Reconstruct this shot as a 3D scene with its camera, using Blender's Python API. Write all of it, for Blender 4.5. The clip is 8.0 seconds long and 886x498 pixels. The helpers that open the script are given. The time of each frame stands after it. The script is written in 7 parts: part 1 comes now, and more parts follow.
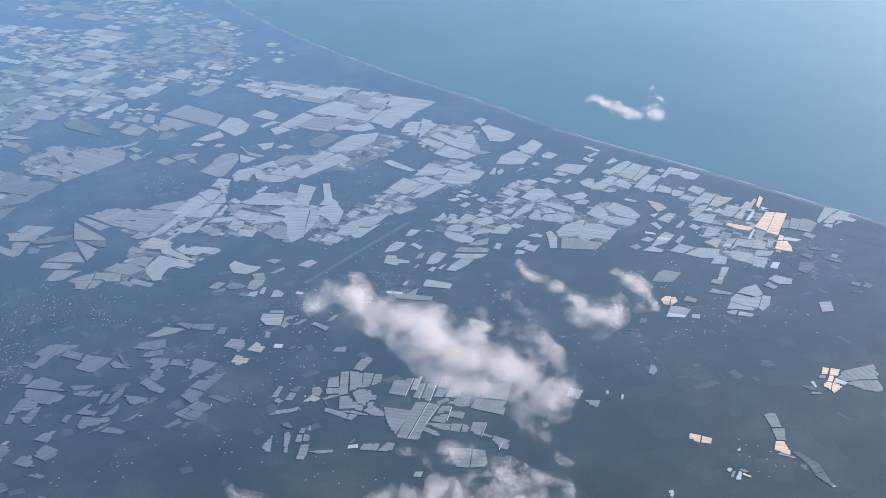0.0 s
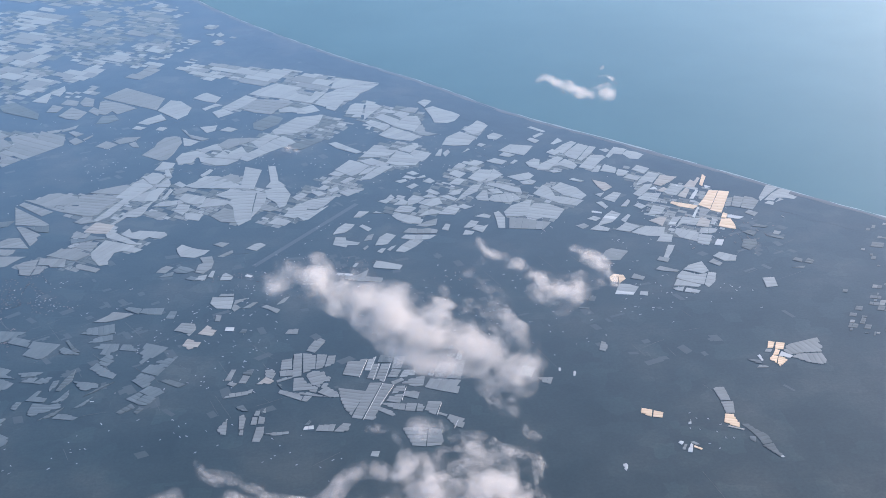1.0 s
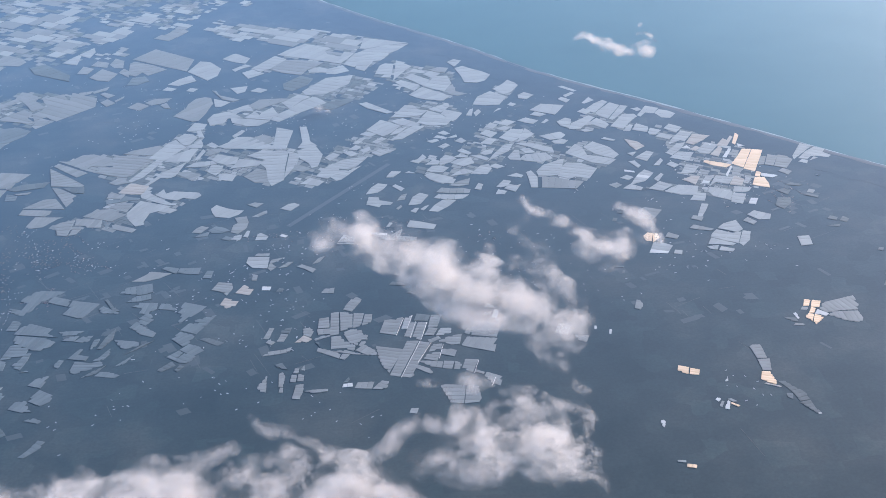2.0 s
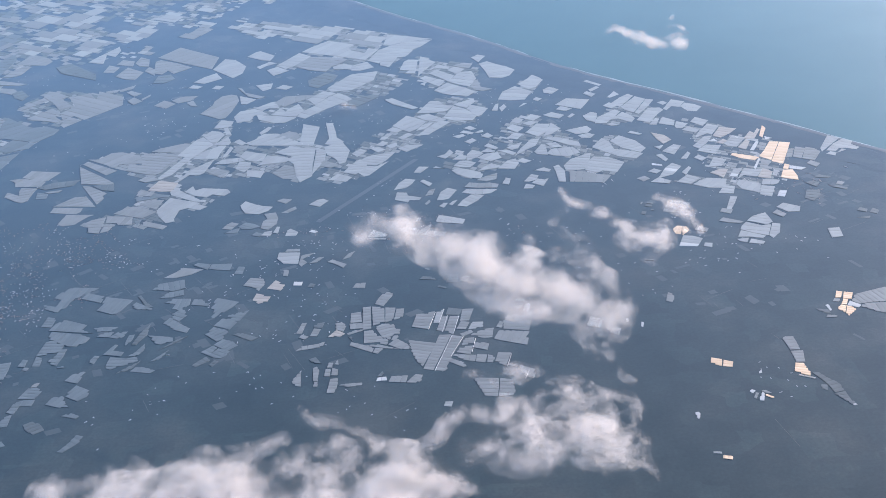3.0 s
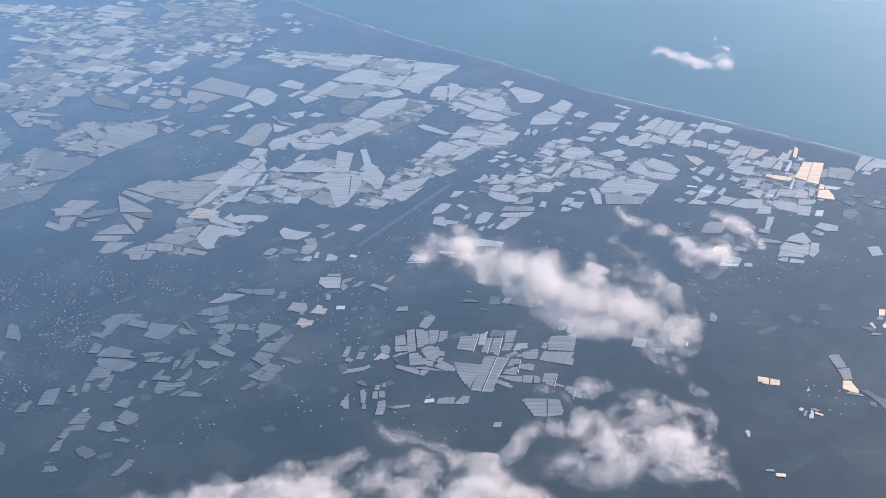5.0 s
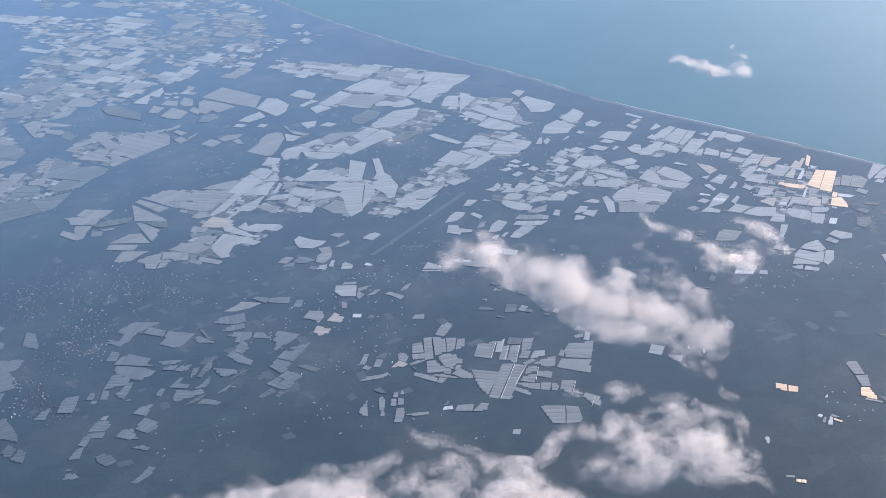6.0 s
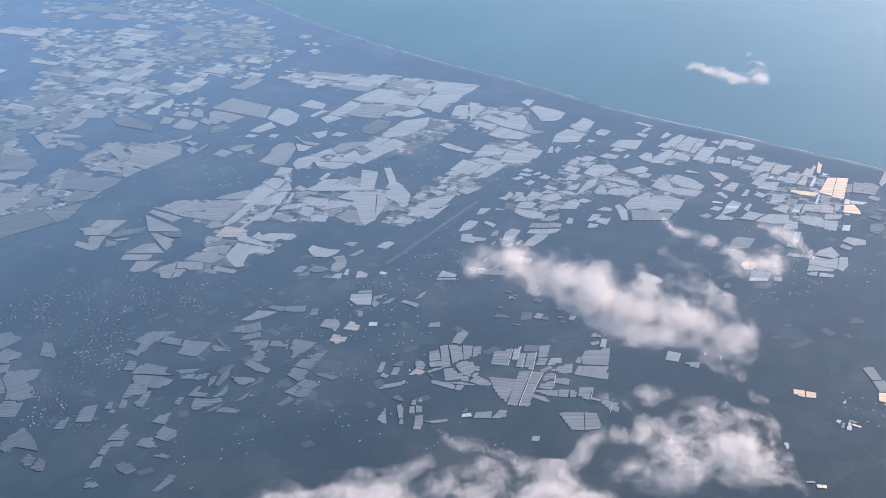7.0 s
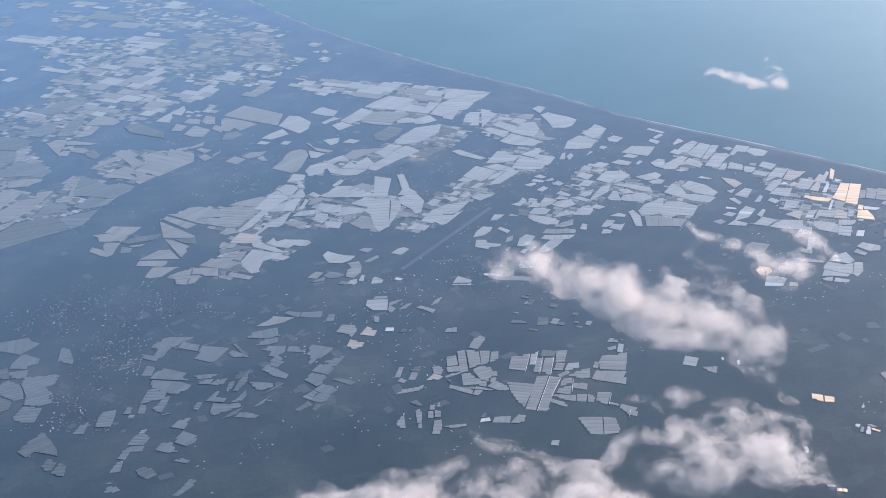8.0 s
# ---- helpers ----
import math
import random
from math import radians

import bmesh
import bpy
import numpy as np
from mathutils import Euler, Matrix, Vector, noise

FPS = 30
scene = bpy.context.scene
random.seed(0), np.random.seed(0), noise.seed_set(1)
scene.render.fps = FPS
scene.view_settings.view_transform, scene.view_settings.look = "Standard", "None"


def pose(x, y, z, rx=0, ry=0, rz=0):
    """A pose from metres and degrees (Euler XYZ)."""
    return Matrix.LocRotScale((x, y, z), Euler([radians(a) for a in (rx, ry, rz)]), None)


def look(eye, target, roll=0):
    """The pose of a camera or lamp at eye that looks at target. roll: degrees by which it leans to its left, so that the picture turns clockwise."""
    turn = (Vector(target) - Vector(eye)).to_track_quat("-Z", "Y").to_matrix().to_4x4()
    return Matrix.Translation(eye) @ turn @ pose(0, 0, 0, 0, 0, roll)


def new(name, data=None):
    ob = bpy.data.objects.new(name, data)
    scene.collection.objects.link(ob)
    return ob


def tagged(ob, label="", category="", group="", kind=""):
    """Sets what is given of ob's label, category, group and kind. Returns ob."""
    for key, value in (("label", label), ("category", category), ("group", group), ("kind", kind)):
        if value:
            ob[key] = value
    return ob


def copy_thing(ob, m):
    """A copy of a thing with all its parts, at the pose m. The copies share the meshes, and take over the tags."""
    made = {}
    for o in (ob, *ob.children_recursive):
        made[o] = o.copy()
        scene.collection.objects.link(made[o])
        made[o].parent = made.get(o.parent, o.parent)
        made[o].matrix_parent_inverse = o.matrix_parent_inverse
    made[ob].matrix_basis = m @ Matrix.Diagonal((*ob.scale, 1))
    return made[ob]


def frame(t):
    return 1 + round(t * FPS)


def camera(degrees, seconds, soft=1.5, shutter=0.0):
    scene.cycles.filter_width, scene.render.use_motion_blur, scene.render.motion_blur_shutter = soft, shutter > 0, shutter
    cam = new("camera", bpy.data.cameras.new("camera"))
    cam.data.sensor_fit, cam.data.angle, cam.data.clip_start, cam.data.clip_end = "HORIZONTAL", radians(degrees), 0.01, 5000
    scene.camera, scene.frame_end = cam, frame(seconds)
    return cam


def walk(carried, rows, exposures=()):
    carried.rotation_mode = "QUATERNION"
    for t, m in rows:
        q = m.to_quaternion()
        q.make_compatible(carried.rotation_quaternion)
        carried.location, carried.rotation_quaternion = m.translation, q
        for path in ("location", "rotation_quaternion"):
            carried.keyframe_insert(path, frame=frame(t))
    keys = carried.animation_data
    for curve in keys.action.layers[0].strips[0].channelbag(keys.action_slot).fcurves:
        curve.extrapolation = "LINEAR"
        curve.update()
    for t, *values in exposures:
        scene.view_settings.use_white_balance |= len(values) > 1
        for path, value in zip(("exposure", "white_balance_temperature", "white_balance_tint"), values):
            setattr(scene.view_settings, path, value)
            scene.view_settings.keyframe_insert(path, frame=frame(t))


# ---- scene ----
from mathutils.geometry import tessellate_polygon

# A coast seen from an airliner's window, laid out at one tenth of its true size: 1 m here stands for 10 m.
cam = camera(41.85, 8.0, soft=0.88)
PATH = [
    (0, (70.840, 21.026, 780.0), (54.232, 936.916, 378.913), -2.74),
    (0.1, (68.816, 20.425, 780.0), (67.662, 936.495, 378.983), -2.68),
    (0.2, (66.792, 19.825, 780.0), (76.671, 935.872, 379.052), -2.61),
    (0.3, (64.768, 19.224, 780.0), (83.724, 935.355, 379.569), -2.55),
    (0.4, (62.744, 18.623, 780.0), (86.842, 934.661, 379.634), -2.49),
    (0.5, (60.720, 18.022, 780.0), (89.963, 933.741, 379.245), -2.43),
    (0.7, (56.672, 16.821, 780.0), (92.615, 930.536, 375.237), -2.28),
    (0.8, (54.648, 16.220, 780.0), (91.954, 928.391, 371.892), -2.21),
    (1, (50.600, 15.019, 780.0), (87.649, 923.371, 363.439), -2.07),
    (1.2, (46.552, 13.817, 780.0), (81.494, 917.913, 354.102), -2.15),
    (1.3, (44.528, 13.216, 780.0), (76.709, 915.321, 349.684), -2.19),
    (1.5, (40.480, 12.015, 780.0), (68.414, 910.669, 342.233), -2.26),
    (1.7, (36.432, 10.813, 780.0), (59.610, 907.318, 337.573), -2.44),
    (2.8, (14.168, 4.205, 780.0), (19.591, 898.496, 332.547), -3.45),
    (3, (10.120, 3.004, 780.0), (12.918, 897.446, 332.825), -3.56),
    (3.5, (-0.000, -0.000, 780.0), (-0.000, 895.780, 335.502), -3.82),
    (4, (-10.120, -3.004, 780.0), (-11.062, 895.788, 341.625), -4.09),
    (4.5, (-20.240, -6.007, 780.0), (-25.262, 895.961, 348.227), -4.31),
    (4.7, (-24.288, -7.209, 780.0), (-30.507, 896.265, 351.401), -4.37),
    (5.8, (-46.552, -13.817, 780.0), (-55.241, 895.089, 363.090), -4.50),
    (6, (-50.600, -15.019, 780.0), (-59.198, 894.401, 364.209), -4.57),
    (6.5, (-60.720, -18.022, 780.0), (-69.441, 892.872, 367.453), -4.68),
    (7, (-70.840, -21.026, 780.0), (-80.243, 892.315, 372.913), -4.80),
    (7.5, (-80.961, -24.030, 780.0), (-91.294, 891.275, 377.371), -4.88),
    (8, (-91.081, -27.034, 780.0), (-102.189, 889.257, 379.641), -4.92),
]
walk(cam, [(t, look(eye, target, roll)) for t, eye, target, roll in PATH], [(0.0, 1.12, 4850, 6), (1.5, 1.16, 4930, 7), (3.5, 1.21, 4980, 8.5), (8.0, 1.12, 5030, 8.5)])

# clear light through the many thin flecks of the clouds
scene.cycles.transparent_max_bounces = 128

# ---- sky, sun and exposure ----
SUN_ELEVATION, SUN_AZIMUTH = radians(20.0), radians(50.0)  # azimuth from +y towards +x
world = bpy.data.worlds.new("world")
scene.world = world
world.use_nodes = True
sky = world.node_tree.nodes.new("ShaderNodeTexSky")
sky.sky_type, sky.sun_disc = "NISHITA", False
sky.sun_elevation, sky.sun_rotation = SUN_ELEVATION, SUN_AZIMUTH
sky.altitude, sky.air_density, sky.dust_density, sky.ozone_density = 0.0, 1.0, 2.0, 2.0
back = world.node_tree.nodes["Background"]
back.inputs["Strength"].default_value = 0.105
world.node_tree.links.new(sky.outputs["Color"], back.inputs["Color"])

sun_data = bpy.data.lights.new("sun", "SUN")
sun_data.energy, sun_data.angle, sun_data.color = 4.2, radians(0.5), (1.0, 0.69, 0.47)
sun = new("sun", sun_data)
to_sun = Vector((math.sin(SUN_AZIMUTH) * math.cos(SUN_ELEVATION), math.cos(SUN_AZIMUTH) * math.cos(SUN_ELEVATION), math.sin(SUN_ELEVATION)))
sun.matrix_world = Matrix.Translation((900, 900, 1500)) @ to_sun.to_track_quat("Z", "Y").to_matrix().to_4x4()


# ---- materials ----
def material(name):
    mat = bpy.data.materials.new(name)
    mat.use_nodes = True
    nodes, links = mat.node_tree.nodes, mat.node_tree.links
    return mat, nodes, links, nodes["Principled BSDF"]


def node(nodes, kind, **values):
    n = nodes.new(kind)
    for key, value in values.items():
        n.inputs[key].default_value = value
    return n


def ramp(nodes, stops):
    r = nodes.new("ShaderNodeValToRGB")
    while len(r.color_ramp.elements) < len(stops):
        r.color_ramp.elements.new(0.5)
    for e, (at, colour) in zip(r.color_ramp.elements, stops):
        e.position, e.color = at, (*colour, 1)
    return r


def film(name, dark, light, roughness, specular=0.25, metallic=0.0, veil=0.18):
    """Greenhouse plastic: every bay its own tone, with dust streaks and sagging sheets."""
    mat, nodes, links, shader = material(name)
    info = nodes.new("ShaderNodeObjectInfo")
    place = nodes.new("ShaderNodeNewGeometry")
    dust = node(nodes, "ShaderNodeTexNoise", Scale=0.05, Detail=5.0, Roughness=0.65)
    fine = node(nodes, "ShaderNodeTexNoise", Scale=0.6, Detail=3.0)
    links.new(place.outputs["Position"], dust.inputs["Vector"])
    links.new(place.outputs["Position"], fine.inputs["Vector"])
    add = nodes.new("ShaderNodeMath")
    add.operation = "MULTIPLY_ADD"
    add.inputs[1].default_value = 0.55
    patch = nodes.new("ShaderNodeMath")
    patch.operation = "ADD"
    once = nodes.new("ShaderNodeMath")
    once.operation = "FRACT"
    links.new(info.outputs["Random"], patch.inputs[0])
    links.new(place.outputs["Random Per Island"], patch.inputs[1])
    links.new(patch.outputs[0], once.inputs[0])
    links.new(once.outputs[0], add.inputs[0])
    part_of = nodes.new("ShaderNodeMath")
    part_of.operation = "MULTIPLY_ADD"
    part_of.inputs[1].default_value = 0.9
    part_of.inputs[2].default_value = -0.22
    links.new(dust.outputs["Fac"], part_of.inputs[0])
    links.new(part_of.outputs[0], add.inputs[2])
    tone = ramp(nodes, [(0.0, dark), (1.0, light)])
    links.new(add.outputs[0], tone.inputs["Fac"])
    links.new(tone.outputs["Color"], shader.inputs["Base Color"])
    bump = node(nodes, "ShaderNodeBump", Strength=0.25, Distance=0.2)
    links.new(fine.outputs["Fac"], bump.inputs["Height"])
    links.new(bump.outputs["Normal"], shader.inputs["Normal"])
    shader.inputs["Roughness"].default_value = roughness
    shader.inputs["Specular IOR Level"].default_value = specular
    shader.inputs["Metallic"].default_value = metallic
    # Blue veil over the plastic that imitates haze in the air
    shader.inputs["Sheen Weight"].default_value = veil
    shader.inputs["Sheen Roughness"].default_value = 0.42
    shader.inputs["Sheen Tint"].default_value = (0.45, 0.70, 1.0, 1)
    return mat


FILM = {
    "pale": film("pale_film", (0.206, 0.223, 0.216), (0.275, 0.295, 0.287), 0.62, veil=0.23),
    # Aged film, also used for pale roofs whose haze dimming is painted in
    "grey": film("aged_hazed_film", (0.138, 0.151, 0.149), (0.197, 0.213, 0.21), 0.68, veil=0.23),
    # Darker film for hazy stretches: the dimming is put into its colour
    "worn": film("hazed_film", (0.084, 0.106, 0.115), (0.126, 0.151, 0.162), 0.7, veil=0.23),
    # Weathered nets, and plots whose fading in haze is put into the tone
    "dull": film("weathered_hazed_net", (0.062, 0.076, 0.08), (0.10, 0.118, 0.122), 0.75, veil=0.27),
    # Fresh white film, also used for single bays painted as glints
    "white": film("fresh_glint_film", (0.33, 0.345, 0.335), (0.45, 0.46, 0.445), 0.5),
    # Orange base colour carries the sun's glint on glossy roofs
    "glossy": film("glint_film", (0.47, 0.345, 0.205), (0.66, 0.51, 0.335), 0.56, 0.8, 0.45),
    "tan": film("dusty_film", (0.25, 0.24, 0.212), (0.33, 0.315, 0.275), 0.6),
}


def land():
    """Dark farmland and scrub in parcels, with bare-earth patches."""
    mat, nodes, links, shader = material("farmland")
    place = nodes.new("ShaderNodeNewGeometry")
    warp = node(nodes, "ShaderNodeTexNoise", Scale=0.01, Detail=3.0)
    mixed = nodes.new("ShaderNodeVectorMath")
    mixed.operation = "MULTIPLY_ADD"
    mixed.inputs[1].default_value = (30, 30, 0)
    links.new(warp.outputs["Color"], mixed.inputs[0])
    links.new(place.outputs["Position"], warp.inputs["Vector"])
    links.new(place.outputs["Position"], mixed.inputs[2])
    parcels = node(nodes, "ShaderNodeTexVoronoi", Scale=0.03, Randomness=0.9)
    parcels.distance = "CHEBYCHEV"
    links.new(mixed.outputs[0], parcels.inputs["Vector"])
    split = nodes.new("ShaderNodeSeparateColor")
    links.new(parcels.outputs["Color"], split.inputs["Color"])
    broad = node(nodes, "ShaderNodeTexNoise", Scale=0.006, Detail=6.0, Roughness=0.62)
    links.new(place.outputs["Position"], broad.inputs["Vector"])
    fine = node(nodes, "ShaderNodeTexNoise", Scale=0.25, Detail=4.0, Roughness=0.7)
    links.new(place.outputs["Position"], fine.inputs["Vector"])
    base = ramp(nodes, [(0.30, (0.013, 0.025, 0.027)), (0.50, (0.022, 0.035, 0.036)), (0.68, (0.044, 0.053, 0.049))])
    links.new(broad.outputs["Fac"], base.inputs["Fac"])
    cell = ramp(nodes, [(0.0, (0.86, 0.88, 0.88)), (0.8, (1.03, 1.03, 1.02)), (1.0, (1.22, 1.2, 1.15))])
    links.new(split.outputs["Red"], cell.inputs["Fac"])
    grain = ramp(nodes, [(0.3, (0.7, 0.7, 0.7)), (0.7, (1.3, 1.3, 1.3))])
    links.new(fine.outputs["Fac"], grain.inputs["Fac"])
    one = nodes.new("ShaderNodeMix")
    one.data_type, one.blend_type = "RGBA", "MULTIPLY"
    one.inputs["Factor"].default_value = 1.0
    links.new(base.outputs["Color"], one.inputs[6])
    links.new(cell.outputs["Color"], one.inputs[7])
    two = nodes.new("ShaderNodeMix")
    two.data_type, two.blend_type = "RGBA", "MULTIPLY"
    two.inputs["Factor"].default_value = 0.7
    links.new(one.outputs[2], two.inputs[6])
    links.new(grain.outputs["Color"], two.inputs[7])
    links.new(two.outputs[2], shader.inputs["Base Color"])
    shader.inputs["Roughness"].default_value = 0.85
    shader.inputs["Specular IOR Level"].default_value = 0.2
    # Sheen tinted blue stands in for the haze over distant ground
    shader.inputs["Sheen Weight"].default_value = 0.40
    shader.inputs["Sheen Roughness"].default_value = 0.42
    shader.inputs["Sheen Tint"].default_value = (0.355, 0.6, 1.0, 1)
    return mat


def plain(name, colour, roughness=0.8, spread=0.25, scale=0.2, haze=0.0):
    mat, nodes, links, shader = material(name)
    place = nodes.new("ShaderNodeNewGeometry")
    info = nodes.new("ShaderNodeObjectInfo")
    grain = node(nodes, "ShaderNodeTexNoise", Scale=scale, Detail=5.0, Roughness=0.65)
    links.new(place.outputs["Position"], grain.inputs["Vector"])
    mean = nodes.new("ShaderNodeMath")
    mean.operation = "MULTIPLY_ADD"
    mean.inputs[1].default_value = 0.5
    half = nodes.new("ShaderNodeMath")
    half.operation = "MULTIPLY"
    half.inputs[1].default_value = 0.5
    links.new(info.outputs["Random"], half.inputs[0])
    links.new(grain.outputs["Fac"], mean.inputs[0])
    links.new(half.outputs[0], mean.inputs[2])
    tone = ramp(nodes, [(0.2, tuple(c * (1 - spread) for c in colour)), (0.8, tuple(min(1, c * (1 + spread)) for c in colour))])
    links.new(mean.outputs[0], tone.inputs["Fac"])
    links.new(tone.outputs["Color"], shader.inputs["Base Color"])
    shader.inputs["Roughness"].default_value = roughness
    # Air haze is imitated by a bluish layer that grows at grazing angles
    shader.inputs["Sheen Weight"].default_value = haze
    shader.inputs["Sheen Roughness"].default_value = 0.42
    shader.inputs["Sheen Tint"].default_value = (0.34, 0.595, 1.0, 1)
    return mat


def sea_water():
    mat, nodes, links, shader = material("sea_water")
    place = nodes.new("ShaderNodeNewGeometry")
    broad = node(nodes, "ShaderNodeTexNoise", Scale=0.0025, Detail=4.0)
    links.new(place.outputs["Position"], broad.inputs["Vector"])
    tone = ramp(nodes, [(0.3, (0.074, 0.134, 0.146)), (0.7, (0.087, 0.153, 0.165))])
    links.new(broad.outputs["Fac"], tone.inputs["Fac"])
    links.new(tone.outputs["Color"], shader.inputs["Base Color"])
    waves = node(nodes, "ShaderNodeTexNoise", Scale=0.35, Detail=4.0)
    links.new(place.outputs["Position"], waves.inputs["Vector"])
    bump = node(nodes, "ShaderNodeBump", Strength=0.12, Distance=0.5)
    links.new(waves.outputs["Fac"], bump.inputs["Height"])
    links.new(bump.outputs["Normal"], shader.inputs["Normal"])
    shader.inputs["Roughness"].default_value = 0.24
    shader.inputs["IOR"].default_value = 1.33
    shader.inputs["Specular IOR Level"].default_value = 0.35
    return mat


LAND, SEA = land(), sea_water()
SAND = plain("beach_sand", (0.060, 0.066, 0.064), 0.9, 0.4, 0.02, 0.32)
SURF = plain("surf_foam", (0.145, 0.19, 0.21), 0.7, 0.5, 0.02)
# Near-white tone of the strips that imitate glints between bays
GLINT = plain("pale_glint", (0.62, 0.61, 0.59), 0.6, 0.3, 0.3)
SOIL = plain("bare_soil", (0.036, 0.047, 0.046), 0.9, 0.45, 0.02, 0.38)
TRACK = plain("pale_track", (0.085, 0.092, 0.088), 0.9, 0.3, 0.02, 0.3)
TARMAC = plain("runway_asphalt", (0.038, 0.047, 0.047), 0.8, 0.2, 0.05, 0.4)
WALL = plain("pale_render", (0.55, 0.52, 0.48), 0.8, 0.2)
WHITE_ROOF = plain("white_roof_sheet", (0.44, 0.46, 0.48), 0.45, 0.15)
TILE_ROOF = plain("terracotta_roof", (0.165, 0.15, 0.155), 0.8, 0.3)


# ---- the coast: land, beach, surf and sea ----
SHORE = [(-4200, 9900), (-2300, 6700), (-1500, 5350), (-1040, 4600), (-790, 4162), (-596, 3776), (-387, 3397), (-121, 2988), (132, 2652), (301, 2402), (501, 2172), (690, 1948), (787, 1829), (990, 1600), (1230, 1340), (1800, 720), (2900, -450), (4200, -1800)]


def shore_line(step=12.0):
    """A smooth line through the shore's bends, as points and seaward normals."""
    p = [Vector(q) for q in SHORE]
    out = []
    for i in range(len(p) - 1):
        a, b, c, d = p[max(i - 1, 0)], p[i], p[i + 1], p[min(i + 2, len(p) - 1)]
        count = max(2, int((c - b).length / step)) if 1 < i < 14 else 20
        for k in range(count):
            s = k / count
            out.append(0.5 * (2 * b + (c - a) * s + (2 * a - 5 * b + 4 * c - d) * s * s + (3 * b - a - 3 * c + d) * s ** 3))
    out.append(p[-1])
    ways = []
    for i in range(len(out)):
        d = out[min(i + 1, len(out) - 1)] - out[max(i - 1, 0)]
        ways.append(Vector((-d.y, d.x)).normalized() * -1 if d.x * 0 + (-d.y) < 0 else Vector((-d.y, d.x)).normalized())
    return out, ways


LINE, SEAWARD = shore_line()


def along_shore(name, mat, offsets, wobble=0.0, label="", category=""):
    """A sheet that runs along the shore; offsets: (metres seaward, height) across it."""
    verts, faces, n = [], [], len(offsets)
    for i, (p, w) in enumerate(zip(LINE, SEAWARD)):
        for k, (d, z) in enumerate(offsets):
            shift = wobble * noise.noise((p.x * 0.02, p.y * 0.02, k * 7.3)) if abs(d) < 500 else 0
            q = p + w * (d + shift) if abs(d) < 500 else p + Vector((0.79, 0.61)) * d
            verts.append((q.x, q.y, z))
    for i in range(len(LINE) - 1):
        for k in range(n - 1):
            a = i * n + k
            faces.append((a, a + 1, a + n + 1, a + n))
    me = bpy.data.meshes.new(name)
    me.from_pydata(verts, [], faces)
    me.materials.append(mat)
    me.update()
    if me.polygons[0].normal.z < 0:
        me.flip_normals()
    return tagged(new(name, me), label, category, kind="structure")


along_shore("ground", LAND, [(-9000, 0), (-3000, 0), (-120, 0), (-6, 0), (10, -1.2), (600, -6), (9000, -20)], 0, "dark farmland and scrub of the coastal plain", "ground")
along_shore("water", SEA, [(-1, -0.6), (120, -0.6), (900, -0.6), (9000, -0.6)], 0, "calm blue sea under a hazy sky", "water")
along_shore("beach", SAND, [(-9, 0.05), (-3, 0.12), (3.5, -0.3)], 5, "narrow pale sandy beach along the shore", "beach")
along_shore("surf", SURF, [(3.2, -0.52), (6.5, -0.5)], 4, "thin white line of surf along the beach", "surf")
along_shore("dune_belt", LAND, [(-95, 0.03), (-80, 0.2), (-40, 0.3), (-14, 0.2), (-10, 0.04)], 22, "dark scrub-covered dune belt behind the beach", "dunes")


def strip(name, mat, ends, width, z, label, category):
    a, b = Vector(ends[0]), Vector(ends[1])
    w = (b - a).normalized()
    side = Vector((-w.y, w.x)) * width / 2
    bm = bmesh.new()
    low = [bm.verts.new((*q, 0)) for q in (a - side, b - side, b + side, a + side)]
    top = [bm.verts.new((*q, z)) for q in (a - side, b - side, b + side, a + side)]
    bm.faces.new(top)
    for i in range(4):
        bm.faces.new((low[i], low[(i + 1) % 4], top[(i + 1) % 4], top[i]))
    me = bpy.data.meshes.new(name)
    bm.to_mesh(me)
    bm.free()
    me.materials.append(mat)
    return tagged(new(name, me), label, category, kind="structure")


strip("runway", TARMAC, ((-182, 1688), (-22, 1928)), 9, 0.05, "long grey airfield runway between dark verges", "runway")


# ---- greenhouses ----
def part(name, verts, faces, mats, parent, label="", slots=None):
    me = bpy.data.meshes.new(name)
    me.from_pydata(verts, [], faces)
    for m in mats:
        me.materials.append(m)
    if slots:
        me.polygons.foreach_set("material_index", slots)
    me.update()
    ob = new(name, me)
    ob.parent = parent
    if label:
        ob["label"] = label
    return ob


LABELS = {
    "pale": "pale plastic-covered greenhouse with gabled bays on farmland",
    "grey": "greyed plastic-covered greenhouse with low gabled bays",
    "worn": "low plastic greenhouse in a darker tone that imitates haze",
    "dull": "low net house under weathered shade cloth with haze in its tone",
    "white": "bright white greenhouse with fresh plastic roofs",
    "glossy": "glossy greenhouse with the low sun's orange glint in its colour",
    "tan": "dusty tan plastic-covered greenhouse on farmland",
}
rand = random.Random(5)
FAR_VERTS, FAR_FACES, FAR_SLOTS = [], [], []


def cut(poly, way, near, far):
    """The piece of a convex plan between two parallel lines across way."""
    for line, sign in ((near, 1), (far, -1)):
        out = []
        for i, p in enumerate(poly):
            q = poly[(i + 1) % len(poly)]
            a, b = sign * (p.dot(way) - line), sign * (q.dot(way) - line)
            if a >= 0:
                out.append(p)
            if (a < 0) != (b < 0):
                out.append(p + (q - p) * (a / (a - b)))
        poly = out
        if len(poly) < 3:
            return []
    return poly


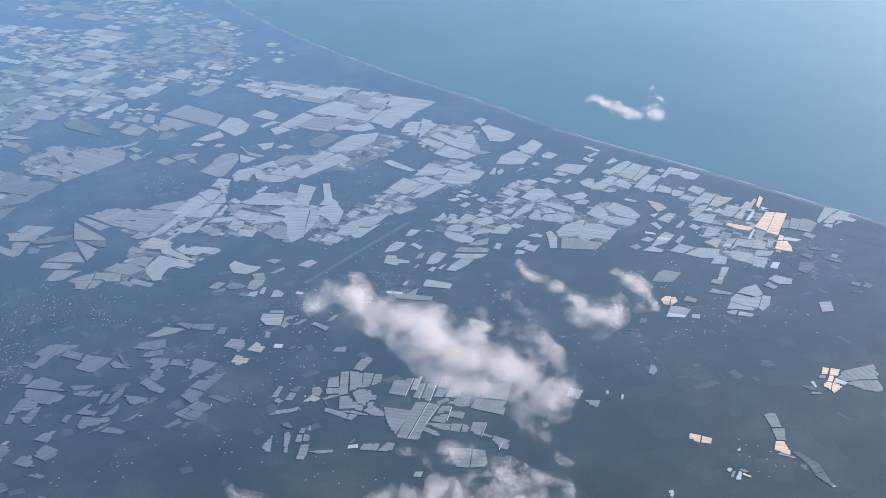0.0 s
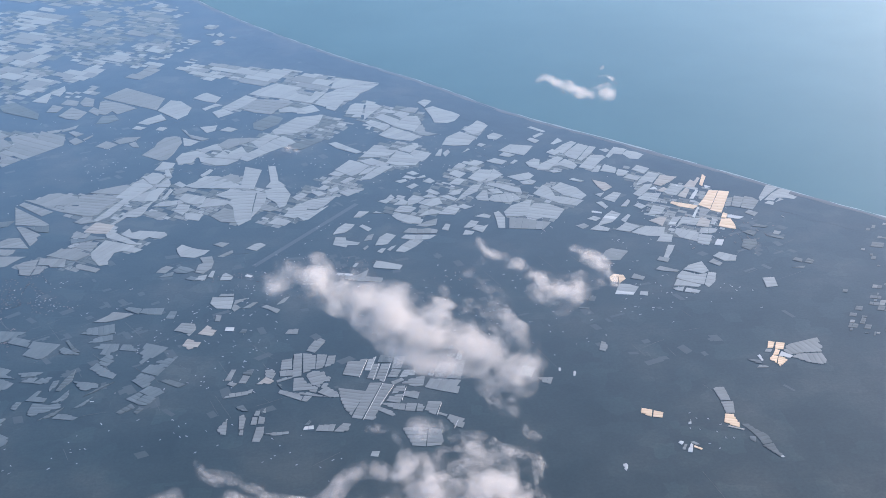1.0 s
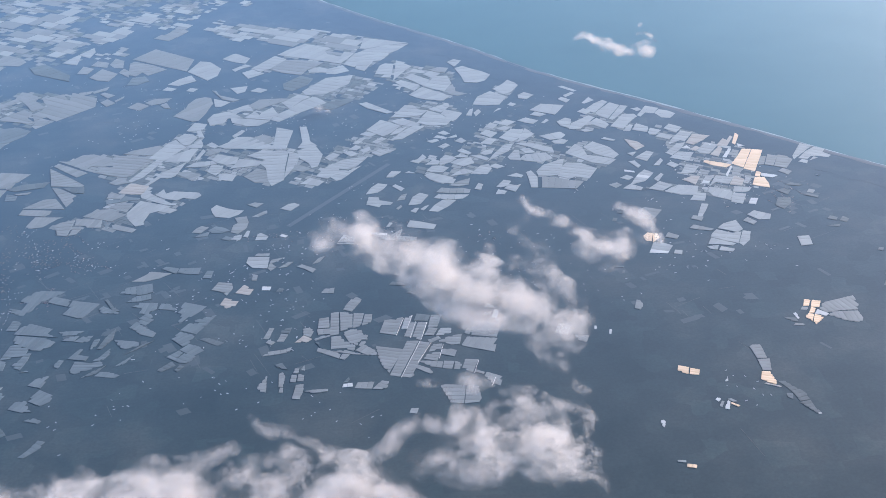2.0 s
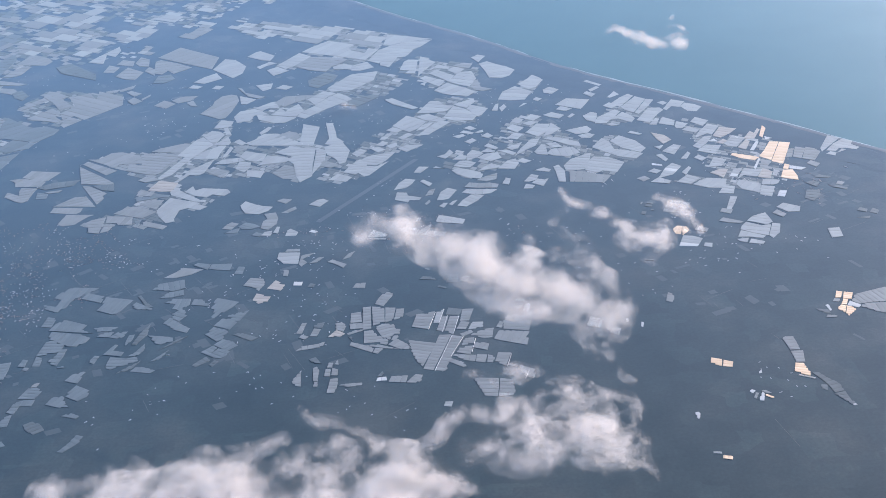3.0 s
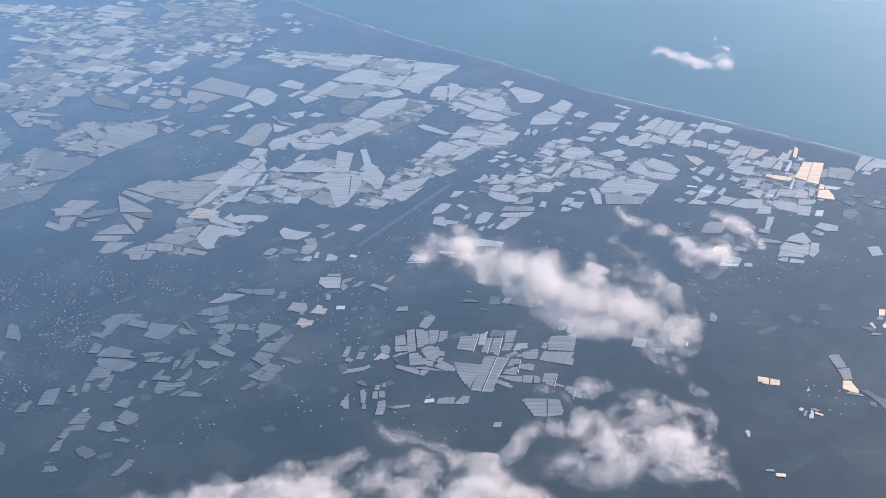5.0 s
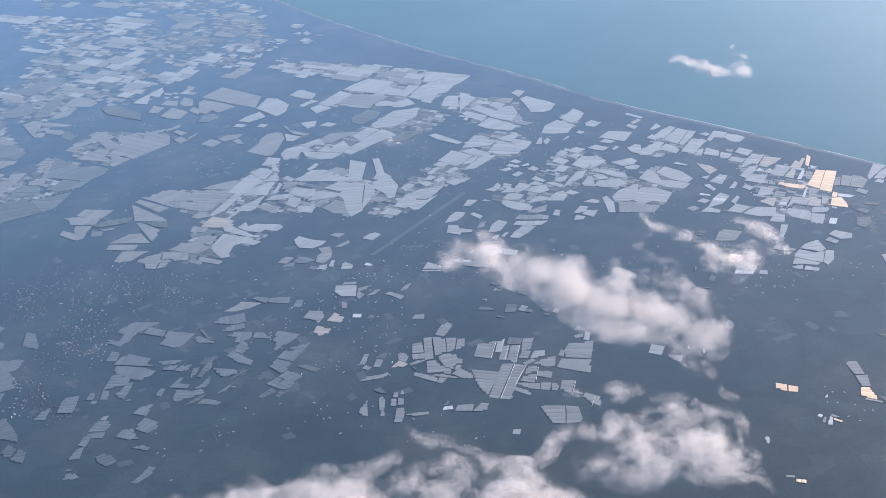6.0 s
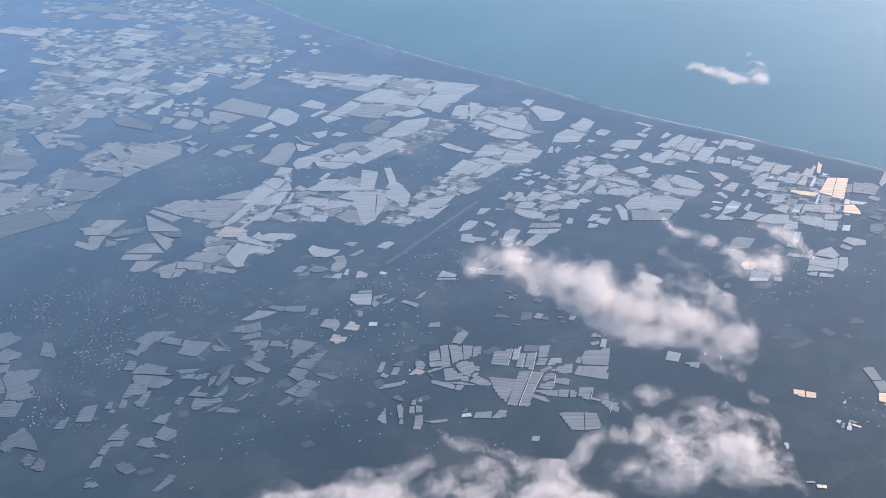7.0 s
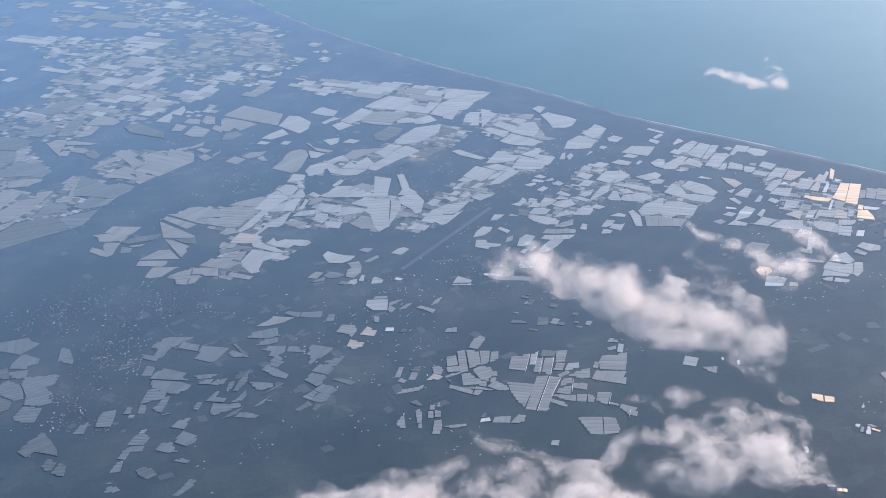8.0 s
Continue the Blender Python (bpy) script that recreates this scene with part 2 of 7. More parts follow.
def bay_roof(plan, way, low, mid, high, eave, rise):
    """One gabled bay: the part of a plan between two lines across way, as vertices and faces."""
    verts, faces, spots, edges = [], [], {}, {}

    def corner(p):
        key = (round(p.x, 2), round(p.y, 2))
        if key not in spots:
            spots[key] = len(verts)
            verts.extend([(*p, 0), (*p, eave + rise * max(0, 1 - abs(p.dot(way) - mid) / (mid - low)))])
        return spots[key]

    for a, b in ((low, mid), (mid, high)):
        for three in plan:
            ring = [corner(p) for p in cut(three, way, a, b)]
            ring = [k for i, k in enumerate(ring) if k != ring[i - 1]]
            if len(ring) < 3:
                continue
            faces.append(tuple(k + 1 for k in ring))
            for i, k in enumerate(ring):
                pair = (k, ring[(i + 1) % len(ring)])
                edges[pair] = edges.pop(pair[::-1], None) is None
    faces += [(i, k, k + 1, i + 1) for (i, k), outer in edges.items() if outer]
    used = sorted({k for face in faces for k in face})
    place = {k: i for i, k in enumerate(used)}
    return [verts[k] for k in used], [tuple(place[k] for k in face) for face in faces]


def block(x, y, turn, plan, way, kind, far):
    """Gabled bays side by side over a plan, cut across way. Those farthest off are joined into one mesh."""
    spot = pose(x, y, 0, 0, 0, turn)
    far = far or y > 1820
    if not far:
        netted = kind == "dull"
        house = new("net_house" if netted else "greenhouse")
        tagged(house, LABELS[kind], "net house" if netted else "greenhouse", "net houses of the plain" if netted else "greenhouses of the plain")
        house.matrix_world = spot
    reach = [p.dot(way) for p in plan]
    low, high = min(reach), max(reach)
    usual = (5.5 if kind == "glossy" else 7.5) if y < 1500 else 12.0 if y < 2000 else 20.0
    bays = max(1, min(14 if y < 1500 else 12, round((high - low) / usual)))
    wide = (high - low) / bays
    eave, rise = 0.25 + 0.2 * rand.random(), 0.07 + 0.06 * rand.random() + (0.13 if kind == "glossy" else 0)
    side = Vector((-way.y, way.x))
    corners = [[plan[i] for i in three] for three in tessellate_polygon([[p.to_3d() for p in plan]])] if len(plan) > 3 else [plan]
    slack = 0.12 if y < 1500 else 0.16
    for k in range(bays):
        s0, s1 = low + wide * k + slack * (k > 0), low + wide * (k + 1) - slack * (k < bays - 1)
        # a few pale bays turn white to imitate glints
        cover = "white" if kind == "pale" and not far and y > 1500 and rand.random() < (0.07 if x > 350 else 0.02) else kind
        middle = [p.dot(side) for three in corners for p in cut(three, way, (s0 + s1) / 2 - 0.05, (s0 + s1) / 2 + 0.05)]
        if not middle:
            continue
        # each bay ends square, so that slanting plots get stepped edges
        first, last = min(middle) + 0.3 * rand.random(), max(middle) - 0.3 * rand.random()
        square = corners if y > 1500 else [piece for piece in (cut(three, side, first, last) for three in corners) if piece]
        verts, faces = bay_roof(square, way, s0, (s0 + s1) / 2, s1, eave + 0.06 * rand.random(), rise)
        if not faces:
            continue
        if far:
            start = len(FAR_VERTS)
            FAR_VERTS.extend((spot @ Vector(q))[:] for q in verts)
            FAR_FACES.extend(tuple(start + i for i in face) for face in faces)
            FAR_SLOTS.extend([list(FILM).index(cover)] * len(faces))
        else:
            part("bay", verts, faces, [FILM[cover]], house)


def greenhouse(x, y, length, width, turn, lean, flare_l, flare_w, kind="pale", far=False):
    """Four-sided. lean: by how many degrees its short sides lean; flare: how its plan widens."""
    across = Vector((-math.sin(radians(lean)), math.cos(radians(lean)))) * width
    plan = [Vector((length * s, 0)) + across * t + Vector((flare_l, flare_w)) * s * t for s, t in ((-0.5, -0.5), (0.5, -0.5), (0.5, 0.5), (-0.5, 0.5))]
    block(x, y, turn, plan, Vector((1, 0)), kind, far)


def plot(kind, x, y, *corners, far=False):
    """A greenhouse on a many-cornered plot; its bays run across the longest side."""
    spread = sum(Vector(c).length for c in corners) / len(corners)
    plan = [Vector(c) * (1 + (0.35 + max(0, y - 1200) * 0.0005) / spread) for c in corners]
    if y > 2700 and spread > 0.006 * y:
        # Far plots mix in a dimmer film to imitate haze
        lighter = {"pale": ("pale", "grey"), "grey": ("grey", "worn")}.get(kind, (kind, kind))
        parcels([p + Vector((x, y)) for p in plan], max(8.0, 0.5 * spread), 0.03, rand, (lighter, (0.5, 0.5)), 0.35, 0.5)
        return
    sides = [plan[(i + 1) % len(plan)] - p for i, p in enumerate(plan)]
    block(x, y, 0, plan, max(sides, key=lambda s: s.length).normalized(), kind, far)


def inside(p, ring):
    odd = False
    for a, b in zip(ring, ring[1:] + ring[:1]):
        if (a[1] > p[1]) != (b[1] > p[1]) and p[0] < a[0] + (b[0] - a[0]) * (p[1] - a[1]) / (b[1] - a[1]):
            odd = not odd
    return odd


ROW, BAY = (Vector((math.cos(radians(a)), math.sin(radians(a)))) for a in (-35, 68))  # the two ways of the plain's field grid


def parcels(ring, unit, gaps, some, kinds, height, slit):
    """Fill a ring with low roofs in rows of the field grid, stepped along its edges. gaps: the share left open."""
    det = ROW.x * BAY.y - ROW.y * BAY.x
    grid = [((p[0] * BAY.y - p[1] * BAY.x) / det, (ROW.x * p[1] - ROW.y * p[0]) / det) for p in ring]
    low, high = [min(g[k] for g in grid) for k in (0, 1)], [max(g[k] for g in grid) for k in (0, 1)]
    t = low[1]
    while t < high[1]:
        deep = min(unit * some.uniform(0.7, 1.5), max(high[1] - t, 1.0))
        s = low[0] - unit * some.random()
        while s < high[0]:
            long = unit * some.uniform(0.9, 2.4)
            if some.random() >= gaps and inside((s + long / 2, t + deep / 2), grid):
                while long > 0.6 * unit and not inside((s + long - 0.1, t + deep / 2), grid):
                    long *= 0.85
                start, h = len(FAR_VERTS), height * some.uniform(0.8, 1.2)
                lean = some.uniform(-0.08, 0.08) * deep
                base = [ROW * i + BAY * k for i, k in ((s, t), (s + long - slit, t), (s + long - slit + lean, t + deep - slit), (s + lean, t + deep - slit))]
                FAR_VERTS.extend([(*q, 0) for q in base] + [(*q, h) for q in base])
                FAR_FACES.extend([tuple(start + k for k in (4, 5, 6, 7))] + [tuple(start + k for k in (i, (i + 1) % 4, (i + 1) % 4 + 4, i + 4)) for i in range(4)])
                FAR_SLOTS.extend([list(FILM).index(some.choices(*kinds)[0])] * 5)
            s += long
        t += deep


def quarter(gaps, seed, *ring):
    """Low tunnels and nets that fill a quarter of the plain between its large greenhouses."""
    far = max(p[1] for p in ring)
    parcels(ring, 3.5 + far * 0.0032, gaps, random.Random(seed), (("grey", "dull", "pale"), (0.42, 0.5, 0.08)), 0.12, 0.9)


def far_house(*plan, **kind):
    greenhouse(*plan, **kind, far=True)


def lane(x0, y0, x1, y1):
    """A glint along a service corridor between the bays, built as a pale raised strip."""
    strip("service_lane", GLINT, ((x0, y0), (x1, y1)), 0.36, 0.7, "pale strip imitating a glint along a greenhouse service corridor", "lane")


greenhouse(307.5, 1015.3, 10.5, 6.1, -18.3, 2.2, 0.2, -0.3, "glossy")
greenhouse(298.6, 1024.6, 9.1, 3.9, -10.5, 0.1, -0.1, 1.3)
greenhouse(229.3, 1293.9, 15.6, 14.5, -15.8, 11.5, 7.6, 7.5, "grey")
greenhouse(268.4, 1306.3, 11.2, 3.6, 76.4, -19.7, -0.3, 0.6, "white")
greenhouse(208.3, 1319.4, 23.4, 18.4, 68.8, -7.7, 1, 0.5)
greenhouse(251, 1319.3, 7.7, 3.1, 81.7, -2.3, -0.2, -0.3, "white")
greenhouse(172.4, 1405.9, 20.3, 15.9, 71.3, -0.4, 0.5, 0.1, "dull")
greenhouse(75.4, 1441.2, 8.5, 5.7, -28.4, 3.2, -0.1, 0.1, "dull")
greenhouse(10, 1443.3, 12.6, 4.6, -28.9, 2.3, 0, -0.5, "dull")
greenhouse(90.2, 1450.4, 12.8, 8.6, 64.5, -5.7, -0.7, 0, "grey")
greenhouse(51.3, 1455.8, 10.6, 9.3, -28.3, 2, -0.1, 0.4, "dull")
greenhouse(73.4, 1455.8, 7.2, 6.5, -27.9, 1, -0.3, -0.2, "dull")
greenhouse(43.4, 1464.7, 16.8, 10.7, 64.9, -6.5, 0, -0.3, "grey")
greenhouse(26.2, 1467.7, 24.4, 15.9, 80.7, 0.1, 4.7, -0.9, "dull")
greenhouse(-9.1, 1472.6, 20.3, 9.4, -13.8, 8.7, -8.4, -2.9, "dull")
greenhouse(75, 1481.8, 9.2, 8.8, 64.6, -5.1, -0.4, -0.1, "dull")
greenhouse(-10, 1501.1, 7.8, 3.4, -30.3, 5, 0.4, 0.1, "grey")
greenhouse(315.4, 1469.8, 8.4, 3.9, 68.6, 2.9, 0.1, -0.7, "dull")
greenhouse(47.2, 1514.8, 12.5, 11.7, -31.7, 7.2, -0.3, 0.3, "dull")
greenhouse(315.4, 1484.7, 5.9, 4.8, -19, -1.3, -0.1, -0.2, "dull")
greenhouse(308.2, 1487.1, 8.4, 4.5, -22.4, -0.2, -0.5, 0.1, "dull")
greenhouse(678.7, 1367.9, 5.4, 2, -15, -15.4, -0.4, -0.6, "dull")
greenhouse(12.5, 1528.3, 9, 7.4, 64.9, -6.9, 0, 0.4, "dull")
greenhouse(689, 1365, 11.8, 2.6, 59.7, 8.2, 0.5, 0.5, "dull")
greenhouse(7.4, 1531.2, 9.2, 3.4, 65.9, -6.9, 0.7, 0, "grey")
greenhouse(662.3, 1380.8, 8.7, 3.4, 60.8, 6.9, 0.1, 0.6, "dull")
greenhouse(694.2, 1366.5, 4.7, 4.2, 59, 8.9, -0.6, 0.2, "grey")
greenhouse(16.2, 1536.4, 7.4, 6.4, -30.9, 6.4, -0.5, 0.0, "dull")
greenhouse(48.7, 1537.4, 7.5, 7.2, 67.5, -6.3, 0.7, 0.4, "dull")
greenhouse(665.5, 1392.5, 13.1, 4.9, 60.6, 12.5, 0.3, -0.3, "dull")
greenhouse(671.2, 1390.2, 12.7, 6.9, 59.9, 10.8, 0.1, 0, "dull")
greenhouse(707.7, 1374.2, 4.7, 1.6, 59.9, 23.9, -0.5, 0.1, "dull")
greenhouse(687.1, 1385.1, 13, 8.2, 59.7, 11, 0.1, 0.2, "dull")
greenhouse(328.2, 1514, 15.7, 8.7, 68.8, -1.1, 0, -0.5, "dull")
greenhouse(7.5, 1551.1, 11.2, 8, -31.3, 8.8, 0.3, 0, "dull")
greenhouse(672.1, 1402.9, 8.7, 6.2, 60.6, 10.3, 0.1, 0.1, "grey")
greenhouse(13.5, 1557.1, 5.6, 4.5, -31.8, 12.2, -0.4, 0, "dull")
greenhouse(49.5, 1557.3, 7.4, 6.5, 64.6, -3.3, 0.1, 0.6, "dull")
greenhouse(687.1, 1402.7, 19, 6.4, 60.2, 8.2, -0.1, -0.2, "dull")
greenhouse(38.6, 1563.6, 7.4, 6.5, 65.5, -7.6, -0.1, -0.3, "dull")
greenhouse(309, 1543.1, 1.4, 0.9, 76.4, -12.5, 0.3, -0.4, "dull")
greenhouse(693.9, 1414.5, 6.6, 5, -19.3, -12, 0, -0.1, "dull")
greenhouse(680.5, 1422.1, 10.7, 9.4, 60.8, 8.7, 0.3, -0.3, "dull")
greenhouse(311.7, 1550.4, 11.8, 1.6, 71.5, 14.9, -0.4, -0.2, "grey")
greenhouse(311.7, 1557.8, 5.9, 2.7, 72.3, -5.7, 0.4, -0.3, "dull")
greenhouse(695.6, 1439.7, 12.9, 9.4, 60.2, 10.9, -0.3, -0.2, "dull")
greenhouse(730.2, 1428.7, 4.2, 3.6, -15.9, -14.9, -0.1, 0.1, "dull")
greenhouse(726.8, 1436.6, 15.6, 9.1, 59.4, 10.2, 0.6, 0.4, "dull")
greenhouse(718.6, 1451.9, 9.3, 5.2, 60.3, 8.2, 0.4, 0.2, "dull")
greenhouse(724.6, 1449.6, 9.7, 7.2, 59.6, 9.3, 0.6, -0.1, "dull")
greenhouse(734.8, 1452, 16.2, 7.5, 59.9, 9.8, -0.6, 0.1, "grey")
greenhouse(727.4, 1460, 7.6, 3.8, 60.6, 9.7, -0.1, 0, "dull")
greenhouse(729.4, 1470.8, 10.1, 9.7, -18.9, -9.7, 0.1, 0.7, "dull")
greenhouse(736.8, 1468.1, 9.8, 4.6, 59.2, 15.7, -0.2, 0.1, "dull")
greenhouse(696.4, 1494.7, 9.3, 6.8, 60.9, 8.6, 0.2, -0.1, "dull")
greenhouse(738.9, 1479.1, 7.6, 2.3, 58.8, 1.6, -0.4, -0.2, "dull")
greenhouse(750.1, 1500.9, 11.7, 5.7, 60.4, 5.4, 0.1, -0.1, "dull")
greenhouse(333, 1644.8, 11.6, 6.6, 69.1, -0.1, 0.7, 0.5, "dull")
greenhouse(761.1, 1508.2, 6.8, 2.3, 60.6, 13.6, -0.2, 0, "dull")
greenhouse(348.3, 1654.3, 5.1, 4.7, 71.3, -3.9, -0.2, -0.6, "dull")
greenhouse(345.9, 1670.4, 10.3, 8.3, -22.3, 3.9, 0.3, 0.4, "dull")
greenhouse(349.7, 1680.3, 9.8, 6.6, -24, 3.5, 0.1, 0.5, "dull")
greenhouse(776.7, 1570.5, 4.2, 3.7, -21.4, -8.3, -0.1, 0.2, "dull")
greenhouse(780, 1598.6, 11.8, 6.5, 61.2, 4, -0.5, 0.0, "dull")
greenhouse(781.6, 1610.1, 8, 4.3, 61.1, 2.5, -0.8, -0.2, "dull")
greenhouse(804.7, 1644.3, 19.6, 18.1, 61, 6.3, -0.8, 0.4, "dull")
greenhouse(824.8, 1667.9, 6.4, 5.8, -20.7, -11.7, 0, 0.3, "dull")
greenhouse(819.2, 1671.7, 9.1, 6.4, 62.3, 6.7, 1, -0.4, "dull")
greenhouse(813, 1704.1, 9.7, 5.7, 60.9, 6.3, -0.1, 0.1, "dull")
plot("white", 293.6, 1096.8, (-2.4, -3.5), (-0.7, -7.8), (3.4, 0.4), (1.8, 5.8), (-2.1, 5))
plot("white", 474.1, 1099.4, (-1.3, -2.6), (2.7, -1.8), (1, 2.6), (-2.4, 1.8))
plot("dull", 469.5, 1111.1, (-4.5, -0.9), (1.5, -12.1), (7.1, -10.3), (3.5, -1.4), (3.1, 14), (-10.7, 10.5))
plot("worn", -432.3, 1118.5, (-5.1, -15.8), (8.6, 0.3), (11, 13.6), (2.2, 17.1), (-4.5, -1.4), (-12.1, -13.8))
plot("glossy", 384.0, 1125.1, (-3.9, 1.6), (2.3, -4.3), (4.7, -2.2), (-3.1, 4.9))
plot("white", 375.6, 1126.1, (-5.7, -7.6), (-0.3, -9.1), (4.3, 5), (2.5, 8.5), (-0.7, 3.1))
plot("worn", -520.6, 1126.3, (2.7, -6.3), (10.6, -2.8), (2.8, 7.4), (-7.1, 6.4), (-9.1, -4.7))
plot("grey", 369.2, 1128.3, (-1.1, -6.3), (3.9, 4.5), (1, 5.8), (-3.8, -3.9))
plot("grey", 382.9, 1134.4, (0.2, -3.4), (4.9, -2.6), (-0.2, 3.4), (-4.9, 2.6))
plot("dull", 451.8, 1137.2, (1.6, -7.4), (4.8, 3.6), (-1.3, 5.2), (-5.1, -1.4))
plot("white", 367.2, 1137.6, (-0.4, -4.5), (3.4, 0.9), (0.1, 3.4), (-3.2, 0.2))
plot("worn", -527.4, 1139.9, (5, -1.1), (-1.5, 3.3), (-3.5, -2.2))
plot("dull", 460.1, 1147.3, (-6.3, 6.3), (-1.6, -8.9), (-0.4, -22.4), (11.9, -19.9), (11.5, -4.1), (2, 8.1), (-4.4, 20.2), (-12.8, 20.7))
plot("pale", 8.9, 1151.5, (3.1, -6), (5.6, 4.7), (-3.2, 4.8), (-5.5, -3.5))
plot("dull", -486.9, 1157.1, (-7.7, -5.7), (4.5, -14.4), (15.1, -6.4), (6.9, 6.5), (-4.8, 13), (-13.9, 7))
plot("tan", 439.1, 1161.0, (6.7, -5.7), (9.2, -3.5), (-6.7, 5.7), (-9.2, 3.5))
plot("worn", -526.0, 1173.7, (6.1, -10.5), (4.6, 13.9), (-3.4, 8.9), (-7.3, -12.3))
plot("dull", -598.0, 1176.1, (-1.5, -10.4), (8.9, -13), (5.6, 11.5), (-4.3, 16.6), (-8.7, -4.7))
plot("glossy", 439.1, 1176.3, (-6.1, -7.3), (4, -13.8), (6.9, -8.1), (5.5, 1.4), (4.8, 13.5), (-4.7, 15.4), (-10.4, -1.1))
plot("worn", -446.0, 1176.8, (6.3, -6.7), (9.4, -1), (-3.2, 6.9), (-12.5, 0.8))
plot("grey", 82.0, 1177.2, (-12.3, -16.6), (5, -15.3), (8.2, -8.2), (6.8, 17.7), (-7.8, 22.5))
plot("white", 387.0, 1177.8, (-1.6, -3.2), (2, -2.3), (3.5, 7.2), (-0.1, 0.2), (-3.9, -1.9))
plot("grey", 56.9, 1186.1, (-3.8, -21.8), (11.5, -25.2), (15.9, 13.8), (-8.9, 17.5), (-14.7, 15.7))
plot("dull", -615.0, 1189.1, (-0.4, -11.7), (6.2, -10.2), (8.4, 6.6), (-4.9, 15.9), (-9.2, -0.8))
plot("glossy", 353.9, 1199.6, (3.5, -7.6), (7.1, 3.2), (-3.2, 8.8), (-7.3, -4.4))
plot("worn", -522.2, 1201.4, (1.9, -12.8), (3.8, -5.6), (5.4, 15.6), (-3.7, 11.8), (-7.4, -9))
plot("grey", -108.4, 1206.0, (-3.4, -5), (12.2, -2.1), (12.4, 3.1), (-5.3, 3.1), (-15.9, 0.8))
plot("glossy", 341.2, 1206.0, (4.1, -10.7), (7.7, 3.8), (-4, 9.6), (-7.8, -2.6))
plot("grey", 442.9, 1206.2, (-6.6, -12.2), (3.9, -13), (8.9, 12.7), (-6.2, 12.5))
plot("grey", -131.3, 1206.9, (1.8, -16.1), (5.6, 0.1), (4.6, 16), (-4.7, 14.8), (-7.3, -14.8))
plot("worn", -469.1, 1207.3, (3.6, -11.5), (13.9, -10.4), (9.1, -3.5), (1.2, 15.5), (-11.8, 12.2), (-15.9, -2.4))
plot("grey", -28.9, 1210.5, (4.9, -10.6), (7.9, 7.4), (-1.1, 10.1), (-11.7, -6.9))
plot("grey", 107.7, 1210.9, (-2.4, -9.3), (7, -15.9), (12.4, 3.1), (-6.7, 15.5), (-10.3, 6.6))
plot("worn", -509.5, 1211.6, (6.8, -6.7), (7.6, 5.9), (-6.8, 6.7), (-7.6, -5.9))
plot("grey", -50.9, 1212.4, (8.9, -8.6), (11.5, 6.9), (-8.4, 7.2), (-12, -5.5))
plot("grey", -153.4, 1212.4, (2.3, -5.6), (2.3, 4.9), (-1.9, 5.5), (-2.7, -4.8))
plot("white", -71.6, 1214.8, (6.2, -3.6), (5.2, 4.5), (-4.8, 3.3), (-6.6, -4.3))
plot("grey", -177.3, 1222.6, (-1.5, -10.4), (5.6, -12.8), (3.2, 23.6), (-7.3, -0.4))
plot("worn", -448.9, 1224.4, (2.2, -16.1), (11.3, -7.1), (12.7, 5.6), (-8.1, 20.5), (-18.1, -2.9))
plot("dull", -72.0, 1225.0, (5.1, -3), (0.6, 7.1), (-5.7, -4.1))
plot("grey", 8.2, 1227.8, (3.6, -1.5), (0.8, 5.7), (-4.5, -4.3))
plot("grey", 91.8, 1228.2, (-6.1, 0.6), (4.4, -5.1), (6.4, -1.3), (-4.6, 5.8))
plot("dull", -637.3, 1230.6, (-13.2, -18.8), (-6, -7.2), (18.4, -17), (28.5, -22.1), (22.1, -4.8), (8.7, 16.6), (-8.9, 39.1), (-21, 18.2), (-28.6, -4))
plot("worn", -510.4, 1234.0, (7.9, -13.9), (12.1, 3.7), (2.4, 11.7), (-8.3, 10.6), (-14, -12))
plot("grey", -140.0, 1237.0, (3.3, -8.6), (3.5, 7.6), (-3, 8.6), (-3.9, -7.5))
plot("grey", -154.8, 1237.4, (-2.6, -16.6), (3.1, -17.4), (3.9, 6.6), (0.3, 15.4), (-4.7, 12))
plot("grey", -131.0, 1237.7, (3.6, -8), (3.9, 5.5), (-3.3, 9.3), (-4.2, -6.8))
plot("grey", 443.6, 1239.6, (-6.6, -17.1), (5.5, -18), (6.5, -1.4), (6.1, 12.9), (-3.5, 13.6), (-7.9, 10))
plot("grey", 24.2, 1240.9, (6, -10.5), (9.8, -8.4), (7.3, 0.2), (-9.4, 12.5), (-13.7, 6.2))
plot("grey", 65.7, 1245.3, (-5.1, -7.2), (1.9, -8.3), (5.9, 5), (-2.7, 10.5))
plot("grey", 80.5, 1245.5, (2.9, -17.8), (11.7, 11.4), (-4.6, 13.9), (-9.9, -7.6))
plot("grey", 53.7, 1248.5, (-7, -6.9), (4.1, -10), (7.9, 7.5), (-4.9, 9.5))
plot("grey", -511.0, 1251.1, (2.7, -4.1), (4.4, 5), (-2.6, 3.4), (-4.5, -4.3))
plot("grey", 33.0, 1253.4, (-0.9, -6.9), (12.2, -11.6), (14.1, 3.4), (-10, 8.5), (-15.4, 6.5))
plot("grey", -137.7, 1254.4, (2.8, -5.9), (3, 5.1), (-2.1, 5.8), (-3.7, -5))
plot("grey", -129.7, 1259.2, (2.8, -5.1), (1.6, 6.3), (-4.4, -1.2))
plot("worn", -461.8, 1263.4, (4.1, -14.4), (6.8, -1.3), (9.9, 14.7), (-7.3, 7.6), (-13.5, -6.5))
plot("grey", 13.2, 1266.3, (-6.6, -41.8), (19, 37.8), (6, 42.8), (-18.4, -38.7))
plot("dull", -158.3, 1267.3, (-1.3, -5.4), (8.2, -6.9), (0.9, 8.3), (-7.9, 4))
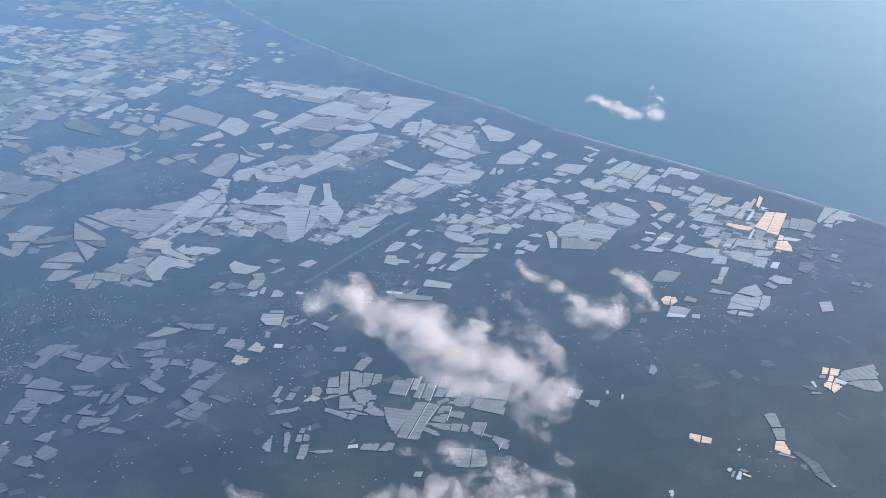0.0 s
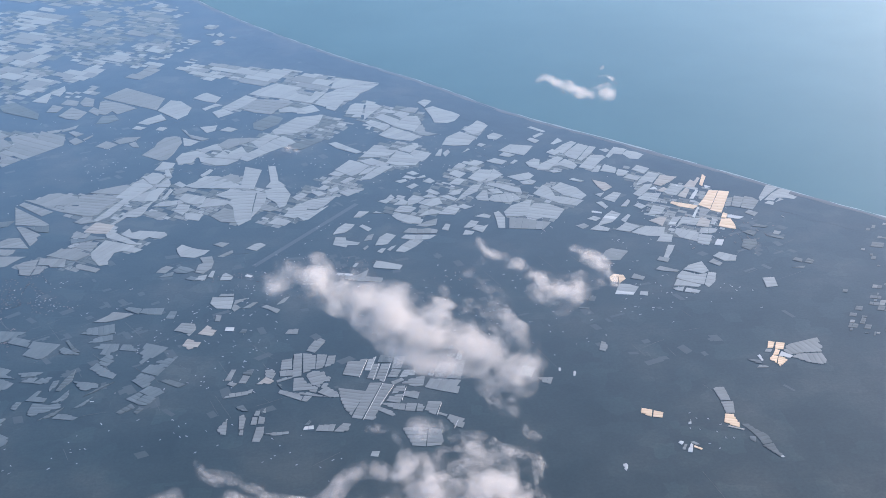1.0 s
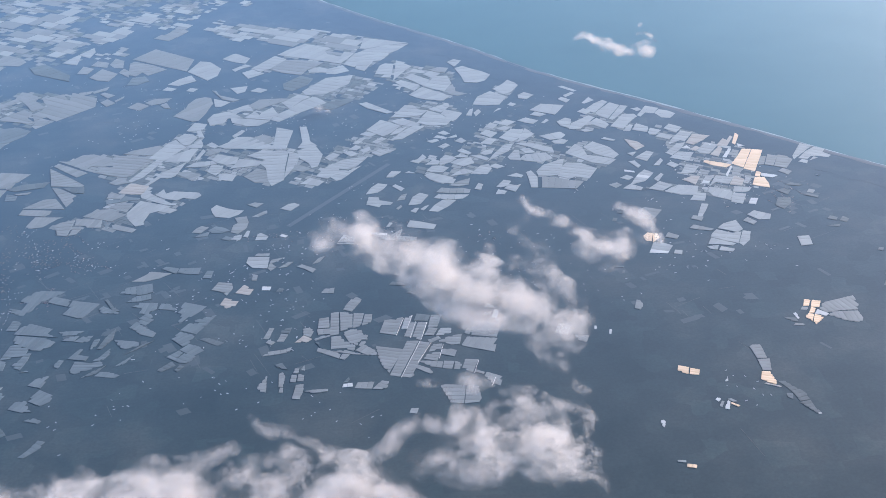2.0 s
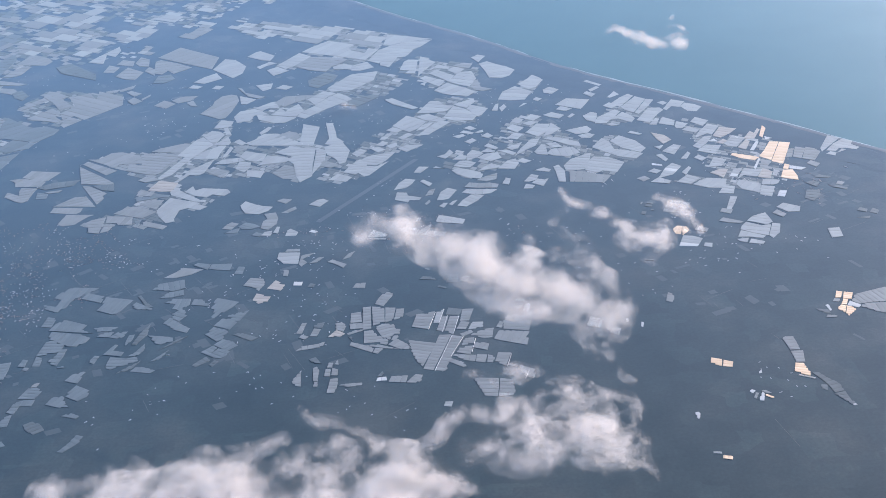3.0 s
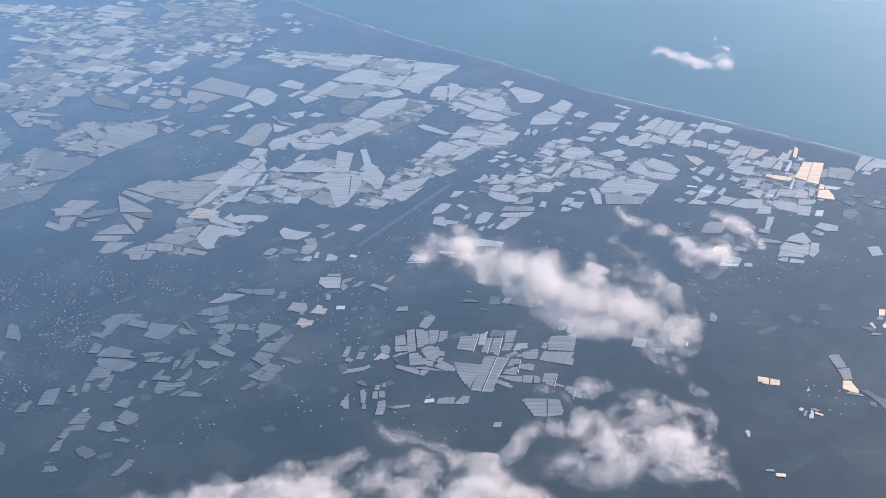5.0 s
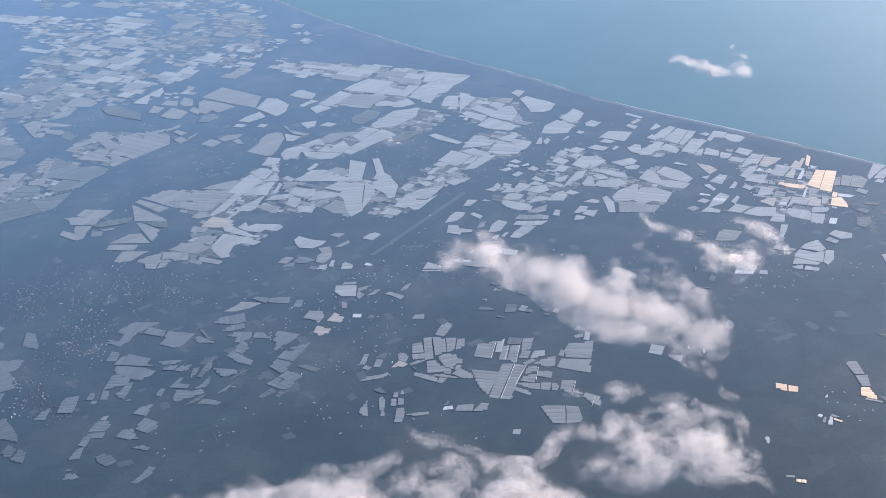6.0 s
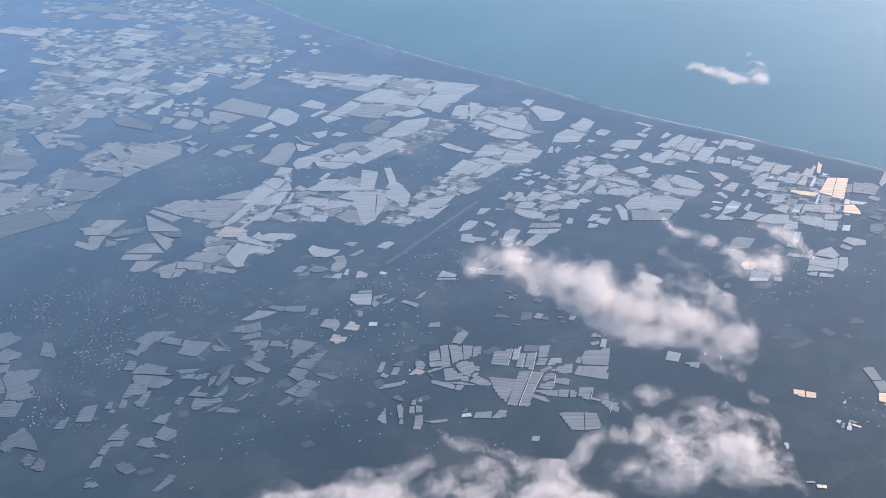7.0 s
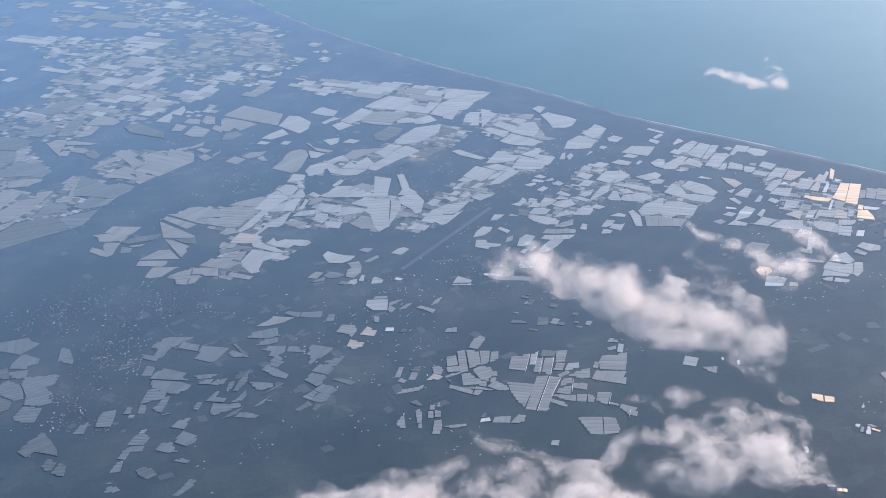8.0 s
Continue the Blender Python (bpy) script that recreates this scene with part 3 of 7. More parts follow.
plot("worn", -596.1, 1269.6, (6.3, -12.1), (6.2, 16.4), (-3.9, 6.9), (-8.6, -11.3))
plot("grey", -1.7, 1270.7, (-5.6, -42.8), (19.6, 40.1), (4, 41.1), (-18, -38.3))
plot("grey", 34.3, 1270.9, (5.9, -11.6), (10.7, 9.1), (-5.8, 7.3), (-10.8, -4.8))
plot("worn", -378.7, 1271.9, (10.3, -9), (15.4, -2.9), (1, 6.2), (-10.4, 7.9), (-16.3, -2.3))
plot("grey", -24.8, 1272.2, (-9.6, 2.8), (-4, -19.2), (4.1, -34.2), (22.9, 19.5), (-13.4, 31.1))
plot("dull", -289.2, 1277.0, (-0.5, -8), (6, 3.6), (-0.2, 7.4), (-5.3, -3.1))
plot("grey", 55.4, 1278.7, (6.9, -11.5), (10.9, 6.6), (-7.4, 8), (-10.3, -3.1))
plot("dull", -398.8, 1279.2, (3.1, -5.4), (12.8, 15.6), (-1.7, 2.3), (-14.3, -12.4))
plot("dull", -305.8, 1281.3, (-4.6, -10.5), (11.3, 2.5), (4.4, 13.5), (-11, -5.4))
plot("grey", -78.5, 1282.3, (0.7, -7.6), (7.3, 4.3), (-2.2, 7.2), (-5.7, -3.8))
plot("worn", -568.0, 1290.4, (10.3, -20), (10.7, -6.4), (8.8, 20.6), (-8.6, 17.5), (-11.2, 6.6), (-10.1, -18.4))
plot("worn", -489.1, 1291.0, (5.2, -1.3), (0.5, 3.7), (-5.7, -2.4))
plot("grey", -72.8, 1291.2, (5.9, -5.3), (22, -7.8), (-4.6, 6.5), (-23.3, 6.5))
plot("grey", 39.9, 1291.8, (7.2, -6.3), (7.5, 8.4), (-5.3, 7.4), (-9.5, -9.5))
plot("worn", -535.2, 1291.9, (2.5, -4.6), (4, 2.2), (-2.5, 4.6), (-4, -2.2))
plot("worn", -410.1, 1293.4, (-12, -15.6), (-1.8, -10.2), (12.2, -3.9), (23.8, 4.3), (13.8, 11.6), (2.9, 8.9), (-18.4, 15), (-20.3, -10.2))
plot("grey", -99.1, 1294.2, (13.4, -15.5), (16.1, -2.9), (-13.9, 13.5), (-15.6, 4.9))
plot("grey", 93.1, 1295.9, (-17.1, -4.8), (20.7, -22.4), (27.7, 10.4), (-11.6, 18.2), (-19.6, -1.4))
plot("grey", 513.9, 1296.6, (3.7, -3.1), (6.7, -0.5), (-2.2, 5.8), (-8.1, -2.2))
plot("worn", -285.4, 1298.7, (-4.4, -8.5), (6.9, -10.3), (13.2, 6), (-2.4, 14.3), (-13.2, -1.5))
plot("grey", -49.2, 1298.8, (2.8, -17.6), (11.8, -16.1), (12.4, -7.5), (-1.5, 7.9), (-2.3, 18.5), (-8.3, 18), (-14.9, -3.2))
plot("worn", -363.6, 1300.9, (-1.2, -7.9), (3.9, -0.1), (9.5, 16.4), (-2.2, 0.9), (-9.9, -9.4))
plot("grey", -164.6, 1303.1, (-6.1, -6.8), (14.1, -2.7), (16.4, 11.6), (8.8, 5.4), (-13.7, 1.6), (-19.5, -9.1))
plot("worn", -449.5, 1305.2, (2.3, -11), (5.2, 7.1), (-1.3, 9.5), (-6.2, -5.5))
plot("glossy", 541.5, 1306.1, (-7.4, -5.4), (-5.6, -11.1), (2.5, -3.3), (10.5, 6), (-0, 13.9))
plot("worn", -542.3, 1306.7, (4.3, -8.8), (3.7, 6.9), (-2.9, 9.3), (-5.1, -7.4))
plot("worn", -524.0, 1307.9, (5.1, -11.5), (4.6, 8.6), (-5.5, 13), (-4.2, -10.1))
plot("grey", 61.5, 1308.4, (-1.1, -11.8), (9.5, -10.5), (12.7, 13), (-1.9, 10.8), (-19.2, -1.5))
plot("grey", 582.3, 1309.9, (-6.7, -9.5), (11.9, -17.8), (17.6, -5.7), (17.5, 12.9), (-17, 14.1), (-23.2, 6))
plot("worn", -298.6, 1309.9, (0.7, -12.8), (8.3, 4.9), (2.4, 11.7), (-11.4, -3.7))
plot("dull", 508.8, 1310.4, (-3.3, -4.7), (5.8, -5.4), (6.1, 3.1), (-8.6, 7))
plot("grey", 38.4, 1312.4, (-5.5, -8.5), (8.4, 1.3), (5.4, 7.8), (-8.3, -0.6))
plot("grey", -80.8, 1313.6, (-15.2, -12.9), (3.5, -12.9), (13.7, -17.5), (18, -7.9), (0.9, 9.8), (-4.7, 21.3), (-16.2, 20.1))
plot("worn", -500.4, 1315.6, (-4.2, -15.6), (4.1, -19.7), (7.5, 1.2), (7.6, 20.2), (-0, 19.9), (-4.2, 3), (-10.9, -8.9))
plot("worn", -681.9, 1315.6, (-3.1, -16.9), (16.6, -19.8), (16.5, 18.6), (-12.2, 24.4), (-17.8, -6.3))
plot("glossy", 534.0, 1315.6, (-0.4, -12.1), (6.8, 4.5), (0.6, 7.8), (-6.9, -0.2))
plot("dull", -113.7, 1317.2, (3, -8.4), (1.1, 3.8), (-4.2, 4.6))
plot("worn", -394.8, 1318.4, (1.8, -11.1), (8.1, 3.9), (5.3, 19.2), (-3.3, -1.6), (-11.9, -10.4))
plot("white", 517.3, 1319.0, (-1, -8.5), (1.9, -5.9), (1.8, 8.5), (-2.6, 5.9))
plot("white", 551.9, 1322.1, (3.1, -7.4), (8.4, -2.1), (-2.2, 10.3), (-9.3, -0.8))
plot("worn", -278.3, 1322.4, (2.3, -17.1), (15, -4.5), (6.7, 7.2), (-6.8, 13.8), (-17.2, 0.5))
plot("worn", -425.7, 1324.8, (9.8, -15.5), (12.1, -5.7), (-0.1, -0.9), (3.5, 10.4), (-2.7, 15.8), (-8.6, 4.8), (-14, -9))
plot("grey", -177.4, 1328.3, (2, -6.3), (6.5, 0.5), (-2.7, 6.5), (-5.7, -0.6))
plot("grey", 83.7, 1329.1, (0.9, -9.4), (4.6, 5.4), (-0.2, 9.3), (-5.3, -5.3))
plot("pale", 52.1, 1329.9, (-1.9, -7.7), (8.5, -3.3), (9.4, 9), (-5.1, 9.8), (-11, -7.8))
plot("tan", -130.9, 1330.3, (1.7, -6.6), (9.4, -1.8), (5.7, 3.3), (-3.3, 10.9), (-13.5, -5.7))
plot("glossy", 542.3, 1330.8, (0.5, -6.6), (5.5, 4.7), (0.6, 8), (-6.6, -6))
plot("grey", -62.2, 1331.1, (-10.6, -14.9), (-0.4, -22.4), (4.9, -8.3), (12.4, -9.5), (13.1, 1), (5.9, 6.8), (5, 17.7), (-10.4, 18.7), (-19.9, 10.9))
plot("grey", 34.6, 1332.9, (2.8, -10.1), (8.7, 7.4), (-2.4, 10.8), (-9.1, -8.2))
plot("grey", -109.2, 1333.5, (-8.6, -7.1), (8.4, 0.8), (10.8, 5), (-0.7, 3.8), (-10, -2.4))
plot("grey", 104.1, 1334.6, (-16.8, -16.8), (15.8, -25.1), (25.8, 21.4), (-9.4, 17.7), (-15.4, 2.9))
plot("dull", -350.4, 1335.7, (-3.6, -6.6), (17.1, 15.7), (2.5, 7.4), (-16.1, -16.5))
plot("grey", 533.2, 1336.6, (1.8, -4.5), (5.3, 2.5), (-1.4, 4.5), (-5.7, -2.5))
plot("grey", 19.8, 1337.4, (1.2, -25.6), (10.9, 20.7), (-2.2, 21.2), (-9.9, -16.3))
plot("grey", -162.2, 1338.4, (2.7, -9.9), (6.5, 7.7), (-2.7, 10.7), (-6.5, -8.5))
plot("grey", 580.8, 1339.7, (-23.1, -16.6), (-4, -13.7), (19.9, -14.1), (26.7, 1.5), (27, 23.9), (-0.3, 15.5), (-18.5, 9.5), (-27.8, -6.1))
plot("dull", -255.4, 1339.9, (8.4, -12.6), (17.2, -5), (-8.3, 11.2), (-17.3, 6.5))
plot("worn", -370.3, 1340.2, (4.3, -6.3), (17.4, -0.9), (15.4, 10), (-18.1, 18.4), (-10, 3.4), (-3.5, -5.1), (-5.5, -19.6))
plot("grey", 7.6, 1340.9, (0.9, -19.5), (8.5, 18), (-0.8, 18), (-8.6, -16.5))
plot("worn", -514.3, 1341.6, (4.1, -15), (14.4, -9.2), (14.7, 8.5), (-5.3, 19.2), (-12.4, 15.8), (-15.6, -19.3))
plot("glossy", 552.0, 1347.4, (1.7, -9.4), (8.8, 6.4), (-1.9, 10.2), (-8.6, -7.1))
plot("dull", -721.0, 1348.3, (-0.6, -18.6), (9, -12.8), (6.1, 8.2), (-14.5, 23.3))
plot("grey", -108.0, 1348.5, (-7.1, -7.4), (8.2, -6.8), (7.9, 7.2), (-9.1, 6.9))
plot("worn", -294.9, 1349.7, (1.8, -18.2), (8.3, -13.2), (14.4, 8.7), (-7.5, 19.9), (-16.9, 2.9))
plot("grey", -129.2, 1350.3, (-5.8, -7.4), (4, -13.6), (8.2, 2.7), (0.7, 10.1), (-7.1, 8.3))
plot("worn", -413.0, 1350.3, (-1.7, -13.3), (4.3, -2.3), (4.5, 13), (-3, 11.1), (-4, -8.5))
plot("glossy", 541.1, 1351.6, (0.3, -8.2), (6.9, 6.2), (-0.2, 9.7), (-6.9, -7.7))
plot("grey", -181.5, 1351.9, (1.3, -14.1), (5.7, 13), (-0.6, 14), (-6.4, -12.9))
plot("grey", -18.6, 1352.6, (6.6, -23.4), (16.8, 22.1), (-8.6, 16.6), (-14.8, -15.3))
plot("dull", -159.3, 1356.4, (-5.6, -4.2), (5.2, -7.4), (7.6, 7.8), (-7.2, 3.9))
plot("dull", -398.5, 1357.9, (-2.3, -21.6), (7.5, 2.6), (6.1, 30.9), (-2.7, 8.8), (-8.6, -20.6))
plot("pale", 2.7, 1360.0, (1.1, -16.4), (8.4, 18.9), (-2.3, 12.6), (-7.2, -15.1))
plot("worn", -493.5, 1360.4, (-0.8, -17), (11.1, -18.8), (21, -9.9), (25.2, 1.6), (8.9, 13.4), (-32.7, 24.6), (-32.7, 6.1))
plot("grey", 40.1, 1360.6, (3, -15.6), (10.5, 15), (-4.2, 15.8), (-9.2, -15.2))
plot("worn", -429.9, 1364.2, (-0.9, -8.1), (6.6, -6.3), (9.8, 8.6), (-2.8, 9.1), (-12.6, -3.3))
plot("worn", -448.7, 1368.1, (5.4, -7), (9.6, 6.2), (-4.4, 5.3), (-10.6, -4.5))
plot("grey", -94.4, 1368.4, (-4.8, -31.3), (6.8, -28.6), (4.6, 30.6), (-6.6, 29.2))
plot("pale", 123.1, 1370.1, (0.8, -13.1), (5.9, 8.7), (-0.4, 13.1), (-6.3, -8.7))
plot("dull", 23.8, 1371.2, (-11, -7), (6.5, -9.9), (11.3, 5.3), (-6.8, 11.6))
plot("grey", 111.7, 1371.5, (-4.9, -5.3), (4.7, -3.6), (6.2, 5.9), (-6, 3))
plot("grey", -109.0, 1371.9, (-7.2, -13.5), (8.3, -12.9), (6.1, 14.5), (-7.3, 11.9))
plot("grey", 319.2, 1372.4, (-1, -13.2), (5.4, -1.7), (4.2, 9.1), (-1, 14.1), (-7.7, -8.2))
plot("grey", -78.7, 1373.6, (-7, -26.3), (8.8, -19.5), (7.7, 20.7), (-9.5, 25.2))
plot("grey", -63.3, 1374.5, (-6, -20.6), (4.3, -16), (7.9, 17.1), (-6.2, 19.5))
plot("grey", -50.1, 1375.1, (-7.2, -15.2), (4.7, -10.9), (6.3, 13), (-3.9, 13.1))
plot("worn", -286.0, 1379.6, (6.1, -18.3), (14.2, 0.8), (4.2, 10.4), (-7.8, 12.3), (-16.7, -5.3))
plot("worn", -355.0, 1381.3, (-8.7, -1.8), (-3.8, -10.5), (16.9, -21.5), (19.6, -9.5), (9.2, 0), (-2.3, 11.4), (-11.7, 24.2), (-19.3, 7.8))
plot("worn", -681.2, 1381.8, (-17.7, -11.4), (-12.7, -37.5), (10.9, -44), (28, -36.3), (16.7, -24.2), (19.2, -14), (3.2, 8.4), (14.3, 11.3), (14.9, 42.9), (-6.6, 41.5), (-34.8, 41.1), (-35.3, 22.2))
plot("worn", -452.9, 1384.3, (-8.8, -6.4), (10.8, -6.4), (17.1, 3.5), (-2.9, 5.2), (-16.2, 4.1))
plot("worn", -722.9, 1387.1, (-14.1, -10.7), (11.7, -29.7), (22.4, -23.9), (15.1, -3), (5.2, 15.6), (-15.4, 29.9), (-24.9, 21.9))
plot("grey", 116.6, 1393.7, (6.7, -7.4), (4.4, 3), (-2.8, 7.6), (-8.4, -3.2))
plot("worn", -501.6, 1395.0, (32.6, -20.7), (16.3, -8.7), (20.4, 3.2), (-15.1, 21.8), (-24.9, 10.5), (-29.3, -6.2))
plot("worn", -273.9, 1396.5, (-3.7, -12), (4.3, -13.3), (14.6, 14.1), (-1, 8.5), (-14.2, 2.6))
plot("worn", -355.9, 1410.5, (-6.1, -10.7), (2.5, -16.9), (11.3, -2.2), (5, 12), (-1.1, 16.3), (-11.5, 1.5))
plot("worn", -537.2, 1412.2, (6.7, -13.9), (7.3, 10), (-5.9, 15.4), (-8.1, -11.6))
plot("grey", -72.9, 1421.0, (0.5, -21.6), (14.1, 9.7), (6.5, 17.8), (-1.8, 12.4), (-8.2, -3.5), (-11.1, -14.7))
plot("worn", -301.9, 1422.7, (-6, -4), (-8.7, -19.9), (-5.6, -28.5), (6.8, -14.3), (17.7, 0.4), (24.9, 14.3), (-7.2, 29.9), (-9.8, 21.8), (-12, 0.3))
plot("worn", -729.4, 1430.7, (-9.6, -4), (2.8, -12.4), (13.4, -7.7), (10, 14), (-16.6, 10.1))
plot("dull", -751.3, 1438.0, (-0.9, -15.7), (12.5, -14.6), (-1, 16.8), (-10.6, 13.4))
plot("worn", -414.7, 1440.0, (-8.1, -5.7), (15.1, -9.5), (16.4, -6.4), (-9.4, 14.7), (-14, 7))
plot("worn", -329.8, 1441.8, (8.7, -11), (10.6, -4.6), (3.7, -0.1), (2.9, 8.5), (-12.1, 11.1), (-13.8, -3.9))
plot("worn", -363.3, 1442.0, (-3.6, -0.2), (-6.1, -13.2), (6.6, -18.6), (16.3, -3.5), (15.4, 13.6), (-9.5, 16.1), (-19, 5.7))
plot("tan", -245.7, 1443.9, (-2.5, -15.2), (9.4, -10.4), (12.9, 4.3), (0.4, 9.9), (-8.1, 14.8), (-12, -3.4))
plot("worn", -457.9, 1448.7, (8.7, -26.5), (15.1, -16), (26.8, 14), (-14.2, 27.8), (-16.3, 11), (-20, -10.3))
plot("dull", -412.3, 1455.2, (5.2, -16.8), (14.9, -16.8), (3.3, -3.1), (-9.8, 19.8), (-13.5, 16.9))
plot("grey", -107.1, 1463.3, (7.3, -8.3), (7.8, 7.5), (-5.4, 6.2), (-9.8, -5.4))
plot("worn", -731.2, 1470.5, (9.8, -22.3), (7.1, -13.6), (20.3, -10.7), (19.3, 6.3), (0.8, 17.9), (-8.3, 28), (-13.1, 16.7), (-18.9, -4.3), (-17, -18))
plot("worn", -375.3, 1471.3, (-2.1, -9), (15.4, -3.3), (12, 13), (-8.2, 7.6), (-17, -8.2))
plot("dull", -176.6, 1473.1, (3.1, -5.4), (4.7, 3.2), (-1.9, 6.1), (-5.9, -3.9))
plot("worn", -529.9, 1476.6, (-7.1, 0.4), (-9.6, -19.7), (-29.5, -11.3), (-22.2, -26), (-3.5, -37.4), (5.7, -22.2), (7.2, -8.9), (18.3, 6.5), (31.5, 16.5), (39.3, 29.4), (-0, 36.1), (-8.7, 28.7), (-21.2, 7.9))
plot("worn", -490.6, 1476.6, (13.1, -16.4), (15.7, 2.1), (-11.7, 15.4), (-17, -1.1))
plot("worn", -671.9, 1477.3, (15.4, -26.3), (13.3, -12.6), (-2.7, 24.4), (-16.5, 28.5), (-9.5, -13.9))
plot("tan", -226.6, 1477.8, (7.1, -14.5), (10.7, 2.5), (-4, 17.6), (-13.8, -5.6))
plot("white", -197.2, 1480.7, (5.5, -6.3), (6.2, 4.3), (-5.5, 6.3), (-6.1, -4.3))
plot("grey", -259.2, 1488.2, (-4, -8.6), (6.6, -21), (13.9, -1), (9.9, 14.1), (-9.7, 19.4), (-16.8, -2.9))
plot("worn", -382.6, 1496.6, (7.2, -15.5), (21.2, -7.3), (15.9, 18.8), (-18.6, 10.3), (-25.7, -6.4))
plot("grey", -217.4, 1516.4, (3.2, -9.4), (3.6, 7.2), (-3.3, 10.3), (-3.5, -8.2))
plot("pale", 477.8, 1521.1, (6.1, -8.7), (11.4, -0.1), (-5.7, 10.5), (-11.8, -1.7))
plot("pale", 405.8, 1521.5, (3.5, -8), (6.8, 4.4), (-3.3, 7.1), (-7, -3.5))
plot("worn", -755.3, 1522.2, (-26.2, -11.5), (-16.6, -14.8), (8.7, -27.7), (23.6, -7.4), (28.6, 4.2), (12.7, 14.1), (4.7, 26.3), (-35.5, 16.8))
plot("pale", 459.6, 1529.1, (-5.2, -3.2), (3.6, -7.6), (9.3, 6.5), (-7.6, 4.3))
plot("worn", -287.4, 1534.9, (4.8, -12.1), (6, 10.2), (-3.6, 11.9), (-7.2, -10))
plot("pale", 598.6, 1535.7, (-10.4, -16.1), (6.6, -14), (10.6, 15.2), (-6.8, 14.9))
plot("grey", -373.4, 1536.9, (-7, -13.7), (13.5, -6.1), (29.2, 7.9), (-2, 17.2), (-9.2, 5.3), (-24.4, -10.6))
plot("grey", -143.8, 1537.2, (-2.9, -1), (9.8, -14.6), (14.2, -4.1), (-7.1, 13.1), (-14, 6.7))
plot("pale", 384.3, 1539.5, (4.8, -20.5), (17.8, 3.8), (5.7, 14.2), (-7.9, 17.3), (-20.3, -14.8))
plot("pale", 474.8, 1542.5, (-5, -3.3), (13.8, -10.5), (20.4, -3.7), (-9.7, 19.5), (-19.6, -2))
plot("worn", -319.1, 1548.8, (-3.3, -7.8), (15.8, -11.2), (16.9, 9.5), (-13.6, 11.1), (-15.9, -1.8))
plot("grey", -174.1, 1552.2, (0, -7.2), (9.4, 8.4), (1.6, 7.9), (-11.1, -9.1))
plot("pale", 514.0, 1554.8, (-9.3, -24.2), (5, -7), (13.8, 20.6), (3.2, 25.4), (-12.7, -14.7))
plot("grey", -192.9, 1556.9, (-3.3, -21.4), (4.2, -9.4), (-3.8, 1.7), (3.1, 8.2), (13.3, 20.1), (-5.7, 13.7), (-7.8, -13))
plot("worn", -347.0, 1558.2, (9.8, -14.6), (11.7, 2.2), (-8.1, 9.6), (-13.5, 2.8))
plot("grey", -126.6, 1561.5, (1.6, -6.2), (8, 12.3), (-0.8, 6), (-8.8, -12))
plot("pale", -219.5, 1564.8, (-4.4, -16.7), (17.1, -20.6), (17.2, 16.4), (-14.4, 20.2), (-15.4, 0.7))
plot("pale", 487.4, 1567.4, (-22.3, -1.7), (-2.9, -18.4), (12.3, -27.2), (26.4, 9.2), (11.5, 6.7), (-7.6, 22), (-17.3, 9.3))
plot("grey", 408.6, 1575.6, (4.4, -10.9), (9.9, 0), (-3.6, 12.8), (-10.7, -1.9))
plot("glossy", 383.3, 1576.0, (-7.4, -17.4), (5.3, -3.4), (4.4, 10.1), (-2.3, 10.7))
plot("glossy", 372.4, 1577.6, (-5.4, -12.5), (1.7, -15), (8.9, 11.1), (1.7, 13.6), (-6.9, 2.8))
plot("dull", 659.2, 1579.7, (3.7, -4), (8.2, 3.5), (-11.9, 0.4))
plot("grey", -213.3, 1590.2, (10, -4.8), (9.8, 3.2), (-8.7, 4.6), (-11.1, -3))
plot("pale", 502.7, 1593.9, (-5.6, -10), (4.9, -18.6), (15.9, -8.1), (13.7, 23.7), (-8.4, 13.8), (-20.4, -0.8))
plot("grey", 457.6, 1595.7, (-5.2, -3.9), (12.2, -9.3), (17.7, -4), (-8.2, 14.1), (-16.5, 3))
plot("dull", 680.3, 1599.4, (-0.3, -9.8), (7.3, 1.5), (1.1, 10.8), (-8.1, -2.4))
plot("dull", 664.4, 1606.5, (2.1, -8.7), (7.3, 1), (-1.3, 8.6), (-8.2, -0.9))
plot("grey", 537.7, 1612.2, (1.4, -12.6), (9, -3.4), (-0.3, 13.6), (-10.1, 2.4))
plot("pale", -86.6, 1612.9, (-14.2, 0.1), (14, -5.2), (15.1, 0.8), (-14.9, 4.4))
plot("grey", -27.2, 1625.6, (5.6, -9), (9.1, 3), (-5.7, 7.9), (-9, -2))
plot("pale", -83.6, 1627.4, (10.6, -9.4), (13.6, -1.6), (-8.1, 17.4), (-16, -6.4))
plot("pale", 558.0, 1629.6, (-5.9, -13.3), (10.8, -14.8), (17.4, 2.8), (-4.2, 19.2), (-18.1, 6.1))
plot("grey", -11.1, 1630.6, (-5.9, -15.6), (30.5, -22.8), (33, -9.3), (6.8, -1), (10.7, 22.9), (-6.5, 4.2), (-33.2, 14.7), (-35.5, 6.9))
plot("grey", 460.5, 1633.5, (3.7, -11), (10.1, 2.6), (-3.9, 10.1), (-9.9, -1.6))
plot("white", -37.0, 1640.7, (11.3, -6.4), (12.6, -0.3), (-11.3, 6.5), (-12.6, 0.3))
plot("white", -186.6, 1653.3, (2.8, -5.9), (6.4, -0.2), (-2.8, 5.9), (-6.3, 0.1))
plot("pale", -221.2, 1654.6, (7.6, -12.1), (10, 0.2), (-2.2, 13.2), (-6.7, 9.8), (-8.7, -11.1))
plot("worn", -274.6, 1655.1, (3.9, -8.1), (8.8, 1.5), (-3.4, 8.1), (-9.2, -1.5))
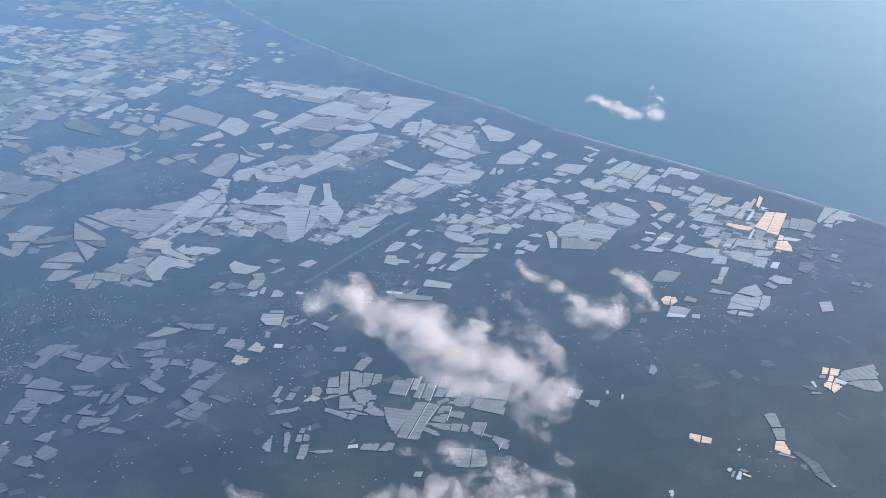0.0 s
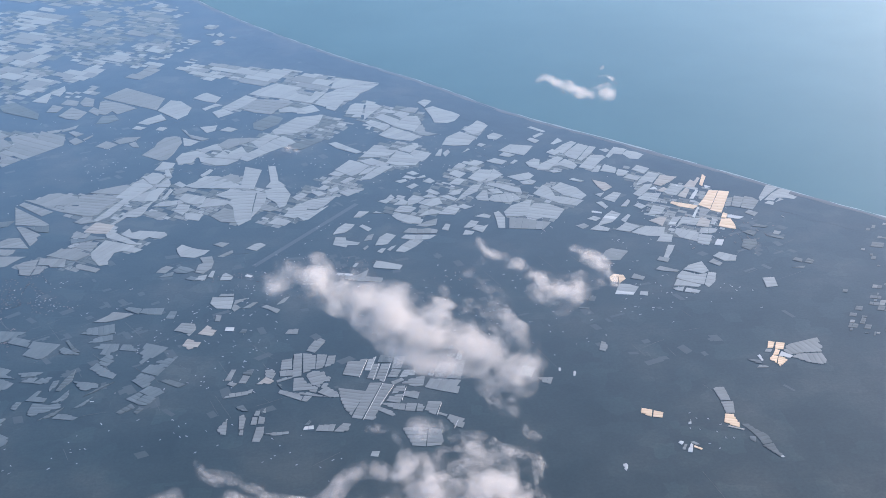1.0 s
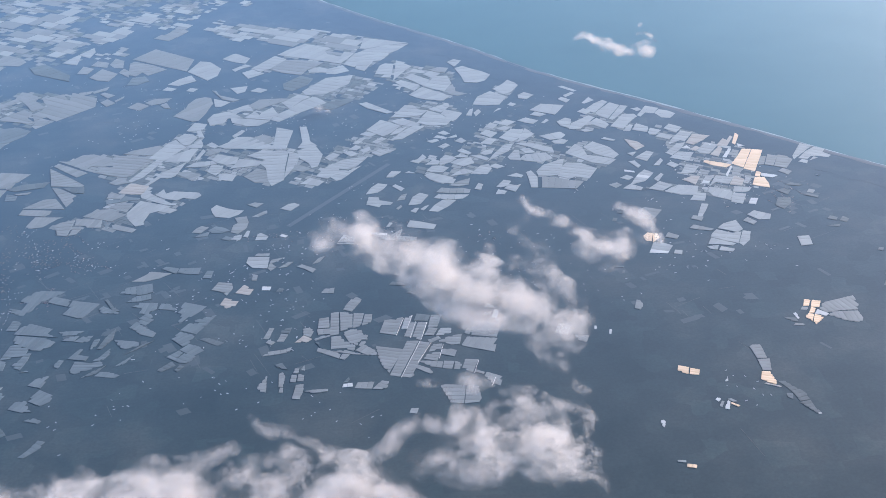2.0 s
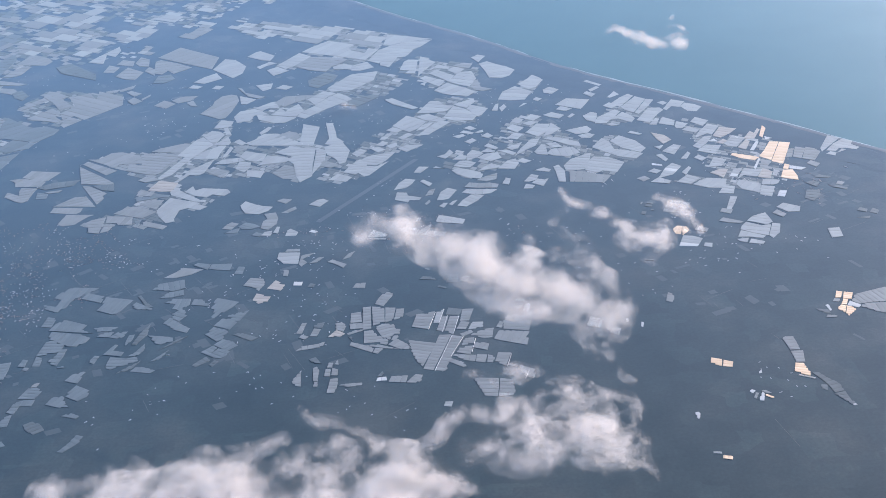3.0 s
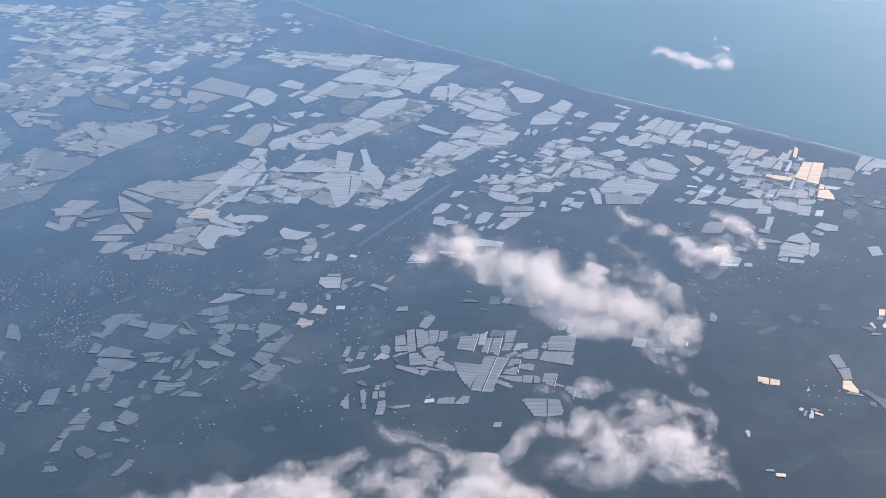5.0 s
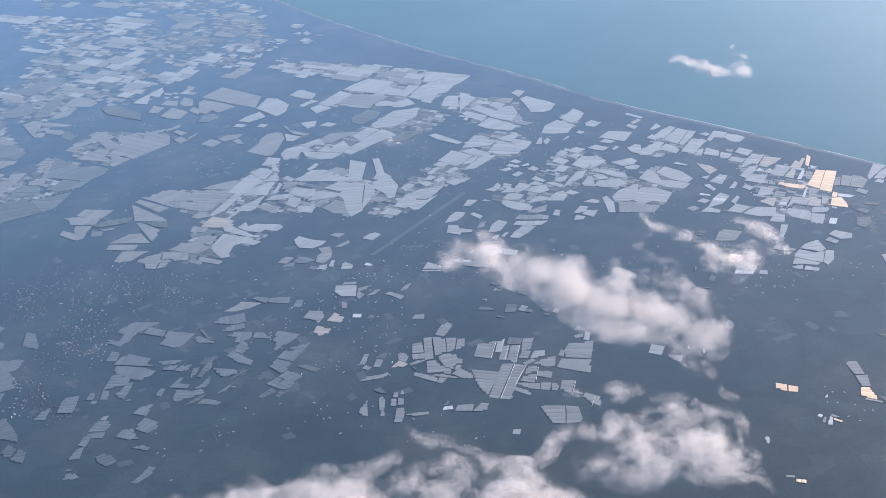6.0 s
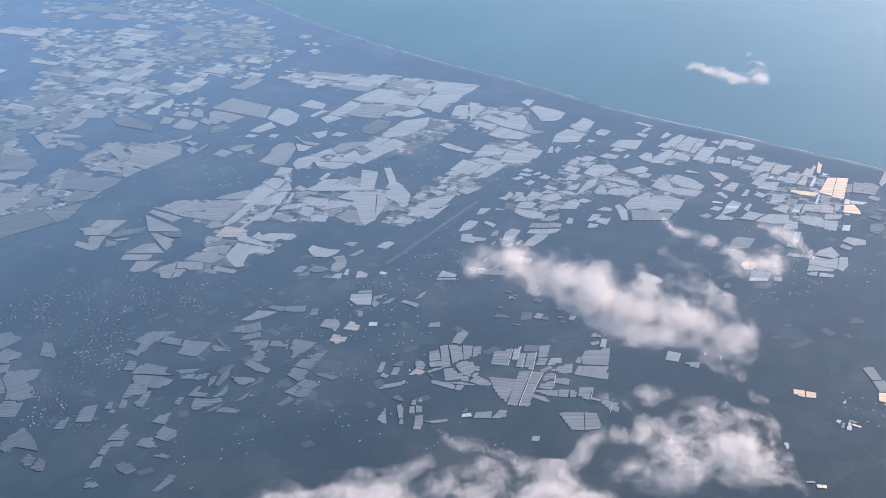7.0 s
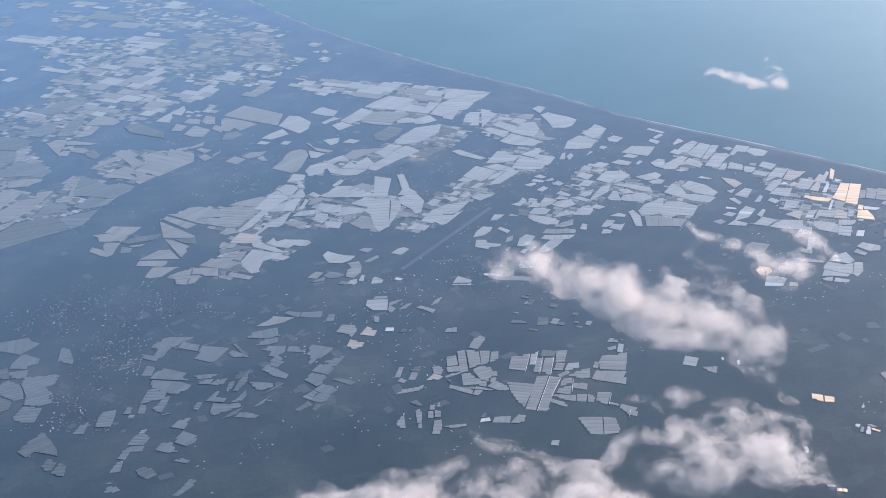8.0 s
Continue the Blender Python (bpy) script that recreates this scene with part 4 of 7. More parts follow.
plot("pale", -260.3, 1656.2, (5.9, -10.1), (6.9, 8.8), (-4, 6.6), (-8.8, -5.3))
plot("grey", 385.0, 1659.5, (-9.1, -18.6), (8, -20.2), (27, 11.2), (2.8, 24.2), (-7.4, 16.7), (-21.3, -13.3))
plot("pale", 476.5, 1661.4, (-7.1, -23.1), (3.9, -1.4), (13.3, 21), (3.4, 24.1), (-13.5, -20.5))
plot("pale", 25.3, 1665.9, (-15.3, -7.2), (22.7, -18.9), (27.3, -3), (-3.9, 14.5), (-12.9, 17.5), (-18, -2.9))
plot("pale", -245.5, 1667.3, (2.6, -12.9), (3.5, 10.6), (-1.2, 11.5), (-4.8, -9.3))
plot("pale", -20.6, 1672.4, (0.4, -6.8), (4.5, 5.3), (-0, 7.8), (-4.9, -6.3))
plot("dull", 608.6, 1672.6, (-6.3, -22.5), (10.7, -3.1), (15.2, 16.3), (-3.9, 19.3), (-15.8, -10.1))
plot("worn", -315.9, 1673.1, (7.6, -6.3), (9.1, 10.7), (-4.1, 2.4), (-12.5, -6.8))
plot("white", 563.0, 1684.8, (0.4, -12.4), (9.9, 9.1), (-0.4, 11.3), (-9.9, -8))
plot("worn", -292.8, 1687.3, (-9.1, -8.8), (4.9, -11.5), (18.2, -3.2), (8.3, 7.5), (-6.1, 14.7), (-16.2, 1.3))
plot("dull", 660.0, 1693.5, (5.9, -8.9), (9.8, -2.7), (-4.6, 8.7), (-11.1, 2.9))
plot("grey", -323.5, 1694.1, (3.1, -14.2), (12.7, 5.9), (1, 12.6), (-5.8, 5), (-11.1, -9.3))
plot("pale", 542.9, 1699.2, (0.9, -22.8), (16.5, 14.4), (-2.6, 20.9), (-14.7, -12.5))
plot("grey", -261.5, 1703.6, (-3.4, 7.4), (-9.5, -0.3), (-10.9, -26.4), (1.4, -33.1), (12.4, -13.4), (13.3, 8.6), (7.7, 30.2), (-11, 27))
plot("grey", 664.7, 1711.1, (0.2, -8.1), (7.4, 2.3), (-0.7, 8.2), (-7, -2.4))
plot("pale", 482.5, 1712.5, (5, -17), (13.9, 10.7), (-2, 16.8), (-16.9, -10.5))
plot("grey", -525.9, 1716.1, (3.4, -13), (7, 3.9), (3.9, 11.1), (-6.3, 15.3), (-8, -17.4))
plot("grey", -452.8, 1716.2, (-13.5, -1.9), (19.7, -19.2), (24.6, -7), (-13.3, 15.9), (-17.5, 12.2))
plot("dull", 622.5, 1717.3, (1.1, -14.6), (11.1, 2.3), (-0.7, 8.8), (-11.5, 3.6))
plot("pale", 517.1, 1722.8, (-11.6, -9.8), (10.7, -28.9), (22.9, 4.7), (-6.8, 26), (-15.3, 8))
plot("pale", 20.9, 1722.8, (0.3, -10.4), (6.6, 6.5), (0.2, 7.1), (-7.1, -3.2))
plot("grey", -552.3, 1727.7, (-6.3, -6.8), (-0.9, -25.3), (16, -30.7), (14.5, 29.7), (-7.1, 22.4), (-16.3, 10.7))
plot("pale", 36.4, 1729.6, (-1.6, -9.7), (7.6, 9.2), (0.2, 5.5), (-6.2, -4.9))
plot("pale", 558.2, 1730.6, (1, -9.6), (8.6, -6.3), (16.1, 6.9), (-8.5, 14.7), (-17.2, -5.7))
plot("pale", 64.5, 1734.3, (-6.9, -23.2), (11.7, -3.1), (24.1, 18), (2.9, 22.4), (-11.2, 3.5), (-20.5, -17.6))
plot("worn", -480.8, 1735.0, (2.8, -18.5), (5.8, 5.6), (-8.6, 12.9))
plot("grey", -4.5, 1736.3, (-1.9, -8.1), (4.3, 2.3), (2.4, 9.2), (-4.8, -3.4))
plot("pale", 460.8, 1737.7, (-6.6, -12.5), (15.1, -16.9), (25.7, 2.3), (6.4, 6.5), (-14.3, 17.7), (-26.3, 2.9))
plot("grey", -512.3, 1738.5, (-19.7, -2.7), (-2.1, -6), (2, -13.5), (24, -15.5), (19.2, 14.7), (-23.3, 23))
plot("dull", 646.6, 1740.5, (5.3, -7.4), (11.9, -1.4), (-3.6, 8.3), (-13.6, 0.4))
plot("grey", -230.7, 1741.3, (-4, -11.2), (9.8, 2.2), (7.6, 12), (0.1, 6.4), (-13.5, -9.4))
plot("pale", 467.6, 1742.6, (3.8, -20), (14.6, -15), (23.2, 12.8), (-7.3, 21.9), (-34.3, 0.3))
plot("glossy", 596.5, 1754.5, (-6.8, -12.9), (7.2, -20.9), (10.5, -4.1), (10.2, 21.5), (-4.8, 22.2), (-16.5, -5.8))
plot("grey", -591.2, 1755.0, (-12.5, -21.1), (5.8, -17.9), (13.4, -3.6), (22.2, 10.7), (29.8, 16.2), (-16.9, 23), (-19.9, 5.2), (-21.9, -12.6))
plot("pale", -291.5, 1758.4, (-20.5, -1.5), (-12.6, -19.2), (9.5, -25.9), (23.1, -14.8), (30, 0.2), (12.5, 6), (0.5, 13.1), (-17.9, 28.7), (-24.5, 13.4))
plot("pale", -36.9, 1761.4, (-0.3, -19.2), (2.1, -10.5), (17.9, -12), (21.4, -3.3), (-0.4, 7.9), (-1.7, 19.5), (-17.9, 23.4), (-21.3, -5.9))
plot("pale", 430.2, 1761.7, (-1.4, -17.8), (20.4, 2.4), (1.9, 21.6), (-20.9, -6.2))
plot("pale", 25.7, 1763.2, (-4.7, -20), (4.5, -16.4), (18.5, 16.3), (4.4, 27.1), (-7.8, 12), (-14.9, -19))
plot("pale", 386.3, 1763.5, (8.6, -12.5), (13.5, -1.1), (-3.3, 15.1), (-18.9, -1.6))
plot("tan", 556.7, 1764.0, (-11.7, -10.2), (5, -16.4), (15.7, 9.2), (3.7, 24.8), (-12.7, -7.5))
plot("pale", -184.1, 1765.3, (0.9, -17.7), (14.1, 3.3), (5.4, 12.2), (-4.2, 9.4), (-16.3, -7.2))
plot("pale", -414.8, 1766.2, (-35.1, -14.5), (-16.8, -45.2), (-3.2, -41.1), (-6.6, -29.2), (-2.8, 2.3), (9.9, 9.2), (30.3, -1.9), (41.6, 10), (24.1, 20.6), (27.3, 27.1), (-27.9, 55.2), (-41, 7.5))
plot("pale", 80.5, 1766.8, (-3.9, -11), (19.3, -8.8), (31, 6.1), (-19.4, 13.4), (-27, 0.4))
plot("pale", 575.9, 1767.4, (-7.5, -8.6), (-2.1, -12.3), (8.8, 8.3), (0.8, 12.6))
plot("pale", 544.1, 1772.5, (-1.8, -15.6), (13, 11.9), (2.3, 14.2), (-13.4, -10.5))
plot("pale", 527.9, 1772.9, (-5.4, -6.6), (4.4, -8.7), (17.5, 14.1), (3, 22.5), (-19.5, -21.2))
plot("grey", -491.4, 1774.3, (15.8, -29), (33.7, -7.2), (4.6, 19.7), (-17.7, 19.4), (-36.3, -2.8))
plot("pale", 165.9, 1775.0, (4.2, -7.9), (9.6, 3.1), (-4, 11.4), (-9.7, -6.6))
plot("grey", 0.8, 1777.0, (3.2, -9.6), (7.5, 13.1), (-1.8, 9.4), (-8.9, -12.9))
plot("grey", 358.3, 1778.3, (-2.1, -11.5), (9.9, -1.5), (3.2, 10.1), (-11, 3))
plot("pale", 512.8, 1780.0, (-2.5, -16.2), (15.3, 16), (0.3, 14.1), (-13.1, -13.8))
plot("grey", -244.0, 1780.6, (3.1, -12), (12.2, 2.9), (-2.5, 8.3), (-12.8, 0.8))
plot("tan", 486.4, 1781.9, (-4.7, -9.3), (1.4, -20.7), (16.1, 11.9), (2.6, 14.9), (-15.3, 3.3))
plot("white", 615.5, 1782.5, (-11.5, -0.7), (4.5, -9.4), (15.1, -1.4), (-8.1, 11.6))
plot("glossy", 600.8, 1791.0, (-0.3, -11.1), (6.6, 5.7), (1.2, 12.2), (-7.4, -6.9))
plot("grey", 89.0, 1793.8, (-7.2, -11), (22.7, -14), (26.1, -0.3), (12.2, 8.2), (-2.1, 7.2), (-21, 13.9), (-30.7, -4))
plot("grey", -609.3, 1794.6, (15.3, -14.7), (21.4, -6.6), (21.6, 7.5), (-28.5, 17.4), (-29.8, -3.6))
plot("pale", 187.8, 1794.6, (1.3, -20.3), (13, 9.1), (6, 5), (-4.9, 10.9), (-15.4, -4.6))
plot("grey", 648.6, 1796.4, (0.4, -14.4), (10.4, -1.1), (-0.3, 13.3), (-10.5, 2.3))
plot("grey", -474.5, 1801.6, (-13.1, -2.7), (16, -22.7), (21.7, 14.4), (-3.9, 14.7), (-20.7, -3.6))
plot("pale", 435.6, 1802.0, (-5.3, -18.3), (9.2, 9.7), (6, 15.7), (-9.9, -7))
plot("grey", 270.1, 1803.6, (-34.4, -18.7), (20.8, -30.4), (36.2, -3.3), (14.1, 6.7), (-7.3, 21.7), (-29.5, 23.9))
plot("pale", 130.9, 1803.7, (1.9, -14.4), (6.8, 8.8), (-0.6, 14.3), (-8.2, -8.7))
plot("grey", 566.6, 1804.3, (-10.5, -17.2), (0, -14.3), (13.7, 9.1), (2.6, 22.3), (-5.8, 0.1))
plot("pale", 382.5, 1807.1, (0.3, -10.5), (10.7, 0.2), (0.6, 10.3), (-11.7, -0.1))
plot("pale", 408.3, 1807.9, (1.2, -19.7), (21.3, 12.4), (9, 28.5), (-5.5, 10.4), (-25.9, -31.6))
plot("pale", 173.1, 1808.0, (-5.9, -12.8), (5.8, -6.9), (12.8, 11.6), (0.7, 17.7), (-13.3, -9.7))
plot("white", 557.1, 1811.5, (-8.2, -22.7), (10.2, 18.3), (8.3, 21.4), (-10.2, -17.1))
plot("pale", -5.9, 1818.8, (4.6, -16), (10.2, -4.7), (-4.6, 13.7), (-10.2, 7))
plot("pale", -41.5, 1819.3, (0.3, -17.2), (11.2, -1.7), (16.5, 14.7), (0.8, 21.2), (-10.2, 5.3), (-18.5, -22.3))
plot("grey", 100.9, 1822.6, (-4.2, -13.1), (12.1, -7.6), (16, 18.8), (-3.6, 8.5), (-20.3, -6.7))
plot("pale", -411.5, 1823.2, (13.5, -23), (31.4, -26.6), (32.6, -19.6), (22.7, -17.6), (-5.3, 12.6), (-28.6, 40), (-35.5, 23.8), (-30.8, 10.4))
plot("pale", 222.6, 1824.8, (-5.5, 2.6), (-5.4, -36), (5.7, -38.3), (10, 7.1), (2.1, 35.4), (-6.9, 29.3))
plot("pale", 490.3, 1825.6, (-16.7, -15), (5.7, -14.7), (20.5, 11.5), (0.8, 21.3), (-10.3, -3.1))
plot("grey", -601.8, 1827.2, (6.5, -16.4), (35, -22.1), (8.3, 24.7), (-11.6, 23.7), (-38.2, -10))
plot("worn", -472.6, 1830.9, (-25.3, -15.5), (12.4, -3.6), (25.2, -3.7), (26.3, 3.5), (-2, 14.2), (-6, 0.1), (-30.5, 5.1))
plot("pale", -359.1, 1833.0, (-6.9, -10.1), (8.3, -15.6), (17.1, -2.6), (-4.5, 16.9), (-13.9, 11.3))
plot("white", 391.0, 1833.5, (-7.9, -0.3), (7.3, -6.3), (7.6, -1), (-7, 7.6))
plot("pale", 692.9, 1835.0, (1.8, -10.1), (7.7, 1.9), (0.1, 8.5), (-9.6, -0.3))
plot("pale", 79.8, 1836.1, (7.6, -13.6), (12.9, 5.3), (-6.2, 14.7), (-14.3, -6.5))
plot("pale", -382.4, 1837.8, (-18.4, -12.7), (2.3, -21.8), (11.1, -11.3), (26.6, -19.4), (40.1, -4.8), (34.2, 6.4), (-8.7, 17.8), (-20.9, 10.2), (-28, 29.4), (-38.4, 6.3))
plot("grey", 659.4, 1841.9, (-4.6, -31.8), (16.7, 4.2), (10.6, 19.6), (-1.2, 28), (-21.6, -19.9))
plot("pale", 198.7, 1842.6, (6.5, -10), (10.1, -0.2), (-0.1, 10), (-16.5, 0.3))
plot("pale", 297.4, 1844.2, (-29, -14.8), (-12.3, -28.9), (-0.9, -21), (21.4, -31), (40.3, 9.9), (16.3, 37.2), (-7.8, 42.6), (-27.9, 6.1))
plot("glossy", 545.1, 1844.8, (-9, -5.3), (11.4, -18), (22, -6.8), (12.6, 0.7), (-16.4, 18.4), (-20.7, 11))
plot("pale", 712.9, 1845.3, (7.6, 1.3), (2.8, 7.4), (-10.4, -8.7))
plot("pale", 568.4, 1846.6, (0.4, -6.3), (6.6, 0.5), (2.7, 9.7), (-9.7, -4))
plot("grey", -490.4, 1847.1, (11.1, -11), (15, 3.2), (-12.6, 13.8), (-13.5, -6))
plot("grey", 639.1, 1847.9, (-3.1, -25.5), (16.3, 17), (1.7, 26), (-14.8, -17.5))
plot("grey", 624.3, 1848.5, (-1.8, -17.6), (11.9, 18.1), (1.7, 17.6), (-11.8, -18.1))
plot("pale", 469.6, 1851.8, (-0.6, -13.5), (10.5, -2.4), (0.2, 13.7), (-10, 2.2))
plot("pale", 62.7, 1853.0, (-13.7, -7.6), (8.9, -28), (26.1, -5.7), (12.6, 7.7), (-11, 20.9), (-22.8, 12.8))
plot("glossy", 610.6, 1854.5, (-11.3, -50.6), (27.5, 40.1), (10.7, 47), (-26.8, -36.5))
plot("grey", -577.0, 1860.5, (10.4, -45.8), (16.5, -20.3), (11.6, -9.4), (17, -0.5), (-20, 35.1), (-35.4, 40.9))
plot("pale", -153.1, 1862.5, (8.7, -17.4), (18.8, 1.2), (-6.2, 19.7), (-21.2, -3.4))
plot("pale", 723.4, 1863.3, (-20.3, -19), (-11.4, -7.2), (2.5, -9.6), (14.6, -17), (22.8, -7.8), (13.3, 7.3), (20.5, 19.6), (7.1, 32.9), (-13.9, 14.7), (-35.2, -13.8))
plot("pale", 258.3, 1864.0, (-22.9, -27.4), (-4, -31.6), (13.5, -27.5), (28.8, 40.1), (19, 36.7), (-9.7, 18.1), (-24.5, -8.5))
plot("pale", 407.2, 1864.5, (0.9, -18), (7.3, -8.6), (1.3, 14.9), (-9.5, 11.7))
plot("pale", 448.6, 1865.5, (-2.6, -13.9), (8.5, 8.4), (6, 17.4), (-11.9, -11.8))
plot("grey", -723.1, 1865.6, (8, -16.6), (21.9, -24.2), (5.8, 8.7), (-17.9, 26.1), (-17.8, 5.9))
plot("worn", -674.2, 1866.3, (-7.1, -11.7), (10.2, -12.7), (8.6, 7.6), (-11.7, 16.8))
plot("glossy", 592.6, 1868.1, (-7.9, -44.9), (26.9, 33.8), (11.9, 37.3), (-7.9, -0.9), (-22.9, -25.2))
plot("pale", 107.8, 1870.8, (7.6, -8.1), (18.6, 0.2), (2.3, 14.6), (-5.5, 8.2), (-23.1, -14.8))
plot("tan", -463.0, 1871.2, (-0.7, -18.3), (17.4, -19.5), (22.1, 15.3), (-13.5, 30.6), (-25.2, -8.2))
plot("pale", -15.4, 1877.0, (1.2, -12.1), (8.6, 9.8), (0.7, 13.2), (-10.5, -10.9))
plot("grey", -705.9, 1877.3, (-7.4, -11.3), (2.6, -35.5), (11.7, -27.5), (11.1, 0), (13.4, 25), (-15.8, 31), (-15.7, 18.1))
plot("pale", 143.9, 1878.7, (4.4, -23.2), (13.9, 1.7), (9.6, 21.9), (-4.2, 16.7), (-23.7, -17))
plot("pale", -14.0, 1878.9, (2.1, -9.8), (13.5, 9.1), (-3.5, 12.8), (-12.1, -12.1))
plot("pale", 700.5, 1879.9, (-21.3, -34.1), (2.6, -6.2), (27.1, 22.4), (10.7, 36.4), (-19.2, -18.5))
plot("grey", -657.9, 1881.2, (-6.2, -5.1), (8.5, -3), (12.6, 6.3), (-14.9, 1.7))
plot("pale", 14.8, 1881.9, (10, -4.9), (-2.2, 5.9), (-7.8, -1))
plot("dull", -567.3, 1885.1, (-3.4, -10.2), (18, -17.1), (10.3, 15.2), (-24.9, 12.1))
plot("pale", 167.3, 1888.5, (0.3, -10.3), (13.5, -2.3), (-1.5, 12.1), (-12.3, 0.6))
plot("pale", 495.2, 1890.0, (4, -25.6), (22.4, 12.6), (-3.2, 18.5), (-23.1, -5.4))
plot("white", 574.3, 1890.2, (-6.3, -19.3), (11.5, 16.6), (7.6, 20.4), (-12.8, -17.8))
plot("pale", 62.7, 1890.9, (-10.5, -11.8), (9.1, -16.1), (20.2, 3.2), (7.2, 14.4), (-8, 15), (-18, -4.7))
plot("pale", -101.2, 1891.6, (-11.1, -27.4), (-3, -23.9), (7.6, -4.9), (29.3, 34), (8.1, 13.9), (-8.1, 17.4), (-22.8, -9))
plot("tan", 559.8, 1900.1, (-4, -23.5), (11.7, 13), (7.7, 22.8), (-15.5, -12.3))
plot("pale", 431.8, 1900.3, (-2.5, -25.6), (16.7, 12.5), (5.7, 20.8), (-19.9, -7.6))
plot("grey", -251.6, 1903.8, (-3.5, -27.6), (24.9, -33.6), (9.7, 25.8), (-6.1, 34.7), (-25.1, 0.8))
plot("pale", -308.2, 1906.7, (-11.9, -8.9), (12.2, -19.3), (15.6, 9.3), (-15.9, 18.8))
plot("pale", -126.8, 1909.4, (-2.4, -33.7), (16.2, -11), (17, 24.5), (3.7, 33), (-12.1, 8.7), (-22.5, -21.5))
plot("grey", -497.6, 1910.8, (-3.1, -11.9), (23.4, -4.3), (-2.3, 17), (-18.1, -0.9))
plot("dull", -658.6, 1911.5, (-16.6, -17.9), (29, -6.6), (34.2, 18.6), (-11, 12.1), (-35.6, -6.2))
plot("pale", 410.0, 1912.1, (-0.9, -10.3), (8.7, 7.6), (-7.8, 2.7))
plot("pale", 542.8, 1914.8, (-13.8, -17.8), (-0.5, -23.7), (25.4, 16.7), (6, 30.3), (-17.1, -5.5))
plot("pale", 336.2, 1915.3, (-2.2, -33), (24.6, -47.3), (40.6, -26), (11.1, -5.1), (-4.8, 1.4), (-8.5, 37.1), (-18.9, 57.4), (-41.8, 15.6))
plot("pale", 238.2, 1917.1, (-16, -12.5), (7.9, -20.6), (30.8, -6.2), (20.7, 21.9), (-15.9, 18.8), (-27.4, -1.4))
plot("pale", 110.3, 1917.5, (-0.9, -21), (18.9, -8.8), (14.1, 17.7), (-9, 14.3), (-23.1, -2.2))
plot("tan", 525.2, 1920.3, (-2.4, -10.4), (8.4, 1.7), (4.2, 11.5), (-10.2, -2.7))
plot("pale", 58.5, 1922.5, (5.9, -10.4), (10.5, 5.3), (-1, 13.6), (-15.4, -8.5))
plot("white", 605.8, 1923.6, (-4.3, -5.9), (6.9, -2.6), (-2.6, 8.5))
plot("pale", 491.5, 1924.5, (-13.6, -30), (7.2, -3.1), (21.8, 26), (6.6, 23.6), (-22, -16.6))
plot("pale", -420.7, 1925.0, (-22.3, -38.1), (-5.9, -4.6), (12, -8.4), (19.3, 0.8), (28.7, 62.5), (-3.8, 22.1), (-27.9, -34.3))
plot("grey", -376.2, 1925.2, (8, -25.2), (21.3, -1.3), (-6.3, 18.3), (-23, 8.2))
plot("white", 510.6, 1928.4, (5.9, -5.3), (2.5, 7.3), (-8.4, -2))
plot("grey", -591.8, 1928.5, (-24.4, -18.5), (30, -29.8), (33.9, -22.8), (8, 6.4), (-47.4, 64.7))
plot("grey", -178.9, 1929.7, (-14.3, -5.2), (4.3, -17.4), (19.6, -7.1), (2, 10.6), (-11.6, 19.2))
plot("grey", -723.0, 1932.6, (-17.9, 3.2), (-11.9, -16.4), (34, -23.2), (37, -0.3), (-9.5, 20.1), (-31.7, 16.7))
plot("pale", 82.8, 1932.8, (-13.6, -24.6), (3.7, -14.6), (15.9, 2.5), (9.8, 12.4), (-2.8, 21), (-12.9, 3.3))
plot("pale", 143.7, 1933.7, (7.2, -15.8), (13.6, -6), (-2.5, 12), (-18.3, 9.8))
plot("pale", 202.8, 1934.8, (-9.2, -18), (9.1, -25), (9.8, 23.7), (2.7, 25.3), (-12.4, -6))
plot("pale", 360.5, 1935.4, (-13.4, -16.5), (13.8, -39.8), (25.9, -22.7), (14.3, 14.9), (-10.3, 44.6), (-30.3, 19.4))
plot("tan", 578.7, 1940.3, (-4.6, -16.1), (12, 6.8), (6, 20.3), (-13.3, -11.1))
plot("pale", -92.9, 1940.3, (-15.2, -23.4), (-0.1, -29.5), (15.9, -10.9), (33, 27.8), (12, 23.9), (-15.4, 15.7), (-30.3, -3.5))
plot("pale", 32.2, 1941.8, (-1.6, -19.4), (12.9, 5.6), (7, 21.3), (-2.1, 0.4), (-16.1, -7.8))
plot("pale", -332.0, 1943.8, (3.3, -25.4), (10.3, -7.9), (10.7, 17), (-10.8, 24.5), (-13.5, -8.2))
plot("pale", 108.7, 1944.5, (5.6, -7), (11.7, 0.2), (-2.8, 9.3), (-14.5, -2.5))
plot("tan", 591.0, 1947.3, (-7.5, -22.3), (12.8, 18), (9.8, 24.8), (-15.1, -20.5))
plot("pale", -238.9, 1951.6, (-28.4, 39.9), (-7.8, 26.7), (-14.5, 8.3), (-3.3, -10.9), (5.8, -66.9), (14.6, -94.9), (34.1, -70.3), (31, -18.4), (31.5, 61.5), (-20.3, 73.2), (-42.8, 51.8))
plot("pale", -196.1, 1952.7, (-8.8, -63.5), (-1.1, -38.3), (8.7, -1.8), (10.3, 43.7), (-9.1, 59.8))
plot("pale", 228.1, 1953.5, (-4.8, -12), (13, -10.3), (4.4, 12.2), (-12.6, 10.2))
plot("tan", 422.7, 1954.7, (-8.7, -4.6), (-1.9, -26.8), (15.6, -10.4), (8, 12.4), (-12.9, 29.5))
plot("glossy", 605.9, 1955.1, (-7.4, -27.7), (10.3, 16.4), (7.4, 29.5), (-10.3, -18.1))
